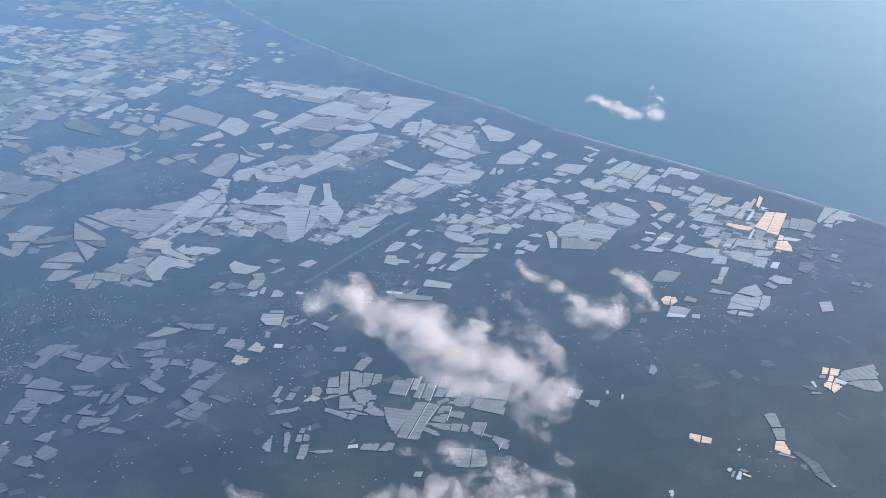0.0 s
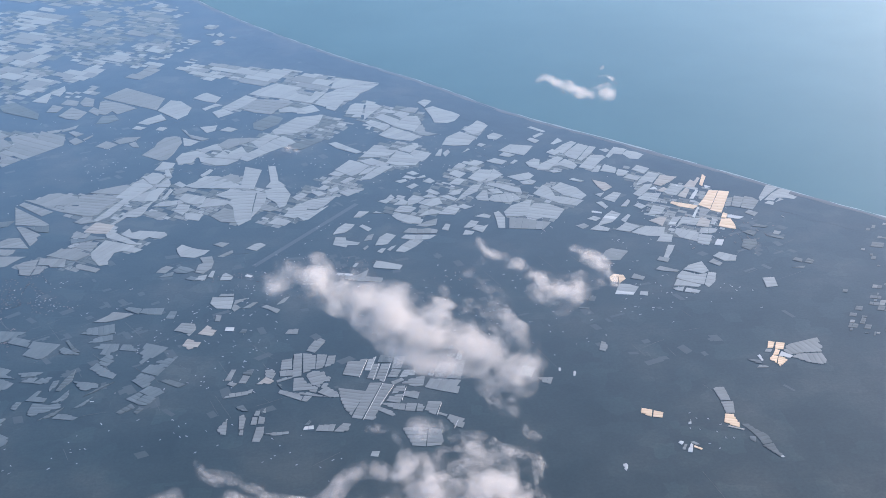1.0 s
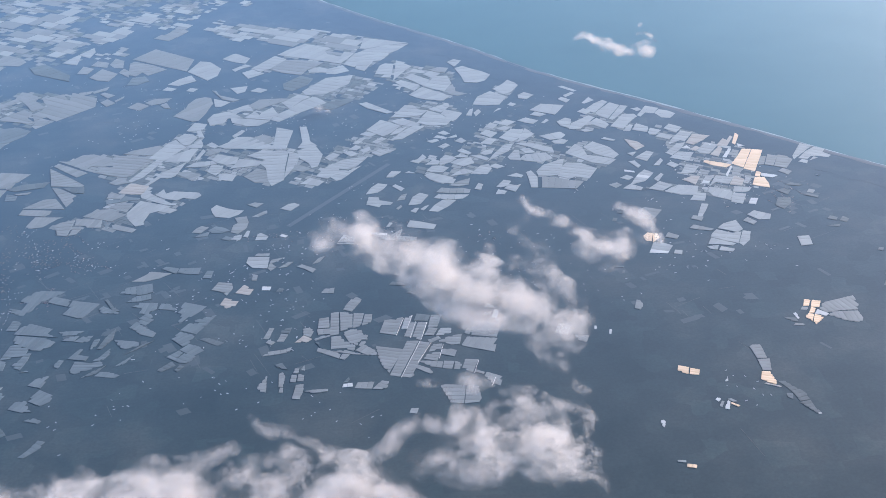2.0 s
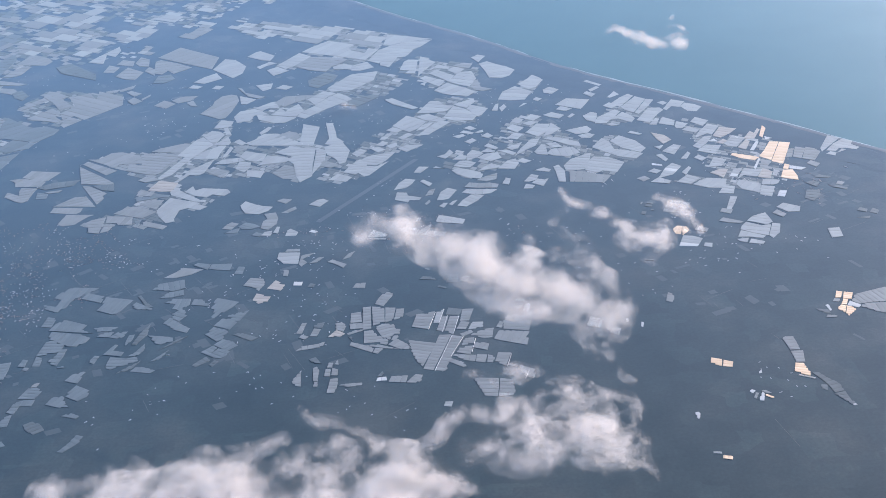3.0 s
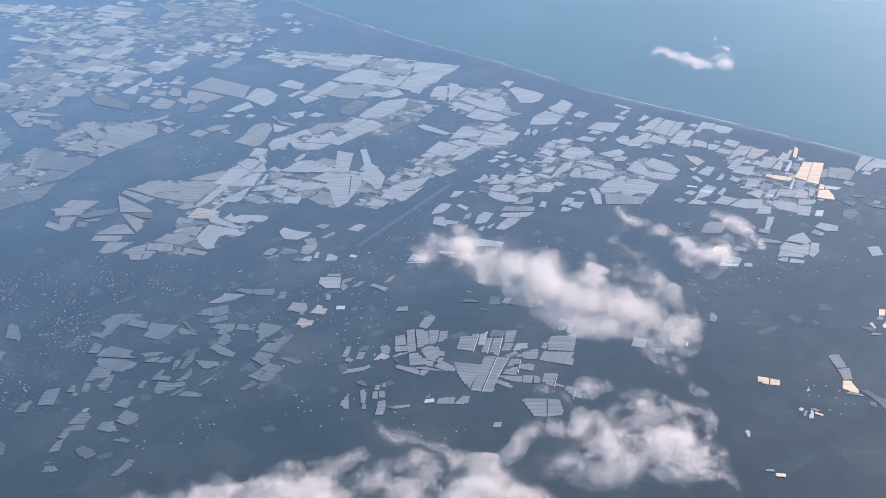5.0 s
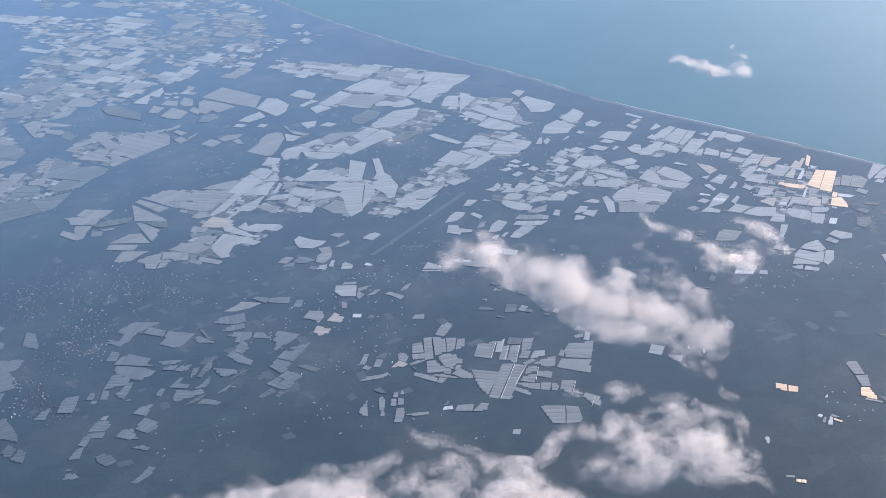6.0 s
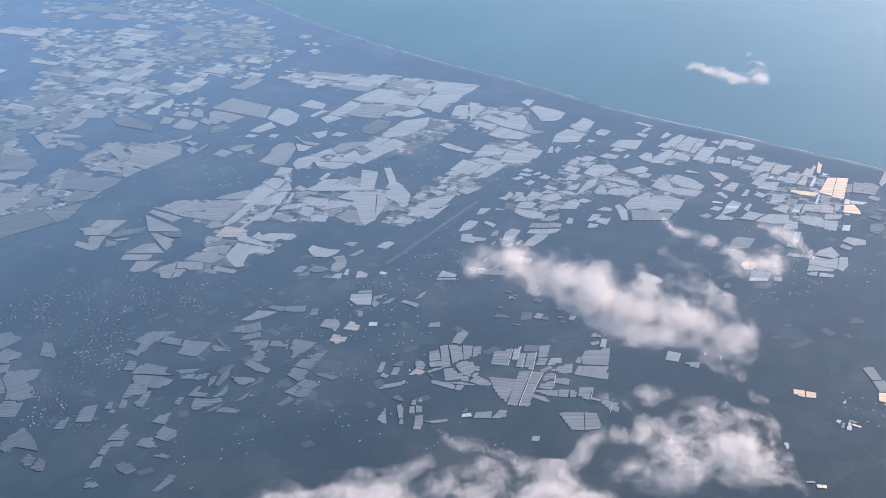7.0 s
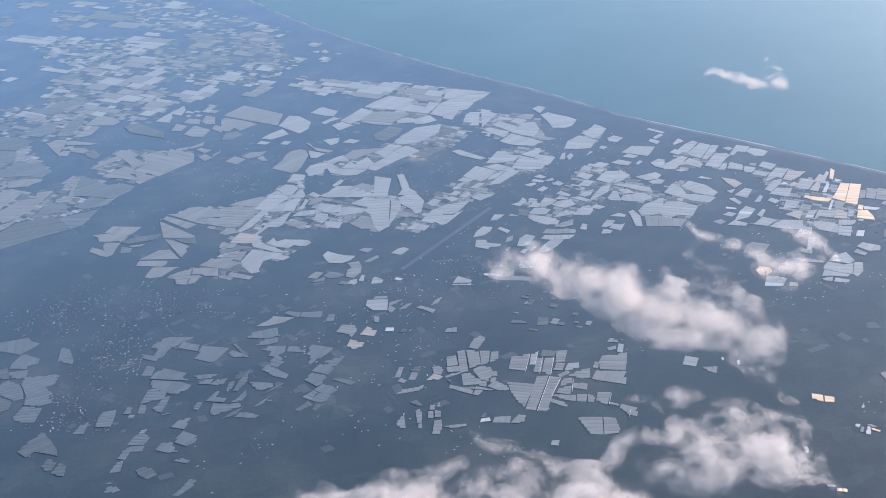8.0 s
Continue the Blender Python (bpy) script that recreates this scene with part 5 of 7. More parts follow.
plot("pale", 180.0, 1955.1, (-9.5, -21.8), (14.7, 1.6), (25, 34.8), (8.8, 32.6), (-12.5, -6.7), (-26.5, -40.6))
plot("grey", -702.2, 1957.8, (4.1, -23), (19.2, -20.8), (32.4, 14.2), (-23.9, 28.9), (-31.8, 0.6))
plot("pale", 156.3, 1958.0, (-5.1, -14.5), (6.1, -8.4), (15.1, 18.8), (-2.1, 8), (-14, -3.8))
plot("pale", -284.9, 1961.3, (-14.7, -13.6), (26.7, -8.8), (36.4, 8.8), (-10, 30.5), (-15.6, 0.5), (-22.8, -17.4))
plot("tan", 537.9, 1962.9, (-11.7, -24.4), (9.5, -5.5), (26.2, 15), (-1.4, 27.8), (-22.7, -12.9))
plot("pale", 115.5, 1964.7, (5.6, -14.4), (11.7, -7.1), (-4.2, 17.1), (-13, 4.4))
plot("pale", 247.3, 1967.3, (-13.9, 4.1), (8.1, -18.7), (26.9, -28.8), (26.2, -5.2), (-10.5, 24.3), (-36.8, 24.4))
plot("pale", -450.2, 1969.1, (-26, -62.2), (-8.2, -42), (14.3, 30.8), (38.5, 54.5), (12.8, 72), (-31.4, -53.1))
plot("pale", 506.5, 1972.6, (-20.8, -24.6), (1.3, -8.8), (7.4, -16.3), (29.8, 24.4), (12.6, 38), (-9.1, 5.9), (-21.2, -18.5))
plot("pale", -361.4, 1974.0, (-1.9, -12.5), (26.6, -1.9), (16.9, 14.4), (-14.4, 9.9), (-27.3, -9.8))
plot("pale", -164.6, 1975.7, (-18.8, -0.1), (-2, -23.7), (5.3, -47.6), (15.6, -41.6), (21.2, 14.1), (5.4, 59.3), (-26.7, 39.6))
plot("pale", -125.6, 1977.2, (-2.4, -19.6), (13.8, 5.5), (1.3, 17.1), (-12.7, -3))
plot("grey", -470.9, 1979.4, (-10.6, -42), (19.7, 50), (8.3, 37.9), (-17.3, -46))
plot("grey", -602.9, 1982.2, (22.4, -37.3), (37.9, -18.8), (-27.2, 34.5), (-33.2, 21.6))
plot("pale", -35.3, 1985.9, (-3.7, -19.6), (24.1, 6.2), (-1.9, 15.1), (-18.6, -1.7))
plot("grey", -516.0, 1986.2, (9.6, -48.8), (26.1, -55), (56, 36.4), (-3.4, 52.5), (-18.4, 44.1), (-8.2, -1), (-31.4, -1.6), (-30.4, -26.7))
plot("pale", -321.8, 1986.9, (-11.2, -9.5), (5.4, -21.6), (21, -19.4), (24.4, 11.2), (-16.4, 32), (-23.1, 7.4))
plot("pale", 484.3, 1987.1, (4.8, -15.8), (13.7, -2.6), (-2, 16.7), (-16.6, 1.6))
plot("pale", 380.6, 1987.3, (5.6, -9.7), (12, -5.1), (-5.3, 11.2), (-12.3, 3.7))
plot("pale", -91.7, 1987.7, (0.6, -15.4), (13.6, -3.9), (1.4, 10.7), (-15.6, 8.6))
plot("pale", 292.1, 1989.5, (-9.8, -8.6), (5.2, -12.1), (14.6, 3.8), (4.7, 12.3), (-14.7, 4.6))
plot("pale", 79.9, 1999.5, (-1.9, -13), (10.3, 2.1), (2.9, 12.9), (-11.3, -1.9))
plot("pale", -63.7, 2001.2, (-4, -14), (8, -2), (6, 14), (-11, 2))
plot("dull", -881.7, 2003.4, (-34, -86), (17, -50), (73, -13), (34, 49), (16, 62), (-43, 40), (-62, -1))
plot("pale", 162.9, 2010.5, (2, -17), (14, 7), (-0, 17), (-16, -7))
plot("pale", 467.7, 2011.8, (-8, -12), (2, -14), (16, 7), (-1, 21), (-9, -2))
plot("pale", -83.7, 2014.0, (2, -12), (10, 4), (-0, 13), (-12, -6))
plot("grey", -576.9, 2019.3, (4, -40), (11, -25), (52, -28), (40, 12), (2, 35), (-18, 33), (-35, 5), (-56, 9))
plot("pale", -370.8, 2020.6, (-1, -26), (7, 19), (1, 29), (-7, -22))
plot("pale", 286.7, 2020.7, (-11, -20), (9, -16), (19, 1), (12, 18), (0, 14), (-29, 3))
plot("pale", 111.5, 2021.0, (1, -12), (10, -2), (1, 15), (-12, -0))
plot("pale", -398.0, 2025.7, (11, -34), (13, -2), (19, 26), (7, 29), (-15, 10), (-35, -29))
plot("pale", 507.5, 2027.1, (1, -23), (17, 1), (-2, 22), (-16, -0))
plot("pale", 61.1, 2028.1, (-3, -10), (10, -1), (6, 9), (-13, 1))
plot("pale", 232.3, 2028.2, (-3, -20), (17, 7), (3, 39), (-17, -26))
plot("worn", -805.5, 2033.8, (-1, -44), (16, -28), (27, 50), (-42, 21))
plot("grey", -348.5, 2034.3, (-4, -18), (11, -4), (12, 14), (-6, 12), (-14, -4))
plot("pale", 209.6, 2035.1, (-5, -33), (11, -15), (22, 26), (-1, 32), (-26, -10))
plot("pale", 450.1, 2035.5, (7, -22), (14, 4), (-4, 25), (-17, -7))
plot("pale", 347.8, 2038.0, (-3, -7), (12, -4), (1, 8), (-10, 4))
plot("grey", -943.0, 2039.2, (-5, -25), (3, -15), (11, 25), (6, 9), (-15, 5))
plot("pale", 428.0, 2040.1, (-1, -17), (10, 13), (4, 17), (-13, -14))
plot("pale", 98.1, 2043.4, (-4, -6), (7, -2), (6, 10), (-9, -2))
plot("pale", 75.2, 2044.1, (8, -10), (12, -2), (-6, 12), (-13, 1))
plot("pale", -40.2, 2045.7, (-4, -16), (14, 7), (4, 16), (-14, -7))
plot("pale", -76.9, 2049.6, (-2, -15), (12, 13), (2, 15), (-12, -13))
plot("pale", 165.7, 2050.9, (2, -22), (16, -0), (-3, 20), (-16, 1))
plot("pale", -435.5, 2056.9, (-1, -54), (31, 7), (5, 50), (-6, 37), (-29, -39))
plot("grey", -478.7, 2058.9, (18, -27), (29, 15), (17, 21), (-25, 3), (-39, -12))
plot("pale", -237.5, 2063.0, (-1, -10), (-19, -21), (-23, -47), (-8, -29), (24, -37), (30, 61), (-3, 82))
plot("pale", -294.1, 2063.5, (-33, -17), (32, -29), (43, -26), (54, -16), (7, 38), (-19, 41), (-33, 13), (-50, -4))
plot("pale", 82.0, 2066.1, (1, -10), (11, -4), (-0, 12), (-12, 2))
plot("pale", -353.9, 2066.6, (5, -15), (12, -5), (-4, 17), (-13, 4))
plot("pale", 375.8, 2070.5, (-12, -3), (8, -27), (18, -7), (13, 11), (1, 31), (-27, -6))
plot("pale", -178.7, 2072.8, (-6, -14), (-13, -42), (3, -49), (23, -36), (8, -11), (5, 15), (-4, 69), (-17, 68))
plot("pale", 196.0, 2073.1, (0, -13), (11, 1), (2, 12), (-13, -0))
plot("pale", -382.9, 2073.3, (8, -16), (10, -2), (2, 28), (-20, -10))
plot("pale", 343.7, 2080.4, (-6, -32), (30, 25), (20, 37), (-18, 0), (-27, -30))
plot("pale", -61.5, 2081.1, (4, -14), (15, -1), (-4, 16), (-15, -0))
plot("pale", 14.7, 2082.5, (-15, -4), (-33, -37), (-12, -36), (13, -1), (31, 24), (15, 34), (1, 21))
plot("grey", -260.3, 2083.6, (8, -24), (17, -14), (12, 15), (-5, 26), (-33, -2))
plot("pale", 432.1, 2083.7, (-15, -45), (12, 1), (23, 15), (19, 29), (-3, 31), (-36, -30))
plot("pale", 314.0, 2086.8, (-10, -17), (5, -31), (14, 16), (4, 25), (-14, 7))
plot("pale", -5.0, 2089.3, (3, -10), (16, 19), (-3, 10), (-15, -19))
plot("pale", 173.9, 2091.5, (1, -16), (12, 4), (-1, 17), (-12, -4))
plot("worn", -875.3, 2098.4, (-23, -35), (0, -20), (10, -16), (34, -15), (24, 26), (-2, 38), (-15, 50), (-28, -28))
plot("pale", 278.2, 2099.7, (-3, -10), (7, 4), (3, 12), (-8, -6))
plot("pale", 204.0, 2103.0, (-0, -16), (17, 3), (-1, 18), (-15, -5))
plot("pale", 509.3, 2105.6, (-10, -19), (5, -25), (20, -2), (10, 14), (-6, 25), (-18, 7))
plot("pale", 244.9, 2105.7, (-7, -7), (8, -17), (20, -0), (-2, 19), (-19, 6))
plot("pale", -408.4, 2108.0, (-2, -31), (8, -33), (18, 5), (8, 23), (-10, 31), (-22, 5))
plot("grey", -946.5, 2110.9, (-20, -42), (-9, -59), (13, -40), (28, 1), (36, 67), (-13, 63), (-36, 9))
plot("pale", -33.4, 2113.0, (-0, -46), (11, -36), (33, 4), (11, 29), (-5, 43), (-20, 14), (-32, -9))
plot("worn", -796.0, 2119.1, (-10, -29), (28, -13), (33, 13), (-17, 40), (-33, -12))
plot("pale", 477.4, 2120.0, (-16, -23), (-3, -3), (11, -10), (26, 18), (4, 34), (-21, -15))
plot("pale", -311.7, 2122.7, (-6, -20), (5, -4), (10, 14), (3, 19), (-11, -10))
plot("pale", 424.3, 2126.9, (-18, -40), (8, 1), (23, 32), (10, 39), (-24, -32))
plot("pale", 9.0, 2132.9, (-12, -8), (15, -22), (29, -12), (-4, 26), (-28, 15))
plot("pale", -387.6, 2133.2, (-0, -18), (11, -20), (-2, 21), (-9, 17))
plot("pale", 401.7, 2138.2, (-18, -25), (-4, -42), (31, 28), (14, 47), (-22, -7))
plot("pale", 461.3, 2138.7, (-1, -11), (8, -3), (4, 9), (-10, 5))
plot("pale", 268.0, 2140.2, (3, -13), (16, -2), (-3, 16), (-15, -1))
plot("pale", 68.6, 2141.3, (-11, -31), (20, -32), (30, -8), (11, 30), (-13, 54), (-36, -12))
plot("pale", 359.6, 2142.0, (-0, -16), (12, -2), (1, 18), (-13, 1))
plot("pale", 101.0, 2162.5, (0, -34), (9, -22), (21, 9), (-11, 34), (-20, 12))
plot("pale", 291.2, 2162.7, (-11, -14), (9, -29), (16, -17), (33, 21), (-10, 36), (-36, 3))
plot("pale", 152.2, 2169.2, (-4, -21), (7, 3), (3, 18), (-7, -0))
plot("pale", -397.5, 2170.3, (0, -17), (13, -11), (15, 16), (-10, 28), (-19, -16))
plot("pale", 388.7, 2172.3, (-11, -41), (24, 17), (16, 30), (-3, 13), (-26, -20))
plot("pale", 138.1, 2172.8, (2, -20), (7, 21), (0, 15), (-9, -17))
plot("pale", 193.3, 2179.2, (7, 4), (2, 9), (-10, -13))
plot("pale", -301.7, 2186.2, (-30, 1), (3, -24), (23, -25), (43, 0), (-2, 18), (-37, 30))
plot("grey", -868.6, 2187.3, (-14, -25), (-11, -44), (21, -48), (2, 73), (-4, 58), (6, -13))
plot("grey", -921.7, 2191.5, (-11, -8), (9, -35), (16, 25), (-14, 18))
plot("pale", 23.8, 2195.9, (-9, -32), (16, -25), (32, 3), (13, 8), (3, 35), (-14, 39), (-41, -28))
plot("pale", 374.0, 2201.4, (-7, -14), (13, 2), (6, 22), (-12, -10))
plot("pale", 223.4, 2205.8, (-0, -11), (9, 1), (-1, 11), (-8, -1))
plot("worn", -800.7, 2206.7, (-51, -35), (-33, -36), (38, -68), (62, -32), (67, -4), (36, 20), (6, 17), (-62, 87), (-63, 53))
plot("grey", -990.4, 2208.0, (3, -75), (16, -9), (21, 19), (-11, 40), (-30, 24))
plot("pale", 83.3, 2208.6, (-3, -27), (15, 4), (14, 26), (-27, -3))
plot("pale", -354.3, 2212.9, (-19, -36), (-11, -31), (4, -28), (10, 1), (39, 1), (23, 22), (6, 41), (-22, 30), (-30, 0))
plot("pale", 329.4, 2217.5, (2, -18), (12, -2), (-3, 16), (-11, 4))
plot("pale", -291.7, 2220.2, (5, -17), (13, -2), (-3, 27), (-16, -8))
plot("pale", -51.9, 2228.8, (-14, 0), (25, -37), (37, -30), (-16, 37), (-31, 30))
plot("pale", -265.7, 2230.3, (-20, -30), (6, -37), (20, -6), (6, 37), (0, 27), (-13, 9))
plot("pale", 179.5, 2241.2, (-10, -32), (19, -33), (37, 14), (7, 52), (-21, 22), (-33, -23))
plot("grey", -724.9, 2243.2, (-2, -29), (24, 9), (-9, 34), (-13, -13))
plot("pale", -207.8, 2247.1, (-47, -55), (-31, -69), (-4, -34), (8, -20), (57, 29), (43, 55), (26, 70), (7, 49), (-16, 4), (-42, -29))
plot("pale", 343.2, 2247.2, (-8, -16), (12, 5), (7, 14), (-11, -4))
plot("pale", 253.2, 2253.2, (-12, -12), (3, -20), (19, 3), (2, 22), (-12, 7))
plot("pale", -320.4, 2263.1, (-9, -22), (2, -7), (24, -16), (10, 28), (0, 23), (-27, -6))
plot("dull", -133.3, 2264.4, (-3, -32), (32, 10), (22, 31), (-14, 11), (-38, -20))
plot("grey", -877.6, 2269.8, (2, -14), (8, -5), (21, 2), (-9, 33), (-22, -15))
plot("grey", -980.3, 2279.8, (-29, -23), (11, -23), (17, -10), (29, -3), (29, 18), (-15, 25), (-43, 17))
plot("pale", 345.7, 2283.7, (10, -20), (16, -14), (-9, 20), (-17, 14))
plot("grey", -777.8, 2284.2, (-28, -14), (4, -25), (27, -38), (34, -26), (14, -0), (18, 24), (-5, 51), (-21, 29), (-42, -1))
plot("grey", -414.4, 2286.2, (1, -79), (12, -75), (20, -39), (23, -8), (27, 24), (18, 60), (5, 67), (-13, 60), (-24, 29), (-25, 4), (-43, -41))
plot("pale", 61.7, 2287.3, (-25, -11), (-9, -23), (26, -36), (40, -10), (24, 13), (-14, 55), (-42, 12))
plot("grey", -269.5, 2294.1, (-17, -38), (-2, -20), (21, -1), (42, 20), (20, 25), (-22, 25), (-41, -11))
plot("grey", 114.3, 2304.3, (-12, -16), (5, -27), (24, -17), (2, -0), (-2, 48), (-17, 13))
plot("pale", -210.7, 2305.6, (-13, -51), (10, -2), (24, 13), (15, 23), (-3, 31), (-32, -14))
plot("pale", -372.1, 2307.2, (-8, -17), (4, -20), (20, 5), (-17, 33))
plot("grey", -485.3, 2310.7, (0, -13), (13, -16), (-1, 20), (-12, 8))
plot("pale", 224.1, 2317.4, (-11, -46), (5, -35), (23, 6), (17, 24), (4, 43), (-8, 19), (-30, -11))
plot("grey", -541.1, 2319.8, (5, -27), (20, -2), (6, 12), (-8, 23), (-23, -6))
plot("grey", -507.4, 2342.4, (-8, -22), (15, -10), (26, 17), (-7, 18), (-25, -3))
plot("grey", -711.8, 2345.3, (-31, -80), (-11, -64), (16, -91), (76, -14), (67, 41), (5, 87), (11, 32), (-13, 80), (-51, 55), (-24, -4), (-45, -42))
plot("pale", -2.1, 2347.2, (2, -12), (6, 14), (-7, -2))
plot("grey", -614.3, 2352.1, (3, -23), (17, -4), (-5, 24), (-15, 4))
plot("grey", -370.4, 2354.5, (-1, -19), (24, -37), (36, -28), (-9, 6), (-20, 36), (-30, 42))
plot("pale", 83.5, 2362.4, (-13, -34), (9, -52), (26, -2), (19, 49), (-6, 48), (-35, -9))
plot("pale", 14.4, 2364.3, (-9, -7), (16, -41), (28, -5), (-12, 34), (-23, 20))
plot("grey", -592.9, 2372.0, (-4, -17), (7, 7), (6, 18), (-8, -8))
plot("grey", -833.6, 2373.2, (-14, -33), (18, 3), (26, 19), (12, 38), (-15, -4), (-26, -23))
plot("worn", -1014.8, 2374.8, (-37, 18), (-55, 8), (-38, -43), (25, -51), (57, -69), (70, -30), (22, 34), (12, 32), (-19, 51), (-38, 48))
plot("pale", -298.9, 2381.1, (5, -16), (18, 0), (-3, 17), (-19, -2))
plot("pale", -154.2, 2385.0, (-41, -53), (1, -49), (45, 7), (52, 66), (-5, 56), (-51, -27))
plot("grey", -785.7, 2390.4, (-6, -17), (6, -38), (21, -67), (45, -48), (6, 7), (18, 19), (-18, 55), (-36, 64), (-37, 25))
plot("pale", -340.3, 2391.0, (-3, -25), (12, -13), (13, 22), (-22, 15))
plot("pale", 36.4, 2394.6, (-4, -13), (12, -41), (27, -5), (-9, 42), (-25, 17))
plot("grey", -626.5, 2404.4, (6, -21), (18, -5), (-8, 17), (-16, 8))
plot("pale", -445.6, 2408.5, (5, -13), (12, 5), (-5, 13), (-11, -5))
plot("pale", 157.0, 2410.6, (-24, -7), (-19, -49), (7, -56), (23, -45), (38, -8), (22, 18), (5, 35), (-17, 63), (-35, 50))
plot("dull", -220.5, 2411.5, (-25, -32), (-6, -48), (24, -9), (32, 30), (4, 54), (-30, 5))
plot("pale", -495.8, 2420.5, (6, -12), (15, 1), (-7, 15), (-14, -3))
plot("grey", -676.2, 2423.8, (-8, -13), (10, -5), (13, 13), (-15, 5))
plot("pale", 69.4, 2427.0, (1, -27), (18, 1), (-1, 23), (-18, 3))
plot("grey", -646.9, 2437.9, (-10, -18), (12, -0), (13, 23), (-16, -5))
plot("dull", -881.4, 2438.9, (-7, -15), (15, -35), (20, -6), (-7, 36), (-22, 20))
plot("pale", 34.1, 2448.9, (-10, 1), (14, -10), (21, 1), (-2, 24), (-24, -16))
plot("grey", 88.1, 2455.2, (-8, -12), (10, -22), (19, 10), (1, 19), (-23, 5))
plot("grey", -952.9, 2463.8, (-7, -14), (13, -19), (12, 13), (-5, 17), (-13, 3))
plot("pale", -33.5, 2469.5, (-19, -19), (1, -25), (-7, -44), (14, -49), (21, 47), (0, 53), (-10, 38))
plot("worn", -1079.4, 2471.3, (7, -80), (20, -27), (12, 21), (-3, 37), (-36, 49))
plot("pale", -476.4, 2472.2, (-4, -31), (31, -3), (13, 39), (-12, 12), (-28, -17))
plot("grey", -1052.1, 2472.5, (-1, -45), (13, -26), (1, 52), (-14, 20))
plot("pale", 6.4, 2474.8, (-19, -73), (-6, -39), (9, -5), (20, 17), (9, 34), (-13, 67))
plot("grey", -920.1, 2477.5, (-15, -7), (16, -26), (22, -4), (9, 11), (-32, 26))
plot("pale", -139.9, 2489.4, (-19, -19), (-0, -24), (29, -7), (13, 37), (-23, 12))
plot("worn", -576.8, 2492.1, (4, -27), (24, -3), (9, 30), (-17, 24), (-19, -25))
plot("pale", -174.6, 2498.0, (-23, -13), (32, -19), (22, 1), (-4, 25), (-27, 6))
plot("pale", -327.2, 2500.8, (-4, -34), (27, -4), (-1, 29), (-22, 9))
plot("grey", -953.3, 2503.5, (-8, -14), (9, -6), (11, 13), (-12, 7))
plot("pale", 122.2, 2505.9, (-1, -32), (16, 8), (0, 21), (-15, 3))
plot("grey", -223.3, 2531.8, (-32, -39), (7, -58), (19, -23), (38, -2), (51, 25), (18, 43), (-35, 58), (-66, -4))
plot("grey", -937.8, 2532.9, (-25, -7), (34, -22), (46, -13), (-19, 21), (-35, 21))
plot("grey", -989.2, 2536.2, (21, -73), (24, -30), (15, 30), (-10, 37), (-21, 19), (-28, 16))
plot("grey", -664.8, 2539.0, (-6, -27), (20, -38), (29, 14), (-14, 56), (-29, -4))
plot("pale", -66.3, 2542.7, (-30, -47), (-10, -65), (-3, -37), (8, 4), (25, 4), (44, 53), (-6, 50), (-28, 37))
plot("pale", -431.8, 2546.0, (11, -76), (28, -47), (30, 4), (-1, 57), (-26, 68), (-43, -6))
plot("pale", -356.3, 2546.3, (-10, -23), (1, -5), (23, 11), (6, 25), (-19, -8))
plot("grey", -619.5, 2560.6, (15, -37), (8, 7), (-9, 29), (-14, 0))
plot("pale", -291.0, 2564.0, (-17, -53), (21, -15), (32, 31), (4, 62), (-40, -25))
plot("grey", -582.8, 2573.8, (-25, -33), (-6, -46), (3, -19), (20, -45), (55, -7), (19, 29), (-29, 65), (-38, 54))
plot("dull", -1097.6, 2574.0, (35, -14), (43, 5), (-26, 53), (-55, 61), (-21, -45), (23, -60))
plot("grey", -715.7, 2588.8, (10, -25), (16, 12), (-12, 33), (-14, -19))
plot("dull", -798.2, 2590.4, (-31, -7), (62, -74), (53, -29), (-28, 67), (-56, 43))
plot("pale", -57.9, 2602.9, (-41, -93), (-15, -11), (18, -20), (53, 16), (80, 66), (28, 62), (-13, 41), (-44, 7), (-66, -69))
plot("grey", -937.8, 2616.3, (-4, -37), (13, -25), (19, 30), (9, 42), (-12, 21), (-25, -32))
plot("pale", -374.1, 2621.6, (3, -31), (23, -41), (30, -3), (-7, 40), (-16, 34), (-33, 2))
plot("pale", -178.6, 2627.9, (-27, -39), (46, -87), (73, -17), (53, 3), (43, -32), (13, -9), (6, 17), (20, 37), (-43, 84), (-83, 38), (-102, 5))
plot("grey", -651.7, 2629.6, (-1, -28), (20, -34), (11, 22), (-13, 43), (-16, -2))
plot("grey", -689.7, 2633.6, (19, -28), (16, 9), (-14, 26), (-21, -8))
plot("grey", -542.3, 2635.4, (-11, -31), (63, -90), (67, -2), (-39, 98), (-79, 25))
plot("worn", -1060.2, 2661.6, (10, -54), (36, -26), (23, 44), (-8, 53), (-23, 12), (-38, -28))
plot("worn", -991.9, 2667.2, (-8, -68), (18, -67), (22, 43), (2, 96), (-15, 54), (-18, -57))
plot("pale", -50.2, 2675.4, (-40, -22), (-28, -30), (27, -7), (73, -1), (-32, 60))
plot("grey", -918.5, 2694.7, (-5, -29), (32, -39), (41, -10), (25, 18), (-19, 54), (-32, 24), (-42, -19))
plot("pale", -753.0, 2700.0, (-17, -49), (6, -60), (-1, 11), (23, -10), (26, 37), (15, 74), (0, 39), (-19, -2), (-32, -40))
plot("pale", -699.8, 2700.8, (-6, -26), (21, -25), (14, 15), (-9, 26), (-20, 10))
plot("pale", -131.8, 2711.7, (-14, -37), (20, -71), (39, -47), (49, 24), (-13, 69), (-27, 57), (-55, 5))
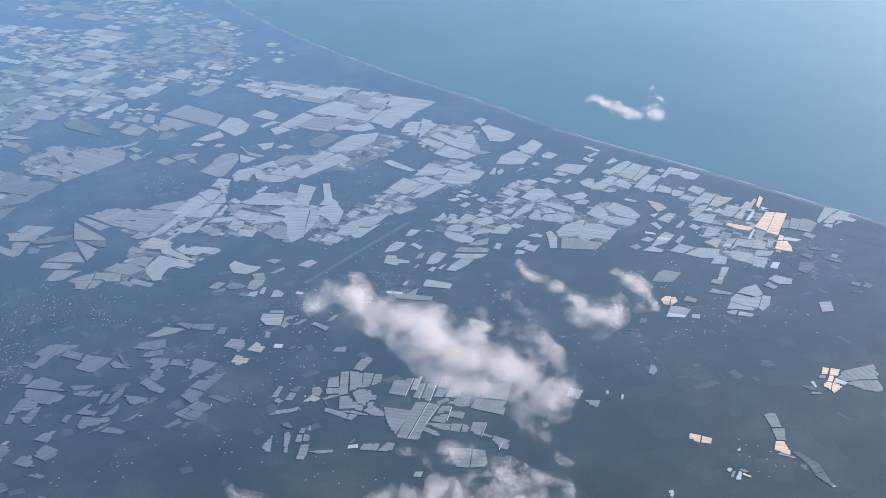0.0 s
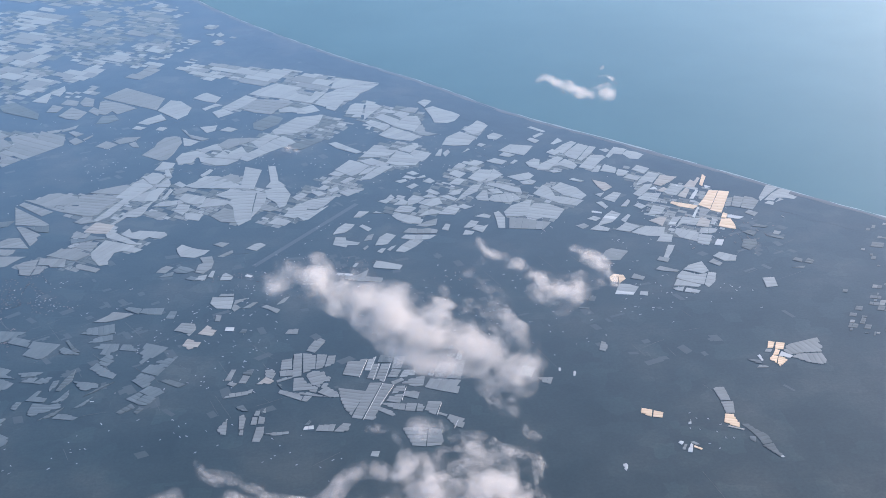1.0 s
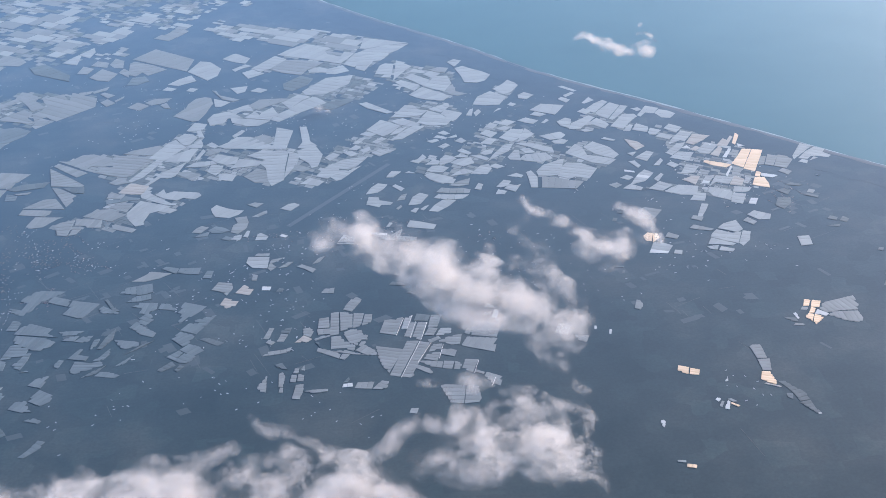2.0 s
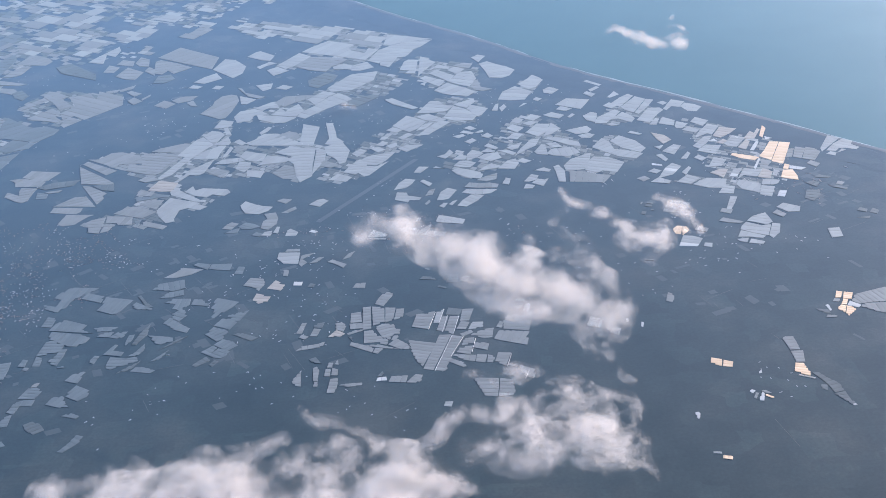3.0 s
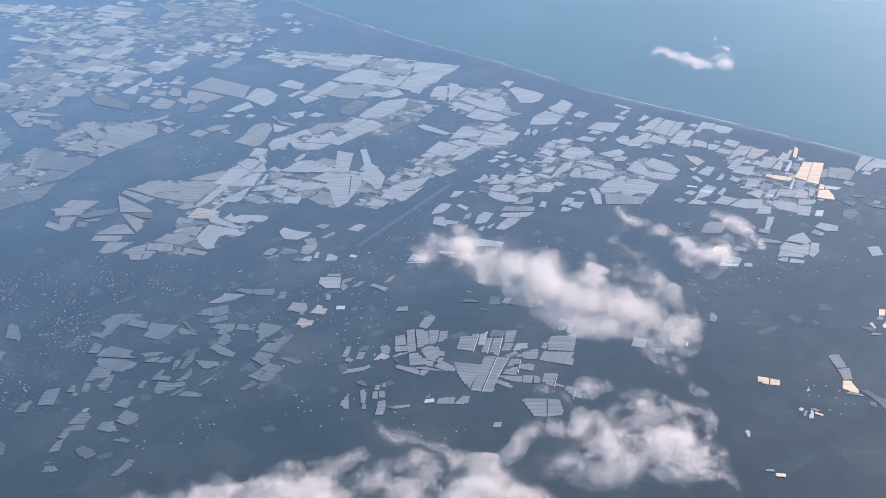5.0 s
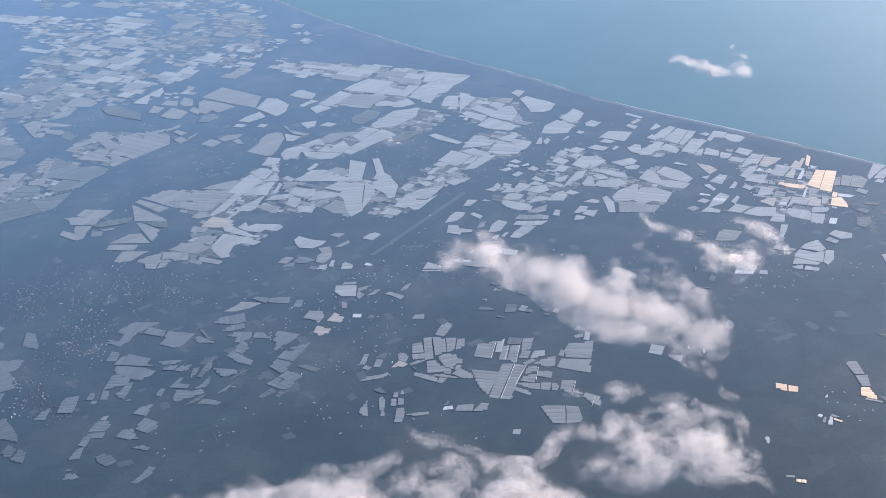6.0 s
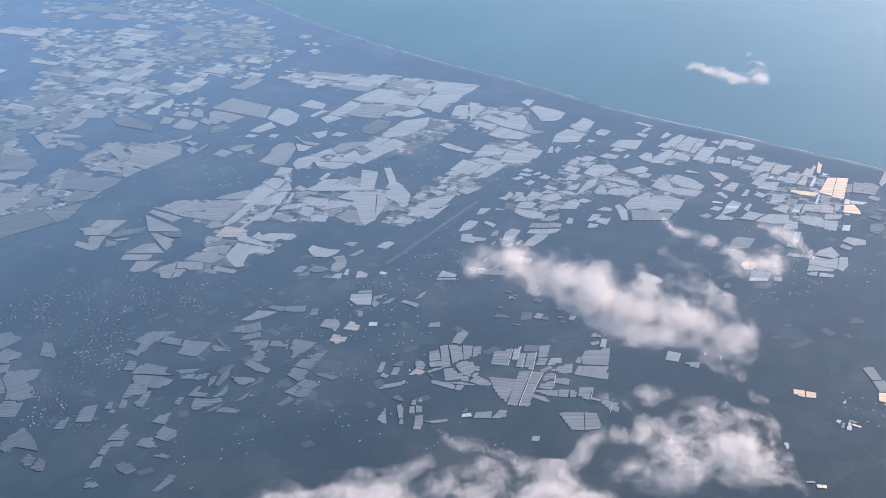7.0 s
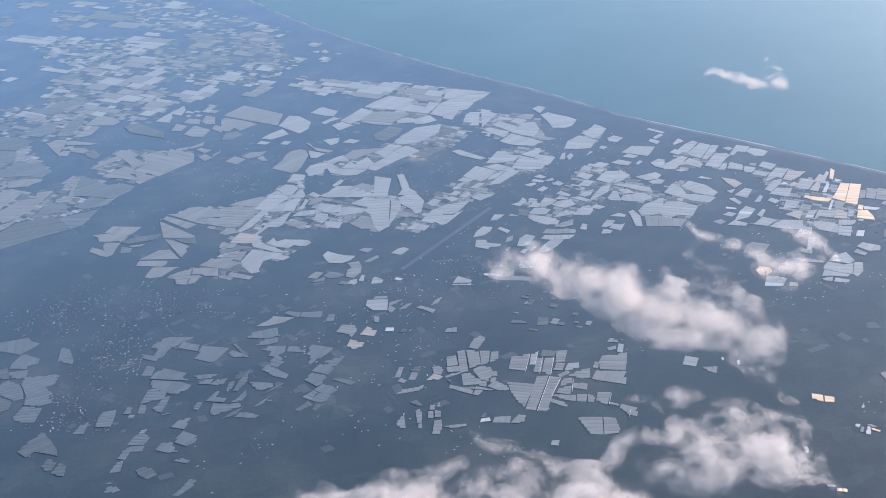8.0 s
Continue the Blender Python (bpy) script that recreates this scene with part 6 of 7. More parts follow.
plot("pale", -658.0, 2726.1, (4, -34), (18, -28), (12, 26), (-15, 39), (-19, -3))
plot("dull", -1165.1, 2743.8, (21, -32), (15, 2), (-27, 76), (-9, -46))
plot("pale", -1048.7, 2757.3, (-4, -24), (22, -17), (33, 23), (5, 21), (-23, 19), (-33, -21))
plot("pale", -249.6, 2770.9, (-65, 9), (-35, -30), (-2, -75), (15, -65), (35, -26), (62, 7), (95, 28), (40, 66), (-46, 71), (-99, 14))
plot("pale", -803.6, 2776.6, (-14, -62), (18, -47), (30, -2), (43, 44), (-13, 70), (-24, 38), (-40, -40))
plot("pale", -938.6, 2789.4, (6, -33), (43, -39), (45, -5), (27, -0), (-27, 45), (-49, 46), (-45, -14))
plot("pale", -1137.1, 2809.2, (-3, -19), (42, -50), (36, -5), (-21, 40), (-53, 34))
plot("pale", -399.5, 2810.8, (-7, -24), (23, -53), (46, -19), (17, 31), (-9, 3), (-29, 35), (-40, 27))
plot("pale", -736.1, 2827.1, (14, -23), (22, -5), (-18, 32), (-18, -4))
plot("pale", -361.8, 2854.1, (-18, -2), (11, -58), (46, -48), (63, -6), (36, 19), (-25, 60), (-46, 39), (-66, -4))
plot("grey", -1061.6, 2864.9, (-32, -39), (11, -90), (26, -65), (42, -20), (54, 48), (32, 75), (-12, 73), (-45, 30), (-76, -12))
plot("pale", -553.0, 2878.8, (-8, -77), (24, -13), (45, 34), (-4, 93), (-23, 11), (-34, -48))
plot("pale", -445.5, 2887.3, (-3, -30), (16, -36), (31, 2), (6, 32), (-16, 27), (-34, 6))
plot("pale", -840.9, 2888.5, (8, -47), (10, -7), (36, 6), (-8, 41), (-24, 35), (-22, -28))
plot("pale", -717.5, 2893.9, (4, -57), (28, -74), (51, 13), (21, 60), (-16, 60), (-41, 30), (-47, -32))
plot("pale", -928.3, 2919.1, (-34, -40), (6, -57), (56, -82), (62, -58), (52, 13), (40, 44), (-18, 77), (-36, 61), (-63, 47), (-65, -5))
plot("pale", -584.3, 2925.2, (15, -32), (18, 5), (-8, 30), (-25, -3))
plot("pale", -454.7, 2950.1, (7, -23), (15, 2), (-4, 25), (-18, -4))
plot("pale", -1098.9, 2974.6, (14, -23), (41, -42), (47, 4), (-6, 20), (-8, -1), (-34, 40), (-54, 2))
plot("pale", -710.9, 2990.6, (21, -33), (36, -10), (12, 26), (-26, 26), (-43, -8))
plot("pale", -540.8, 3003.5, (-9, -22), (19, -8), (23, 25), (-6, 11), (-28, -5))
plot("pale", -647.1, 3024.5, (3, -70), (20, -31), (24, 37), (0, 57), (-18, 22), (-29, -15))
plot("pale", -1105.0, 3026.6, (15, -31), (25, 5), (-19, 35), (-22, -9))
plot("pale", -1005.9, 3065.0, (-29, -47), (17, -77), (42, -58), (67, -31), (81, 10), (7, 56), (-51, 98), (-75, 70), (-59, -21))
plot("pale", -771.1, 3065.0, (5, -28), (7, 18), (-7, 34), (-5, -25))
plot("pale", -493.7, 3075.9, (-8, -23), (17, 11), (8, 26), (-16, -14))
plot("pale", -876.3, 3079.9, (-5, -103), (57, -149), (59, -84), (53, -13), (13, 35), (10, 90), (-12, 115), (-35, 110), (-41, 63), (-44, 5), (-57, -70))
plot("pale", -569.3, 3105.2, (11, -52), (40, -37), (1, 36), (-26, 57), (-26, -4))
plot("pale", -619.7, 3118.3, (12, -43), (19, 27), (-14, 38), (-17, -22))
plot("grey", -1130.2, 3127.0, (62, -54), (37, 24), (-20, 30), (-43, 25), (-37, -24))
plot("pale", -412.6, 3132.6, (-13, -7), (9, -33), (26, -8), (-0, 33), (-23, 15))
plot("pale", -520.2, 3140.1, (8, -11), (1, 10), (-9, 1))
plot("pale", -549.0, 3149.1, (3, -27), (18, 11), (-0, 30), (-21, -14))
plot("pale", -482.8, 3150.8, (3, -32), (23, 5), (-2, 26), (-24, 1))
plot("pale", -985.7, 3165.3, (12, -28), (20, 6), (-16, 36), (-16, -13))
plot("grey", -743.5, 3191.8, (-3, -72), (14, -35), (31, 35), (16, 53), (-22, 39), (-36, -19))
plot("pale", -376.8, 3192.1, (8, -22), (11, -10), (-19, 33))
plot("pale", -1073.0, 3209.4, (-4, -28), (35, -58), (41, -5), (-4, 34), (-32, 50), (-36, 7))
plot("pale", -416.6, 3220.3, (2, -22), (12, -6), (-2, 25), (-11, 2))
plot("pale", -441.9, 3227.2, (7, -15), (8, 11), (-14, 5))
plot("grey", -547.3, 3235.5, (-3, -43), (35, -24), (16, 2), (-15, 59), (-33, 6))
plot("pale", -1325.2, 3236.3, (-29, 8), (7, -27), (37, -73), (53, -78), (34, -36), (-6, 38), (-45, 95), (-50, 71))
plot("pale", -842.9, 3239.5, (12, -50), (31, -18), (-16, 55), (-27, 13))
plot("pale", -1197.0, 3271.9, (6, -29), (46, -54), (47, -17), (14, -1), (-49, 58), (-65, 44))
plot("pale", -1127.0, 3274.1, (2, -21), (16, -7), (-6, 26), (-13, 2))
plot("pale", -966.8, 3275.3, (-26, -77), (1, -55), (33, -53), (48, -6), (74, -15), (76, 17), (-5, 84), (-21, 83), (-36, 34), (-65, 18), (-78, -29))
plot("grey", -628.7, 3292.0, (0, -54), (28, -18), (46, 10), (11, 56), (-35, 24), (-51, -18))
plot("pale", -451.3, 3308.7, (-11, -28), (16, -17), (18, 24), (-7, 26), (-17, -5))
plot("grey", -781.5, 3334.5, (-13, -28), (47, -94), (62, -67), (6, 6), (-45, 107), (-57, 76))
plot("pale", -1187.5, 3352.7, (3, -17), (5, 16), (-8, 0))
plot("pale", -1092.8, 3362.6, (-6, -67), (-11, 20), (42, -24), (39, 38), (-9, 82), (-29, 6), (-25, -54))
plot("pale", -993.6, 3427.7, (-3, -33), (17, -60), (40, -13), (19, 8), (-28, 82), (-45, 16))
plot("pale", -1278.2, 3436.0, (10, -12), (14, 14), (-9, 22), (-16, -24))
plot("pale", -1174.3, 3446.7, (-12, -9), (31, -44), (52, -9), (29, -2), (-50, 46), (-50, 18))
plot("grey", -633.6, 3466.5, (-12, -31), (35, -69), (71, -60), (11, 65), (-46, 93), (-59, 1))
plot("pale", -561.2, 3487.1, (-9, -34), (19, 23), (9, 34), (-19, -23))
plot("grey", -807.2, 3505.9, (14, -111), (50, -124), (54, -17), (0, 77), (-50, 111), (-68, 64))
plot("pale", -1266.2, 3517.4, (40, -59), (38, -9), (-16, 46), (-32, 51), (-30, -29))
plot("pale", -1049.6, 3517.4, (10, -24), (26, 0), (-6, 26), (-30, -3))
plot("pale", -985.2, 3524.6, (-44, 2), (-29, 11), (-8, -25), (15, -76), (56, -83), (79, -70), (82, 2), (-23, 85), (-62, 99), (-65, 54))
plot("pale", -609.6, 3562.6, (-2, -50), (19, -4), (24, 33), (-11, 22), (-29, -2))
plot("pale", -1156.8, 3578.1, (-15, -31), (14, -41), (26, -16), (35, 3), (25, 60), (4, 37), (-9, -18), (-35, 13), (-44, -6))
plot("pale", -647.5, 3627.0, (-9, -36), (17, -30), (27, 6), (-10, 44), (-25, 17))
plot("pale", -987.2, 3634.8, (22, -33), (30, -13), (-16, 35), (-36, 11))
plot("pale", -1259.5, 3660.6, (-17, -2), (5, -55), (40, -68), (36, -6), (1, 46), (-13, 27), (-52, 57))
plot("pale", -1383.2, 3713.0, (-22, -40), (24, -71), (69, -102), (66, -40), (65, 7), (42, 23), (24, -10), (-23, 54), (-60, 84), (-91, 63), (-96, 33))
plot("grey", -1006.4, 3745.4, (-11, -6), (38, -64), (61, -73), (10, 27), (-42, 72), (-55, 43))
plot("pale", -885.8, 3762.3, (-9, -36), (30, -50), (41, -5), (5, 43), (-22, 36), (-45, 11))
plot("pale", -1069.8, 3882.8, (11, -19), (9, 17), (-20, 2))
plot("dull", -1345.2, 3889.8, (6, -49), (41, -86), (12, 34), (-33, 78), (-27, 23))
plot("pale", -880.6, 3901.5, (11, -49), (22, 0), (-9, 67), (-23, -18))
plot("grey", -1175.8, 3909.5, (-43, 6), (5, -72), (67, -137), (114, -137), (63, -34), (-2, 80), (-87, 187), (-117, 106))
plot("pale", -1014.3, 3932.9, (0, -25), (15, -4), (-1, 30), (-14, -1))
plot("grey", -1295.5, 3939.3, (6, -83), (69, -106), (23, -3), (-29, 107), (-69, 85))
plot("pale", -1402.1, 4005.5, (21, -28), (20, -1), (-22, 42), (-18, -13))
plot("dull", -1593.8, 4042.7, (-4, -63), (33, -86), (41, -36), (-15, 94), (-55, 91))
plot("pale", -1000.7, 4088.4, (-11, -44), (34, -71), (54, -42), (30, 7), (-26, 108), (-42, 65), (-39, -23))
plot("grey", -1387.5, 4096.8, (-9, -51), (51, -64), (40, 14), (-40, 84), (-42, 18))
plot("pale", -1174.1, 4121.3, (12, -46), (9, 13), (-14, 61), (-8, -28))
plot("pale", -1123.6, 4143.7, (19, -33), (12, 28), (-30, 6))
plot("grey", -1460.1, 4171.7, (-1, -16), (20, -34), (7, 19), (-26, 32))
plot("pale", -1345.9, 4234.2, (4, -29), (72, -95), (90, -83), (28, 1), (-34, 76), (-84, 107), (-76, 23))
plot("grey", -1580.5, 4314.3, (-22, -35), (31, -36), (69, -21), (37, 53), (-49, 88), (-66, -48))
# the far plain
far_house(744, 1503.1, 11.3, 6.7, 60.5, 9, 0.2, -0.2, "grey")
far_house(336.5, 1682.1, 8.3, 2.8, 71.7, -15.2, -0.6, 0.0, "grey")
far_house(775.9, 1630.4, 6.7, 5.7, 60.9, 8.5, -0.1, -0.3, "grey")
far_house(825.7, 1713.2, 13.8, 5.2, 61.4, 4.9, 0.8, 0.0, "dull")
far_house(846.9, 1721.5, 7.8, 4.5, 61.1, 3.5, 1, -0.4, "grey")
# low tunnels between the large greenhouses
quarter(0.45, 40, (-1496, 3784), (-1126, 3652), (-902, 3542), (-812, 3222), (-806, 2939), (-729, 2762), (-749, 2646), (-957, 2662), (-963, 2585), (-1094, 2620), (-1130, 2827), (-1167, 3104), (-1152, 3281), (-1299, 3497))
quarter(0.6, 41, (-1283, 4303), (-987, 4181), (-820, 3923), (-579, 3618), (-541, 3503), (-557, 3405), (-719, 3269), (-883, 3612), (-1058, 3755), (-1265, 4146))
quarter(0.5, 42, (-766, 3569), (-700, 3584), (-559, 3420), (-513, 3213), (-519, 3048), (-611, 2934), (-671, 2952), (-774, 3012), (-854, 3185), (-836, 3446))
quarter(0.05, 43, (-480, 2894), (-387, 2915), (-155, 2800), (-251, 2692), (-350, 2786), (-407, 2783))
quarter(0.15, 44, (-328, 2530), (-280, 2634), (-251, 2692), (-152, 2794), (22, 2675), (-70, 2485), (-127, 2531), (-159, 2476), (-217, 2474), (-268, 2497))
quarter(0.1, 45, (-384, 2214), (-348, 2257), (-249, 2301), (-202, 2365), (-159, 2446), (-100, 2451), (-30, 2383), (-82, 2281), (-151, 2269), (-211, 2206), (-257, 2183), (-299, 2160), (-373, 2178))
quarter(0.15, 46, (-53, 2451), (-6, 2542), (27, 2501), (125, 2452), (112, 2345), (125, 2280), (87, 2252), (20, 2292), (-14, 2379))
quarter(0.1, 47, (-631, 2029), (-575, 2055), (-520, 2042), (-450, 2078), (-416, 2155), (-407, 2199), (-381, 2186), (-371, 2051), (-402, 1926), (-443, 1887), (-474, 1907), (-515, 1910), (-547, 1960))
quarter(0.2, 48, (-500, 1816), (-503, 1861), (-477, 1902), (-441, 1887), (-389, 1806), (-345, 1836), (-356, 1816), (-373, 1777), (-385, 1765), (-418, 1769), (-432, 1721), (-467, 1704), (-520, 1725), (-563, 1711), (-569, 1739), (-528, 1772))
quarter(0.2, 49, (-389, 1965), (-367, 2071), (-345, 2060), (-309, 2104), (-242, 2088), (-240, 2146), (-207, 2125), (-208, 2020), (-159, 2039), (-143, 1990), (-154, 1922), (-187, 1915), (-224, 1857), (-276, 1900), (-322, 1893), (-353, 1897), (-402, 1926))
quarter(0.15, 50, (-194, 1864), (-133, 1997), (-65, 2104), (-17, 2165), (10, 2236), (52, 2254), (103, 2230), (124, 2165), (95, 2098), (27, 2073), (-19, 2037), (-6, 1989), (-60, 1963), (-104, 1868), (-154, 1837))
quarter(0.3, 51, (15, 1926), (61, 1973), (107, 1963), (153, 2074), (203, 2121), (239, 2070), (277, 1953), (200, 1956), (153, 1850), (88, 1843), (66, 1816), (35, 1859))
quarter(0.15, 52, (193, 1943), (212, 1968), (277, 1953), (295, 1934), (319, 1982), (350, 1981), (387, 1907), (360, 1863), (337, 1852), (318, 1809), (294, 1786), (231, 1786), (235, 1837), (283, 1903), (240, 1890))
quarter(0.1, 53, (148, 2219), (194, 2307), (228, 2361), (249, 2316), (221, 2247), (198, 2206))
quarter(0.2, 54, (317, 2051), (326, 2081), (404, 2203), (449, 2163), (455, 2099), (429, 2024), (399, 2053), (357, 2035))
quarter(0.4, 55, (434, 2029), (446, 2061), (526, 2025), (564, 1978), (568, 1932), (612, 1919), (638, 1895), (599, 1804), (604, 1734), (574, 1736), (547, 1676), (504, 1709), (432, 1739), (409, 1756), (472, 1806), (489, 1862), (467, 1903), (475, 1975), (458, 2007))
quarter(0.1, 56, (-1116, 2521), (-1062, 2561), (-945, 2346), (-951, 2298), (-1027, 2255))
quarter(0.2, 57, (-1026, 2251), (-906, 2217), (-862, 2294), (-734, 2203), (-768, 2103), (-848, 2056), (-935, 2040), (-948, 2015))
quarter(0.15, 58, (-856, 2350), (-822, 2455), (-647, 2402), (-636, 2332), (-735, 2216), (-820, 2284))
quarter(0.45, 62, (-1153, 2635), (-1235, 2881), (-1030, 2941), (-891, 2760), (-932, 2569), (-1012, 2568))
far_mesh = bpy.data.meshes.new("greenhouse_plain")
far_mesh.from_pydata(FAR_VERTS, [], FAR_FACES)
for film_mat in FILM.values():
    far_mesh.materials.append(film_mat)
far_mesh.polygons.foreach_set("material_index", FAR_SLOTS)
far_mesh.update()
tagged(new("greenhouse_plain", far_mesh), "countless pale plastic greenhouses covering the far plain", "greenhouses", kind="stuff")
# glints along the service corridors, as pale strips
lane(-5.3, 1226.3, 19.3, 1309.2)
lane(15.9, 1257.5, 33.7, 1303.9)
lane(-11.4, 1327.7, -1.2, 1373.0)
lane(3.1, 1343.9, 10.3, 1379.2)
lane(6.7, 1318.7, 14.7, 1360.8)
lane(21.4, 1314.9, 29.9, 1358.3)
lane(104.9, 1195.2, 110.7, 1212.9)
lane(85.2, 1226.2, 92.4, 1254.1)
lane(43.0, 1264.6, 49.2, 1297.0)


# ---- villages ----
def house_kinds():
    """Two small houses to copy: a gabled one with a tiled roof and a flat one with a white roof."""
    kinds = []
    for roof_mat, rise, label in ((TILE_ROOF, 0.28, "small village house with a terracotta roof"), (WHITE_ROOF, 0.06, "flat-roofed white village building")):
        home = new("house")
        tagged(home, label, "house", "houses of the villages")
        l, w, h = 0.9, 0.6, 0.6
        base = [(-l, -w), (l, -w), (l, w), (-l, w)]
        part("wall", [(*q, 0) for q in base] + [(*q, h) for q in base], [(0, 1, 5, 4), (1, 2, 6, 5), (2, 3, 7, 6), (3, 0, 4, 7)], [WALL], home)
        o = 1.1
        eaves = [(q[0] * o, q[1] * o, h) for q in base]
        part("roof", eaves + [(-l * o, 0, h + rise), (l * o, 0, h + rise)], [(0, 1, 5, 4), (2, 3, 4, 5), (0, 4, 3), (1, 2, 5), (0, 3, 2, 1)], [roof_mat], home)
        kinds.append(home)
    return kinds


tiled_house, white_house = house_kinds()


def village(x, y, across, deep, count, white, seed, low=0.45, high=1.1):
    some = random.Random(seed)
    street = some.uniform(0, 90)
    for _ in range(count):
        u, v = some.gauss(0, 0.42), some.gauss(0, 0.42)
        ob = white_house if some.random() < white else tiled_house
        turn = street + some.choice((0, 90)) + some.uniform(-8, 8)
        made = copy_thing(ob, pose(x + across * u, y + deep * v, 0, 0, 0, turn))
        size = some.uniform(low, high)
        made.scale = (size * some.uniform(1.1, 2.6), size * 0.8, size * some.uniform(0.5, 0.9))


tiled_house.matrix_world = pose(-735, 1618, 0, 0, 0, 20)
white_house.matrix_world = pose(-590, 1606, 0, 0, 0, 35)
village(-745, 1630, 90, 120, 48, 0.45, 1)
village(-585, 1615, 130, 130, 78, 0.4, 2)
village(-612, 1455, 65, 170, 66, 0.5, 3)
village(-640, 1310, 60, 90, 18, 0.5, 4)


# ---- lone sheds, pump houses and yards between the fields ----
village(-330, 1640, 260, 70, 12, 0.5, 11, 0.4, 1.2)
village(-60, 1650, 260, 90, 22, 0.6, 12, 0.4, 1.3)
village(560, 1780, 170, 190, 14, 0.5, 13, 0.5, 1.6)
village(330, 1500, 260, 200, 14, 0.7, 14, 0.4, 1.1)
village(-280, 1330, 200, 160, 8, 0.6, 15, 0.4, 1.1)
village(-860, 2000, 200, 140, 8, 0.5, 16, 0.6, 1.6)


def scattered(name, mat, label, category, zones, size, height, seed, gable=0.0, spread=0.3):
    """One mesh of countless low boxes strewn over zones: (x, y, across, deep, count, turn)."""
    some, verts, faces = random.Random(seed), [], []
    for x, y, across, deep, count, turn in zones:
        knots = [(some.gauss(0, spread), some.gauss(0, spread)) for _ in range(max(1, count // 11))] if gable else []
        for _ in range(count):
            near = some.choice(knots) if knots else (0, 0)
            wide = 0.07 if knots else spread
            cx, cy = x + across * (near[0] + some.gauss(0, wide)), y + deep * (near[1] + some.gauss(0, wide))
            a = radians(turn + some.choice((0, 90)) + some.gauss(0, 6))
            if cy > 2250 - 1.36 * (cx - 301):
                continue
            u, v = Vector((math.cos(a), math.sin(a))), Vector((-math.sin(a), math.cos(a)))
            l, w = some.uniform(*size[0]) / 2, some.uniform(*size[1]) / 2
            skew = some.uniform(-0.25, 0.25) * w
            h, first = height * some.uniform(0.7, 1.3), len(verts)
            base = [Vector((cx, cy)) + u * (s * l + t * skew) + v * t * w for s, t in ((-1, -1), (1, -1), (1, 1), (-1, 1))]
            verts += [(*q, 0) for q in base] + [(*q, h) for q in base]
            ends = [(base[3] + base[0]) / 2, (base[1] + base[2]) / 2]
            verts += [(*q, h * (1 + gable)) for q in ends]
            k = [first + i for i in range(10)]
            faces += [(k[0], k[1], k[5], k[4]), (k[2], k[3], k[7], k[6]), (k[1], k[2], k[6], k[9], k[5]), (k[3], k[0], k[4], k[8], k[7]), (k[4], k[5], k[9], k[8]), (k[6], k[7], k[8], k[9])]
    me = bpy.data.meshes.new(name)
    me.from_pydata(verts, [], faces)
    me.materials.append(mat)
    me.update()
    return tagged(new(name, me), label, category, kind="stuff")


TOWNS = [(-745, 1630, 150, 190, 170, 20), (-585, 1615, 210, 200, 260, 35), (-612, 1455, 100, 280, 220, 60), (-640, 1310, 90, 140, 80, 30), (-90, 1650, 300, 110, 110, 15), (600, 1790, 180, 240, 110, 30)]
scattered("village_rooftops", TILE_ROOF, "crowded terracotta rooftops of the small towns", "rooftops", TOWNS, ((1.2, 4.0), (0.6, 1.1)), 0.3, 21, 0.35)
scattered("white_rooftops", WHITE_ROOF, "scattered small white roofs and sheds", "rooftops", [(x, y, a, d, c // 3, t) for x, y, a, d, c, t in TOWNS] + [(300, 1450, 420, 460, 150, 20), (-250, 1420, 420, 420, 150, 40), (100, 2100, 900, 500, 330, 30), (-700, 2300, 800, 900, 150, 30), (560, 1800, 260, 260, 160, 30)], ((1.3, 4.2), (0.5, 0.95)), 0.28, 22, 0.2)
PLAIN = [(620, 1760, 260, 330, 60, 30), (-60, 1640, 340, 170, 40, 15), (-450, 1480, 500, 420, 70, 35), (-250, 1330, 500, 300, 25, 25), (330, 1450, 420, 400, 30, 20), (-300, 2250, 1100, 900, 150, 30)]
scattered("bare_plots", SOIL, "faint bare-earth plots between dark fields", "plots", PLAIN, ((6, 26), (4, 14)), 0.04, 23)
scattered("farm_tracks", TRACK, "thin pale farm tracks between the plots", "tracks", [(x, y, a, d, c // 2, t) for x, y, a, d, c, t in PLAIN], ((14, 60), (0.35, 0.6)), 0.06, 24)


# ---- clouds ----
class Fuzz:
    """Smooth lattice noise on arrays of points, in octaves."""

    def __init__(self, seed):
        self.grid = np.random.RandomState(seed).rand(32, 32, 32)

    def one(self, p):
        i = np.floor(p).astype(int)
        f = p - i
        f = f * f * (3 - 2 * f)
        total = 0
        for dx in (0, 1):
            for dy in (0, 1):
                for dz in (0, 1):
                    w = (f[:, 0] if dx else 1 - f[:, 0]) * (f[:, 1] if dy else 1 - f[:, 1]) * (f[:, 2] if dz else 1 - f[:, 2])
                    total = total + w * self.grid[(i[:, 0] + dx) % 32, (i[:, 1] + dy) % 32, (i[:, 2] + dz) % 32]
        return total

    def many(self, p, octaves=4, fade=0.5):
        return sum(self.one(p * 2.03 ** k + 11.7 * k) * fade ** k for k in range(octaves)) / sum(fade ** k for k in range(octaves))


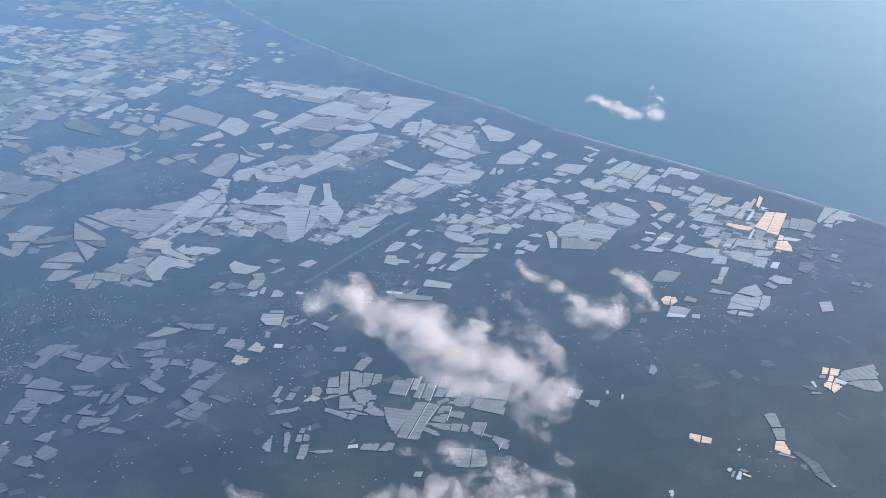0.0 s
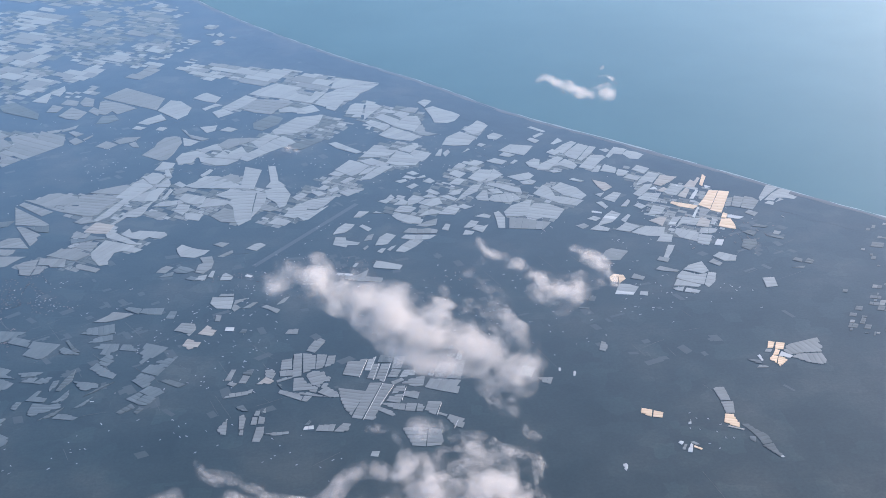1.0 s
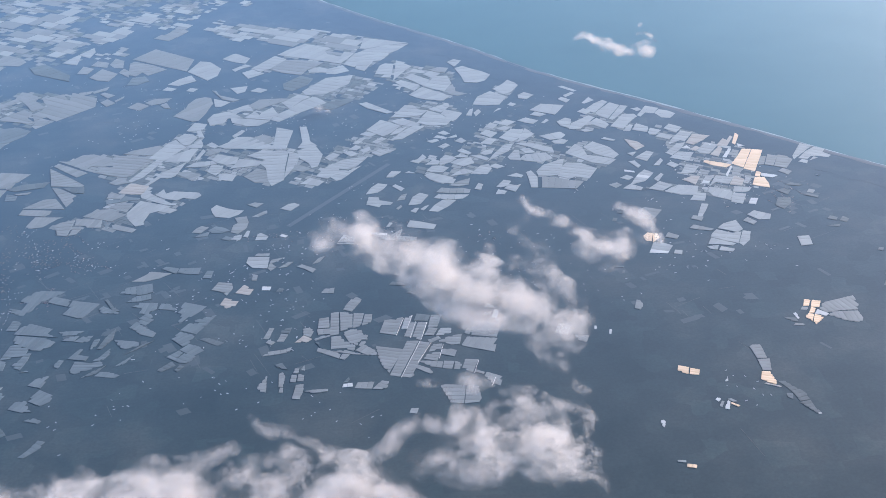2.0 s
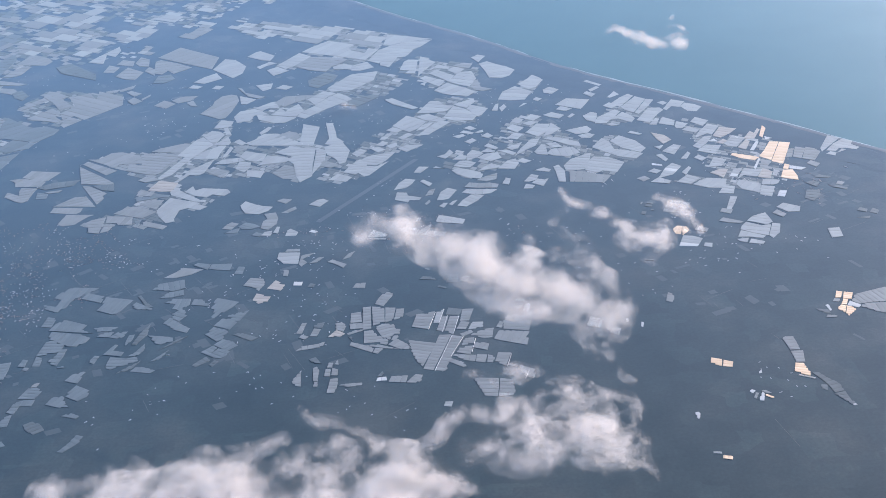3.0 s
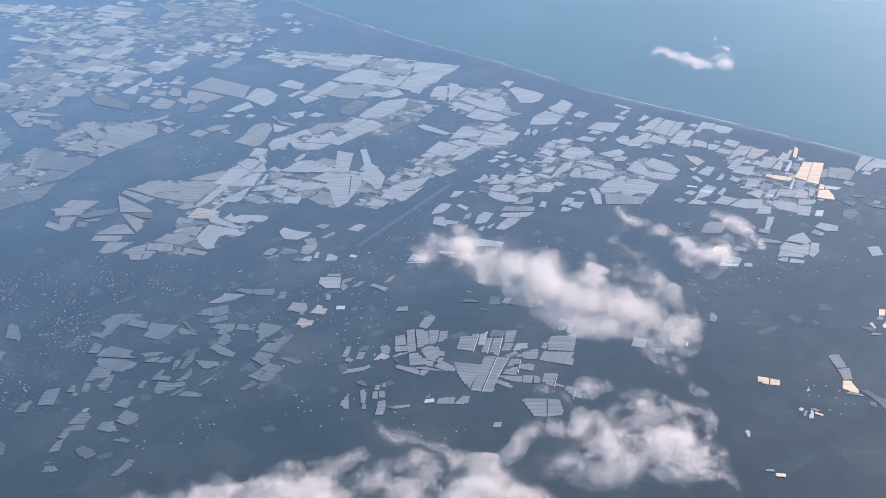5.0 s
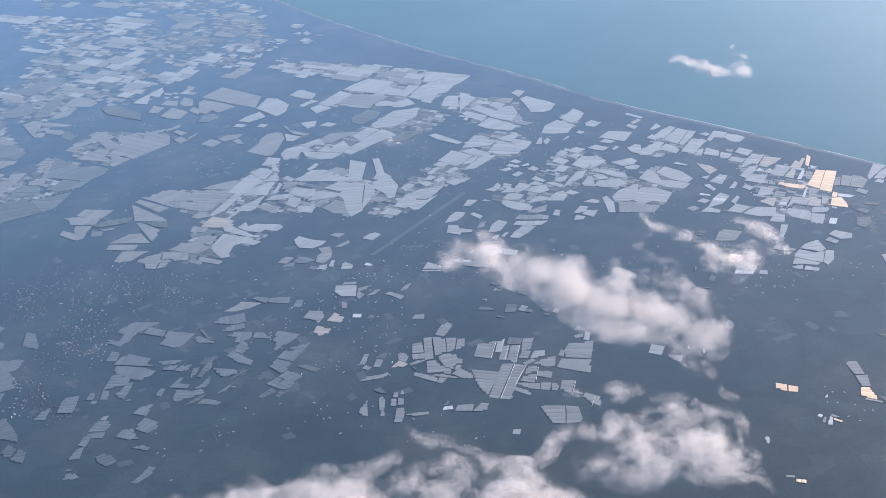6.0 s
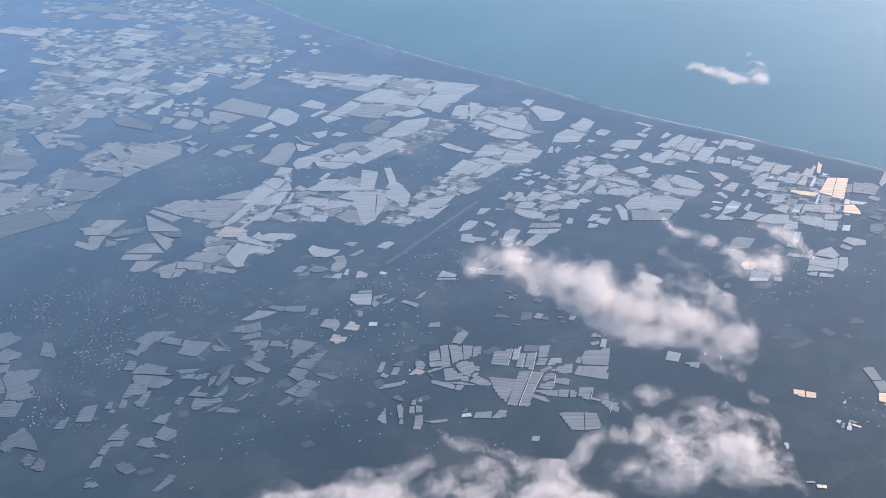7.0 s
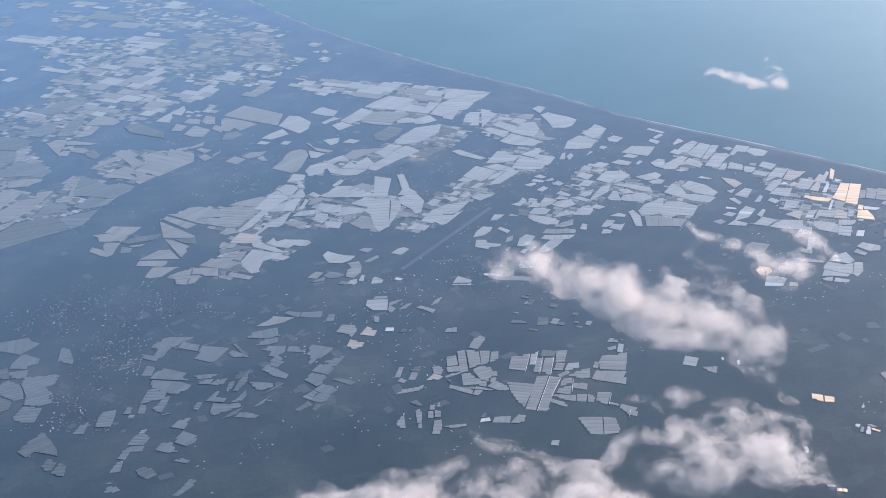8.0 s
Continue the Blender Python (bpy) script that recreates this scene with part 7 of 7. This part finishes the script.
def vapour():
    mat = bpy.data.materials.new("cloud_vapour")
    mat.use_nodes = True
    nodes, links = mat.node_tree.nodes, mat.node_tree.links
    nodes.remove(nodes["Principled BSDF"])
    matte = node(nodes, "ShaderNodeBsdfDiffuse", Color=(0.86, 0.82, 0.78, 1))
    glow = node(nodes, "ShaderNodeBsdfTranslucent", Color=(0.86, 0.82, 0.78, 1))
    clear = nodes.new("ShaderNodeBsdfTransparent")
    body = node(nodes, "ShaderNodeMixShader", Fac=0.6)
    thin = nodes.new("ShaderNodeMixShader")
    how_dense = nodes.new("ShaderNodeAttribute")
    how_dense.attribute_name = "body"
    links.new(how_dense.outputs["Fac"], thin.inputs["Fac"])
    links.new(matte.outputs[0], body.inputs[1])
    links.new(glow.outputs[0], body.inputs[2])
    links.new(clear.outputs[0], thin.inputs[1])
    links.new(body.outputs[0], thin.inputs[2])
    links.new(thin.outputs[0], nodes["Material Output"].inputs["Surface"])
    return mat


VAPOUR = vapour()


def strand(weight, *spine):
    """A strand of cloud along a spine of (x, y, radius)."""
    return weight, np.array(spine, float)


def apart(points, a, b):
    """How far points lie from the line between two ends of a strand, and how far along it."""
    line = b[:2] - a[:2]
    near = np.clip(((points[:, :2] - a[:2]) @ line) / max(line @ line, 1e-6), 0, 1)
    gap = points[:, :2] - a[:2] - near[:, None] * line
    return np.sqrt(gap[:, 0] ** 2 + gap[:, 1] ** 2 + points[:, 2] ** 2), near


def cloud(label, height, strands, seed, thick, fleck=1.1, many=2.6, grain=0.05, flat=0.75, name="cloud"):
    """Countless small flecks of vapour round the strands, thinned out by curling noise. many: flecks in a cubic metre before the thinning."""
    rng, fuzz, curl = np.random.RandomState(seed), Fuzz(seed), Fuzz(seed + 50)
    pieces = [(w, s[i], s[i + 1]) for w, s in strands for i in range(len(s) - 1)]
    squash = np.array((1, 1, 1 / flat))
    trial = []
    for _, a, b in pieces:
        reach, long = 1.6 * max(a[2], b[2]), np.linalg.norm(b[:2] - a[:2])
        count = int(many * flat * (math.pi * reach ** 2 * long + 4.2 * reach ** 3))
        at = rng.uniform(-reach / max(long, 1), 1 + reach / max(long, 1), (count, 1))
        off = rng.uniform(-reach, reach, (count, 3)) * (1, 1, flat)
        way = np.append((b[:2] - a[:2]) / max(long, 1e-6), 0)
        off -= way * (off @ way)[:, None]
        trial.append(np.append(a[:2], 0) + at * np.append(b[:2] - a[:2], 0) + off)
    p = np.concatenate(trial)
    owners = np.zeros(len(p))
    for _, a, b in pieces:
        owners += apart(p * squash, a, b)[0] < 1.6 * max(a[2], b[2])
    p = p[rng.rand(len(p)) * owners < 1]
    drift = np.stack([curl.many(p * 0.032 + 40 * k, 3) - 0.5 for k in range(2)] + [np.zeros(len(p))], 1)
    bent, shape = (p + drift * 17) * squash, np.zeros(len(p))  # the envelope itself is bent and torn
    for w, a, b in pieces:
        d, near = apart(bent, a, b)
        x = (d / (a[2] + near * (b[2] - a[2]))) ** 2
        shape += (w * (0.84 * np.exp(-1.5 * x) + 0.16 * np.exp(-0.6 * x))) ** 2
    shape = np.minimum(shape, 1) ** 0.5
    some = shape > 0.05
    p, drift, shape = p[some], drift[some], shape[some]
    grained = np.clip((fuzz.many((p + drift * 9) * grain * (1, 1, 1.3), 5, 0.7) - 0.5) * 3.6, -0.65, 0.6)
    body = np.clip((1.05 * shape + 0.95 * grained - 0.1) / 1.1, 0, 1) ** 1.4
    stay = rng.rand(len(p)) < np.sqrt(body)
    p, body = p[stay] + (0, 0, height), thick * (0.08 + np.sqrt(body[stay]))
    n = len(p)
    a, b = rng.normal(size=(2, n, 3))
    a /= np.linalg.norm(a, axis=1, keepdims=True)
    b -= a * (a * b).sum(1, keepdims=True)
    b /= np.linalg.norm(b, axis=1, keepdims=True)
    size = fleck * (0.6 + 0.9 * rng.rand(n, 1))
    verts = np.stack([p + size * a, p + size * (-0.5 * a + 0.87 * b), p - size * (0.5 * a + 0.87 * b)], 1)
    me = bpy.data.meshes.new(name)
    me.vertices.add(3 * n)
    me.vertices.foreach_set("co", verts.ravel())
    me.loops.add(3 * n)
    me.loops.foreach_set("vertex_index", np.arange(3 * n))
    me.polygons.add(n)
    me.polygons.foreach_set("loop_start", np.arange(0, 3 * n, 3))
    me.attributes.new("body", "FLOAT", "FACE").data.foreach_set("value", body.astype(np.float32))
    me.materials.append(VAPOUR)
    me.update()
    return tagged(new(name, me), label, name.replace("_", " "), "", "stuff")


cloud("long white drifting cloud with a bright rounded end", 355, [
    strand(0.7, (-31, 910, 14.2), (-7, 873, 15.6), (20, 858, 16.3)),
    strand(0.9, (20, 858, 16.3), (46, 824, 19.7), (66, 788, 21.2), (86, 776, 18.8), (106, 764, 18.7), (123, 732, 16.9), (127, 705, 8.6)),
    strand(0.65, (-56, 905, 11.3), (-44, 920, 13.4), (-27, 932, 8.7)),
    strand(0.5, (-48, 879, 9.2), (-31, 860, 7.2)),
    strand(0.6, (10, 824, 8.7), (43, 773, 10.4), (54, 752, 8.2), (70, 742, 7.3), (97, 725, 8.8), (112, 712, 9.5), (115, 688, 4.6)),
    strand(0.55, (88, 859, 5.4), (91, 843, 7.2), (103, 826, 7.0)),
    strand(0.5, (117, 869, 5.5), (120, 841, 9.8), (122, 818, 10.5), (128, 796, 8.6)),
    strand(0.45, (130, 779, 12.7), (143, 760, 12.5), (145, 738, 7.3)),
    strand(0.4, (116, 688, 7.7), (125, 674, 6.1)),
    strand(0.35, (1, 845, 9.8), (19, 813, 7.8), (40, 791, 8.5)),
], 3, 0.0265)
cloud("thin curling wisp of cloud, half transparent", 365, [
    strand(0.75, (116, 933, 2.9), (123, 914, 3.8), (134, 901, 4.7), (143, 881, 5.1), (152, 862, 5.5), (163, 847, 6.3), (174, 833, 8.9), (186, 836, 8.1)),
    strand(0.5, (161, 828, 9.7), (176, 819, 12.3), (190, 842, 9.9)),
    strand(0.7, (199, 905, 4.3), (207, 892, 5.2), (215, 885, 6.1), (221, 867, 5.6), (225, 843, 3.2)),
    strand(0.3, (197, 855, 8.2), (211, 847, 7.3)),
    strand(0.3, (109, 873, 5.5), (118, 894, 4.7)),
], 4, 0.041, grain=0.075)
cloud("low rounded white cloud puffs with bright tops", 340, [
    strand(1, (-239, 578, 8.7), (-226, 587, 8.0), (-215, 592, 8.0), (-197, 593, 10.1), (-183, 583, 10.0)),
    strand(1, (-164, 577, 9.9), (-152, 586, 12.0), (-138, 587, 13.4), (-126, 588, 13.4), (-116, 575, 10.4)),
    strand(1, (-230, 564, 14.2), (-161, 557, 17.2), (-104, 562, 11.9), (-73, 559, 11.8)),
    strand(0.55, (-102, 581, 7.6), (-86, 593, 8.8), (-73, 606, 7.1), (-65, 613, 5.7), (-54, 597, 9.8), (-71, 582, 9.7)),
    strand(0.4, (-118, 611, 7.2), (-106, 619, 5.8), (-96, 627, 5.1)),
], 5, 0.033)
cloud("thick white cloud with torn wisps trailing off", 340, [
    strand(0.75, (-93, 658, 2.6), (-83, 646, 4.5), (-67, 635, 4.8), (-52, 625, 5.4), (-39, 612, 6.4), (-29, 602, 7.0)),
    strand(1, (-25, 600, 7.0), (-24, 583, 13.8), (-26, 559, 12.8)),
    strand(0.95, (-46, 556, 13.4), (-12, 581, 12.4), (2, 569, 8.1), (18, 558, 4.7)),
    strand(1, (-59, 549, 15.0), (-19, 543, 16.5)),
    strand(0.5, (-12, 600, 5.6), (-1, 614, 5.3), (3, 628, 5.1), (11, 634, 4.4)),
    strand(0.5, (11, 638, 5.1), (26, 639, 5.5), (40, 628, 5.4), (47, 615, 7.1), (55, 602, 7.0)),
    strand(0.62, (20, 588, 6.2), (37, 586, 9.0), (55, 584, 9.7), (72, 585, 9.7), (82, 578, 7.6)),
    strand(0.25, (61, 548, 4.0), (75, 546, 4.0)),
], 9, 0.037, grain=0.06)
cloud("broad ragged veil of torn white cloud", 340, [
    strand(0.5, (68, 631, 4.0), (86, 636, 7.3), (105, 640, 8.5), (120, 649, 5.2)),
    strand(0.58, (90, 589, 8.7), (104, 588, 10.5), (111, 605, 10.0), (115, 620, 8.0), (123, 609, 6.5), (135, 596, 3.5)),
    strand(0.42, (92, 572, 6.8), (110, 578, 8.6), (123, 573, 6.9), (129, 565, 3.4)),
    strand(0.36, (28, 687, 5.4), (40, 677, 8.4), (60, 680, 7.7), (74, 682, 4.6)),
    strand(0.4, (113, 653, 3.7), (129, 646, 5.2), (135, 636, 4.4)),
    strand(0.36, (129, 677, 3.8), (137, 666, 3.4)),
    strand(0.55, (28, 602, 9.8), (65, 613, 13.6), (101, 615, 16.2), (116, 592, 14.1)),
    strand(0.45, (40, 619, 10.7), (70, 625, 10.8), (100, 634, 11.0)),
    strand(0.32, (49, 643, 11.0), (88, 652, 13.0), (117, 623, 16.3)),
], 7, 0.043, grain=0.065)
cloud("small bright white cloud low over the sea", 400, [
    strand(1, (213, 1292, 3.3), (226, 1298, 4.0), (232, 1289, 4.0), (236, 1272, 5.3), (244, 1265, 5.9), (254, 1254, 6.5), (263, 1239, 6.5), (269, 1226, 4.5)),
    strand(0.8, (269, 1252, 2.3), (281, 1258, 2.6), (293, 1267, 2.3)),
    strand(0.75, (287, 1291, 1.7), (298, 1295, 2.0), (304, 1283, 2.0), (301, 1262, 2.0)),
    strand(0.75, (270, 1237, 6.5), (285, 1238, 8.4), (289, 1222, 5.8)),
    strand(0.5, (299, 1338, 2.8), (296, 1325, 2.8)),
], 6, 0.045, fleck=0.85, many=5, grain=0.12)
cloud("small white puff of smoke drifting low over fields", 9, [
    strand(1, (-160, 2217, 4), (-155, 2219, 5)),
    strand(0.5, (-169, 2208, 5), (-156, 2216, 8), (-143, 2201, 6)),
], 8, 0.05, fleck=0.7, many=4, grain=0.2, name="smoke_puff")
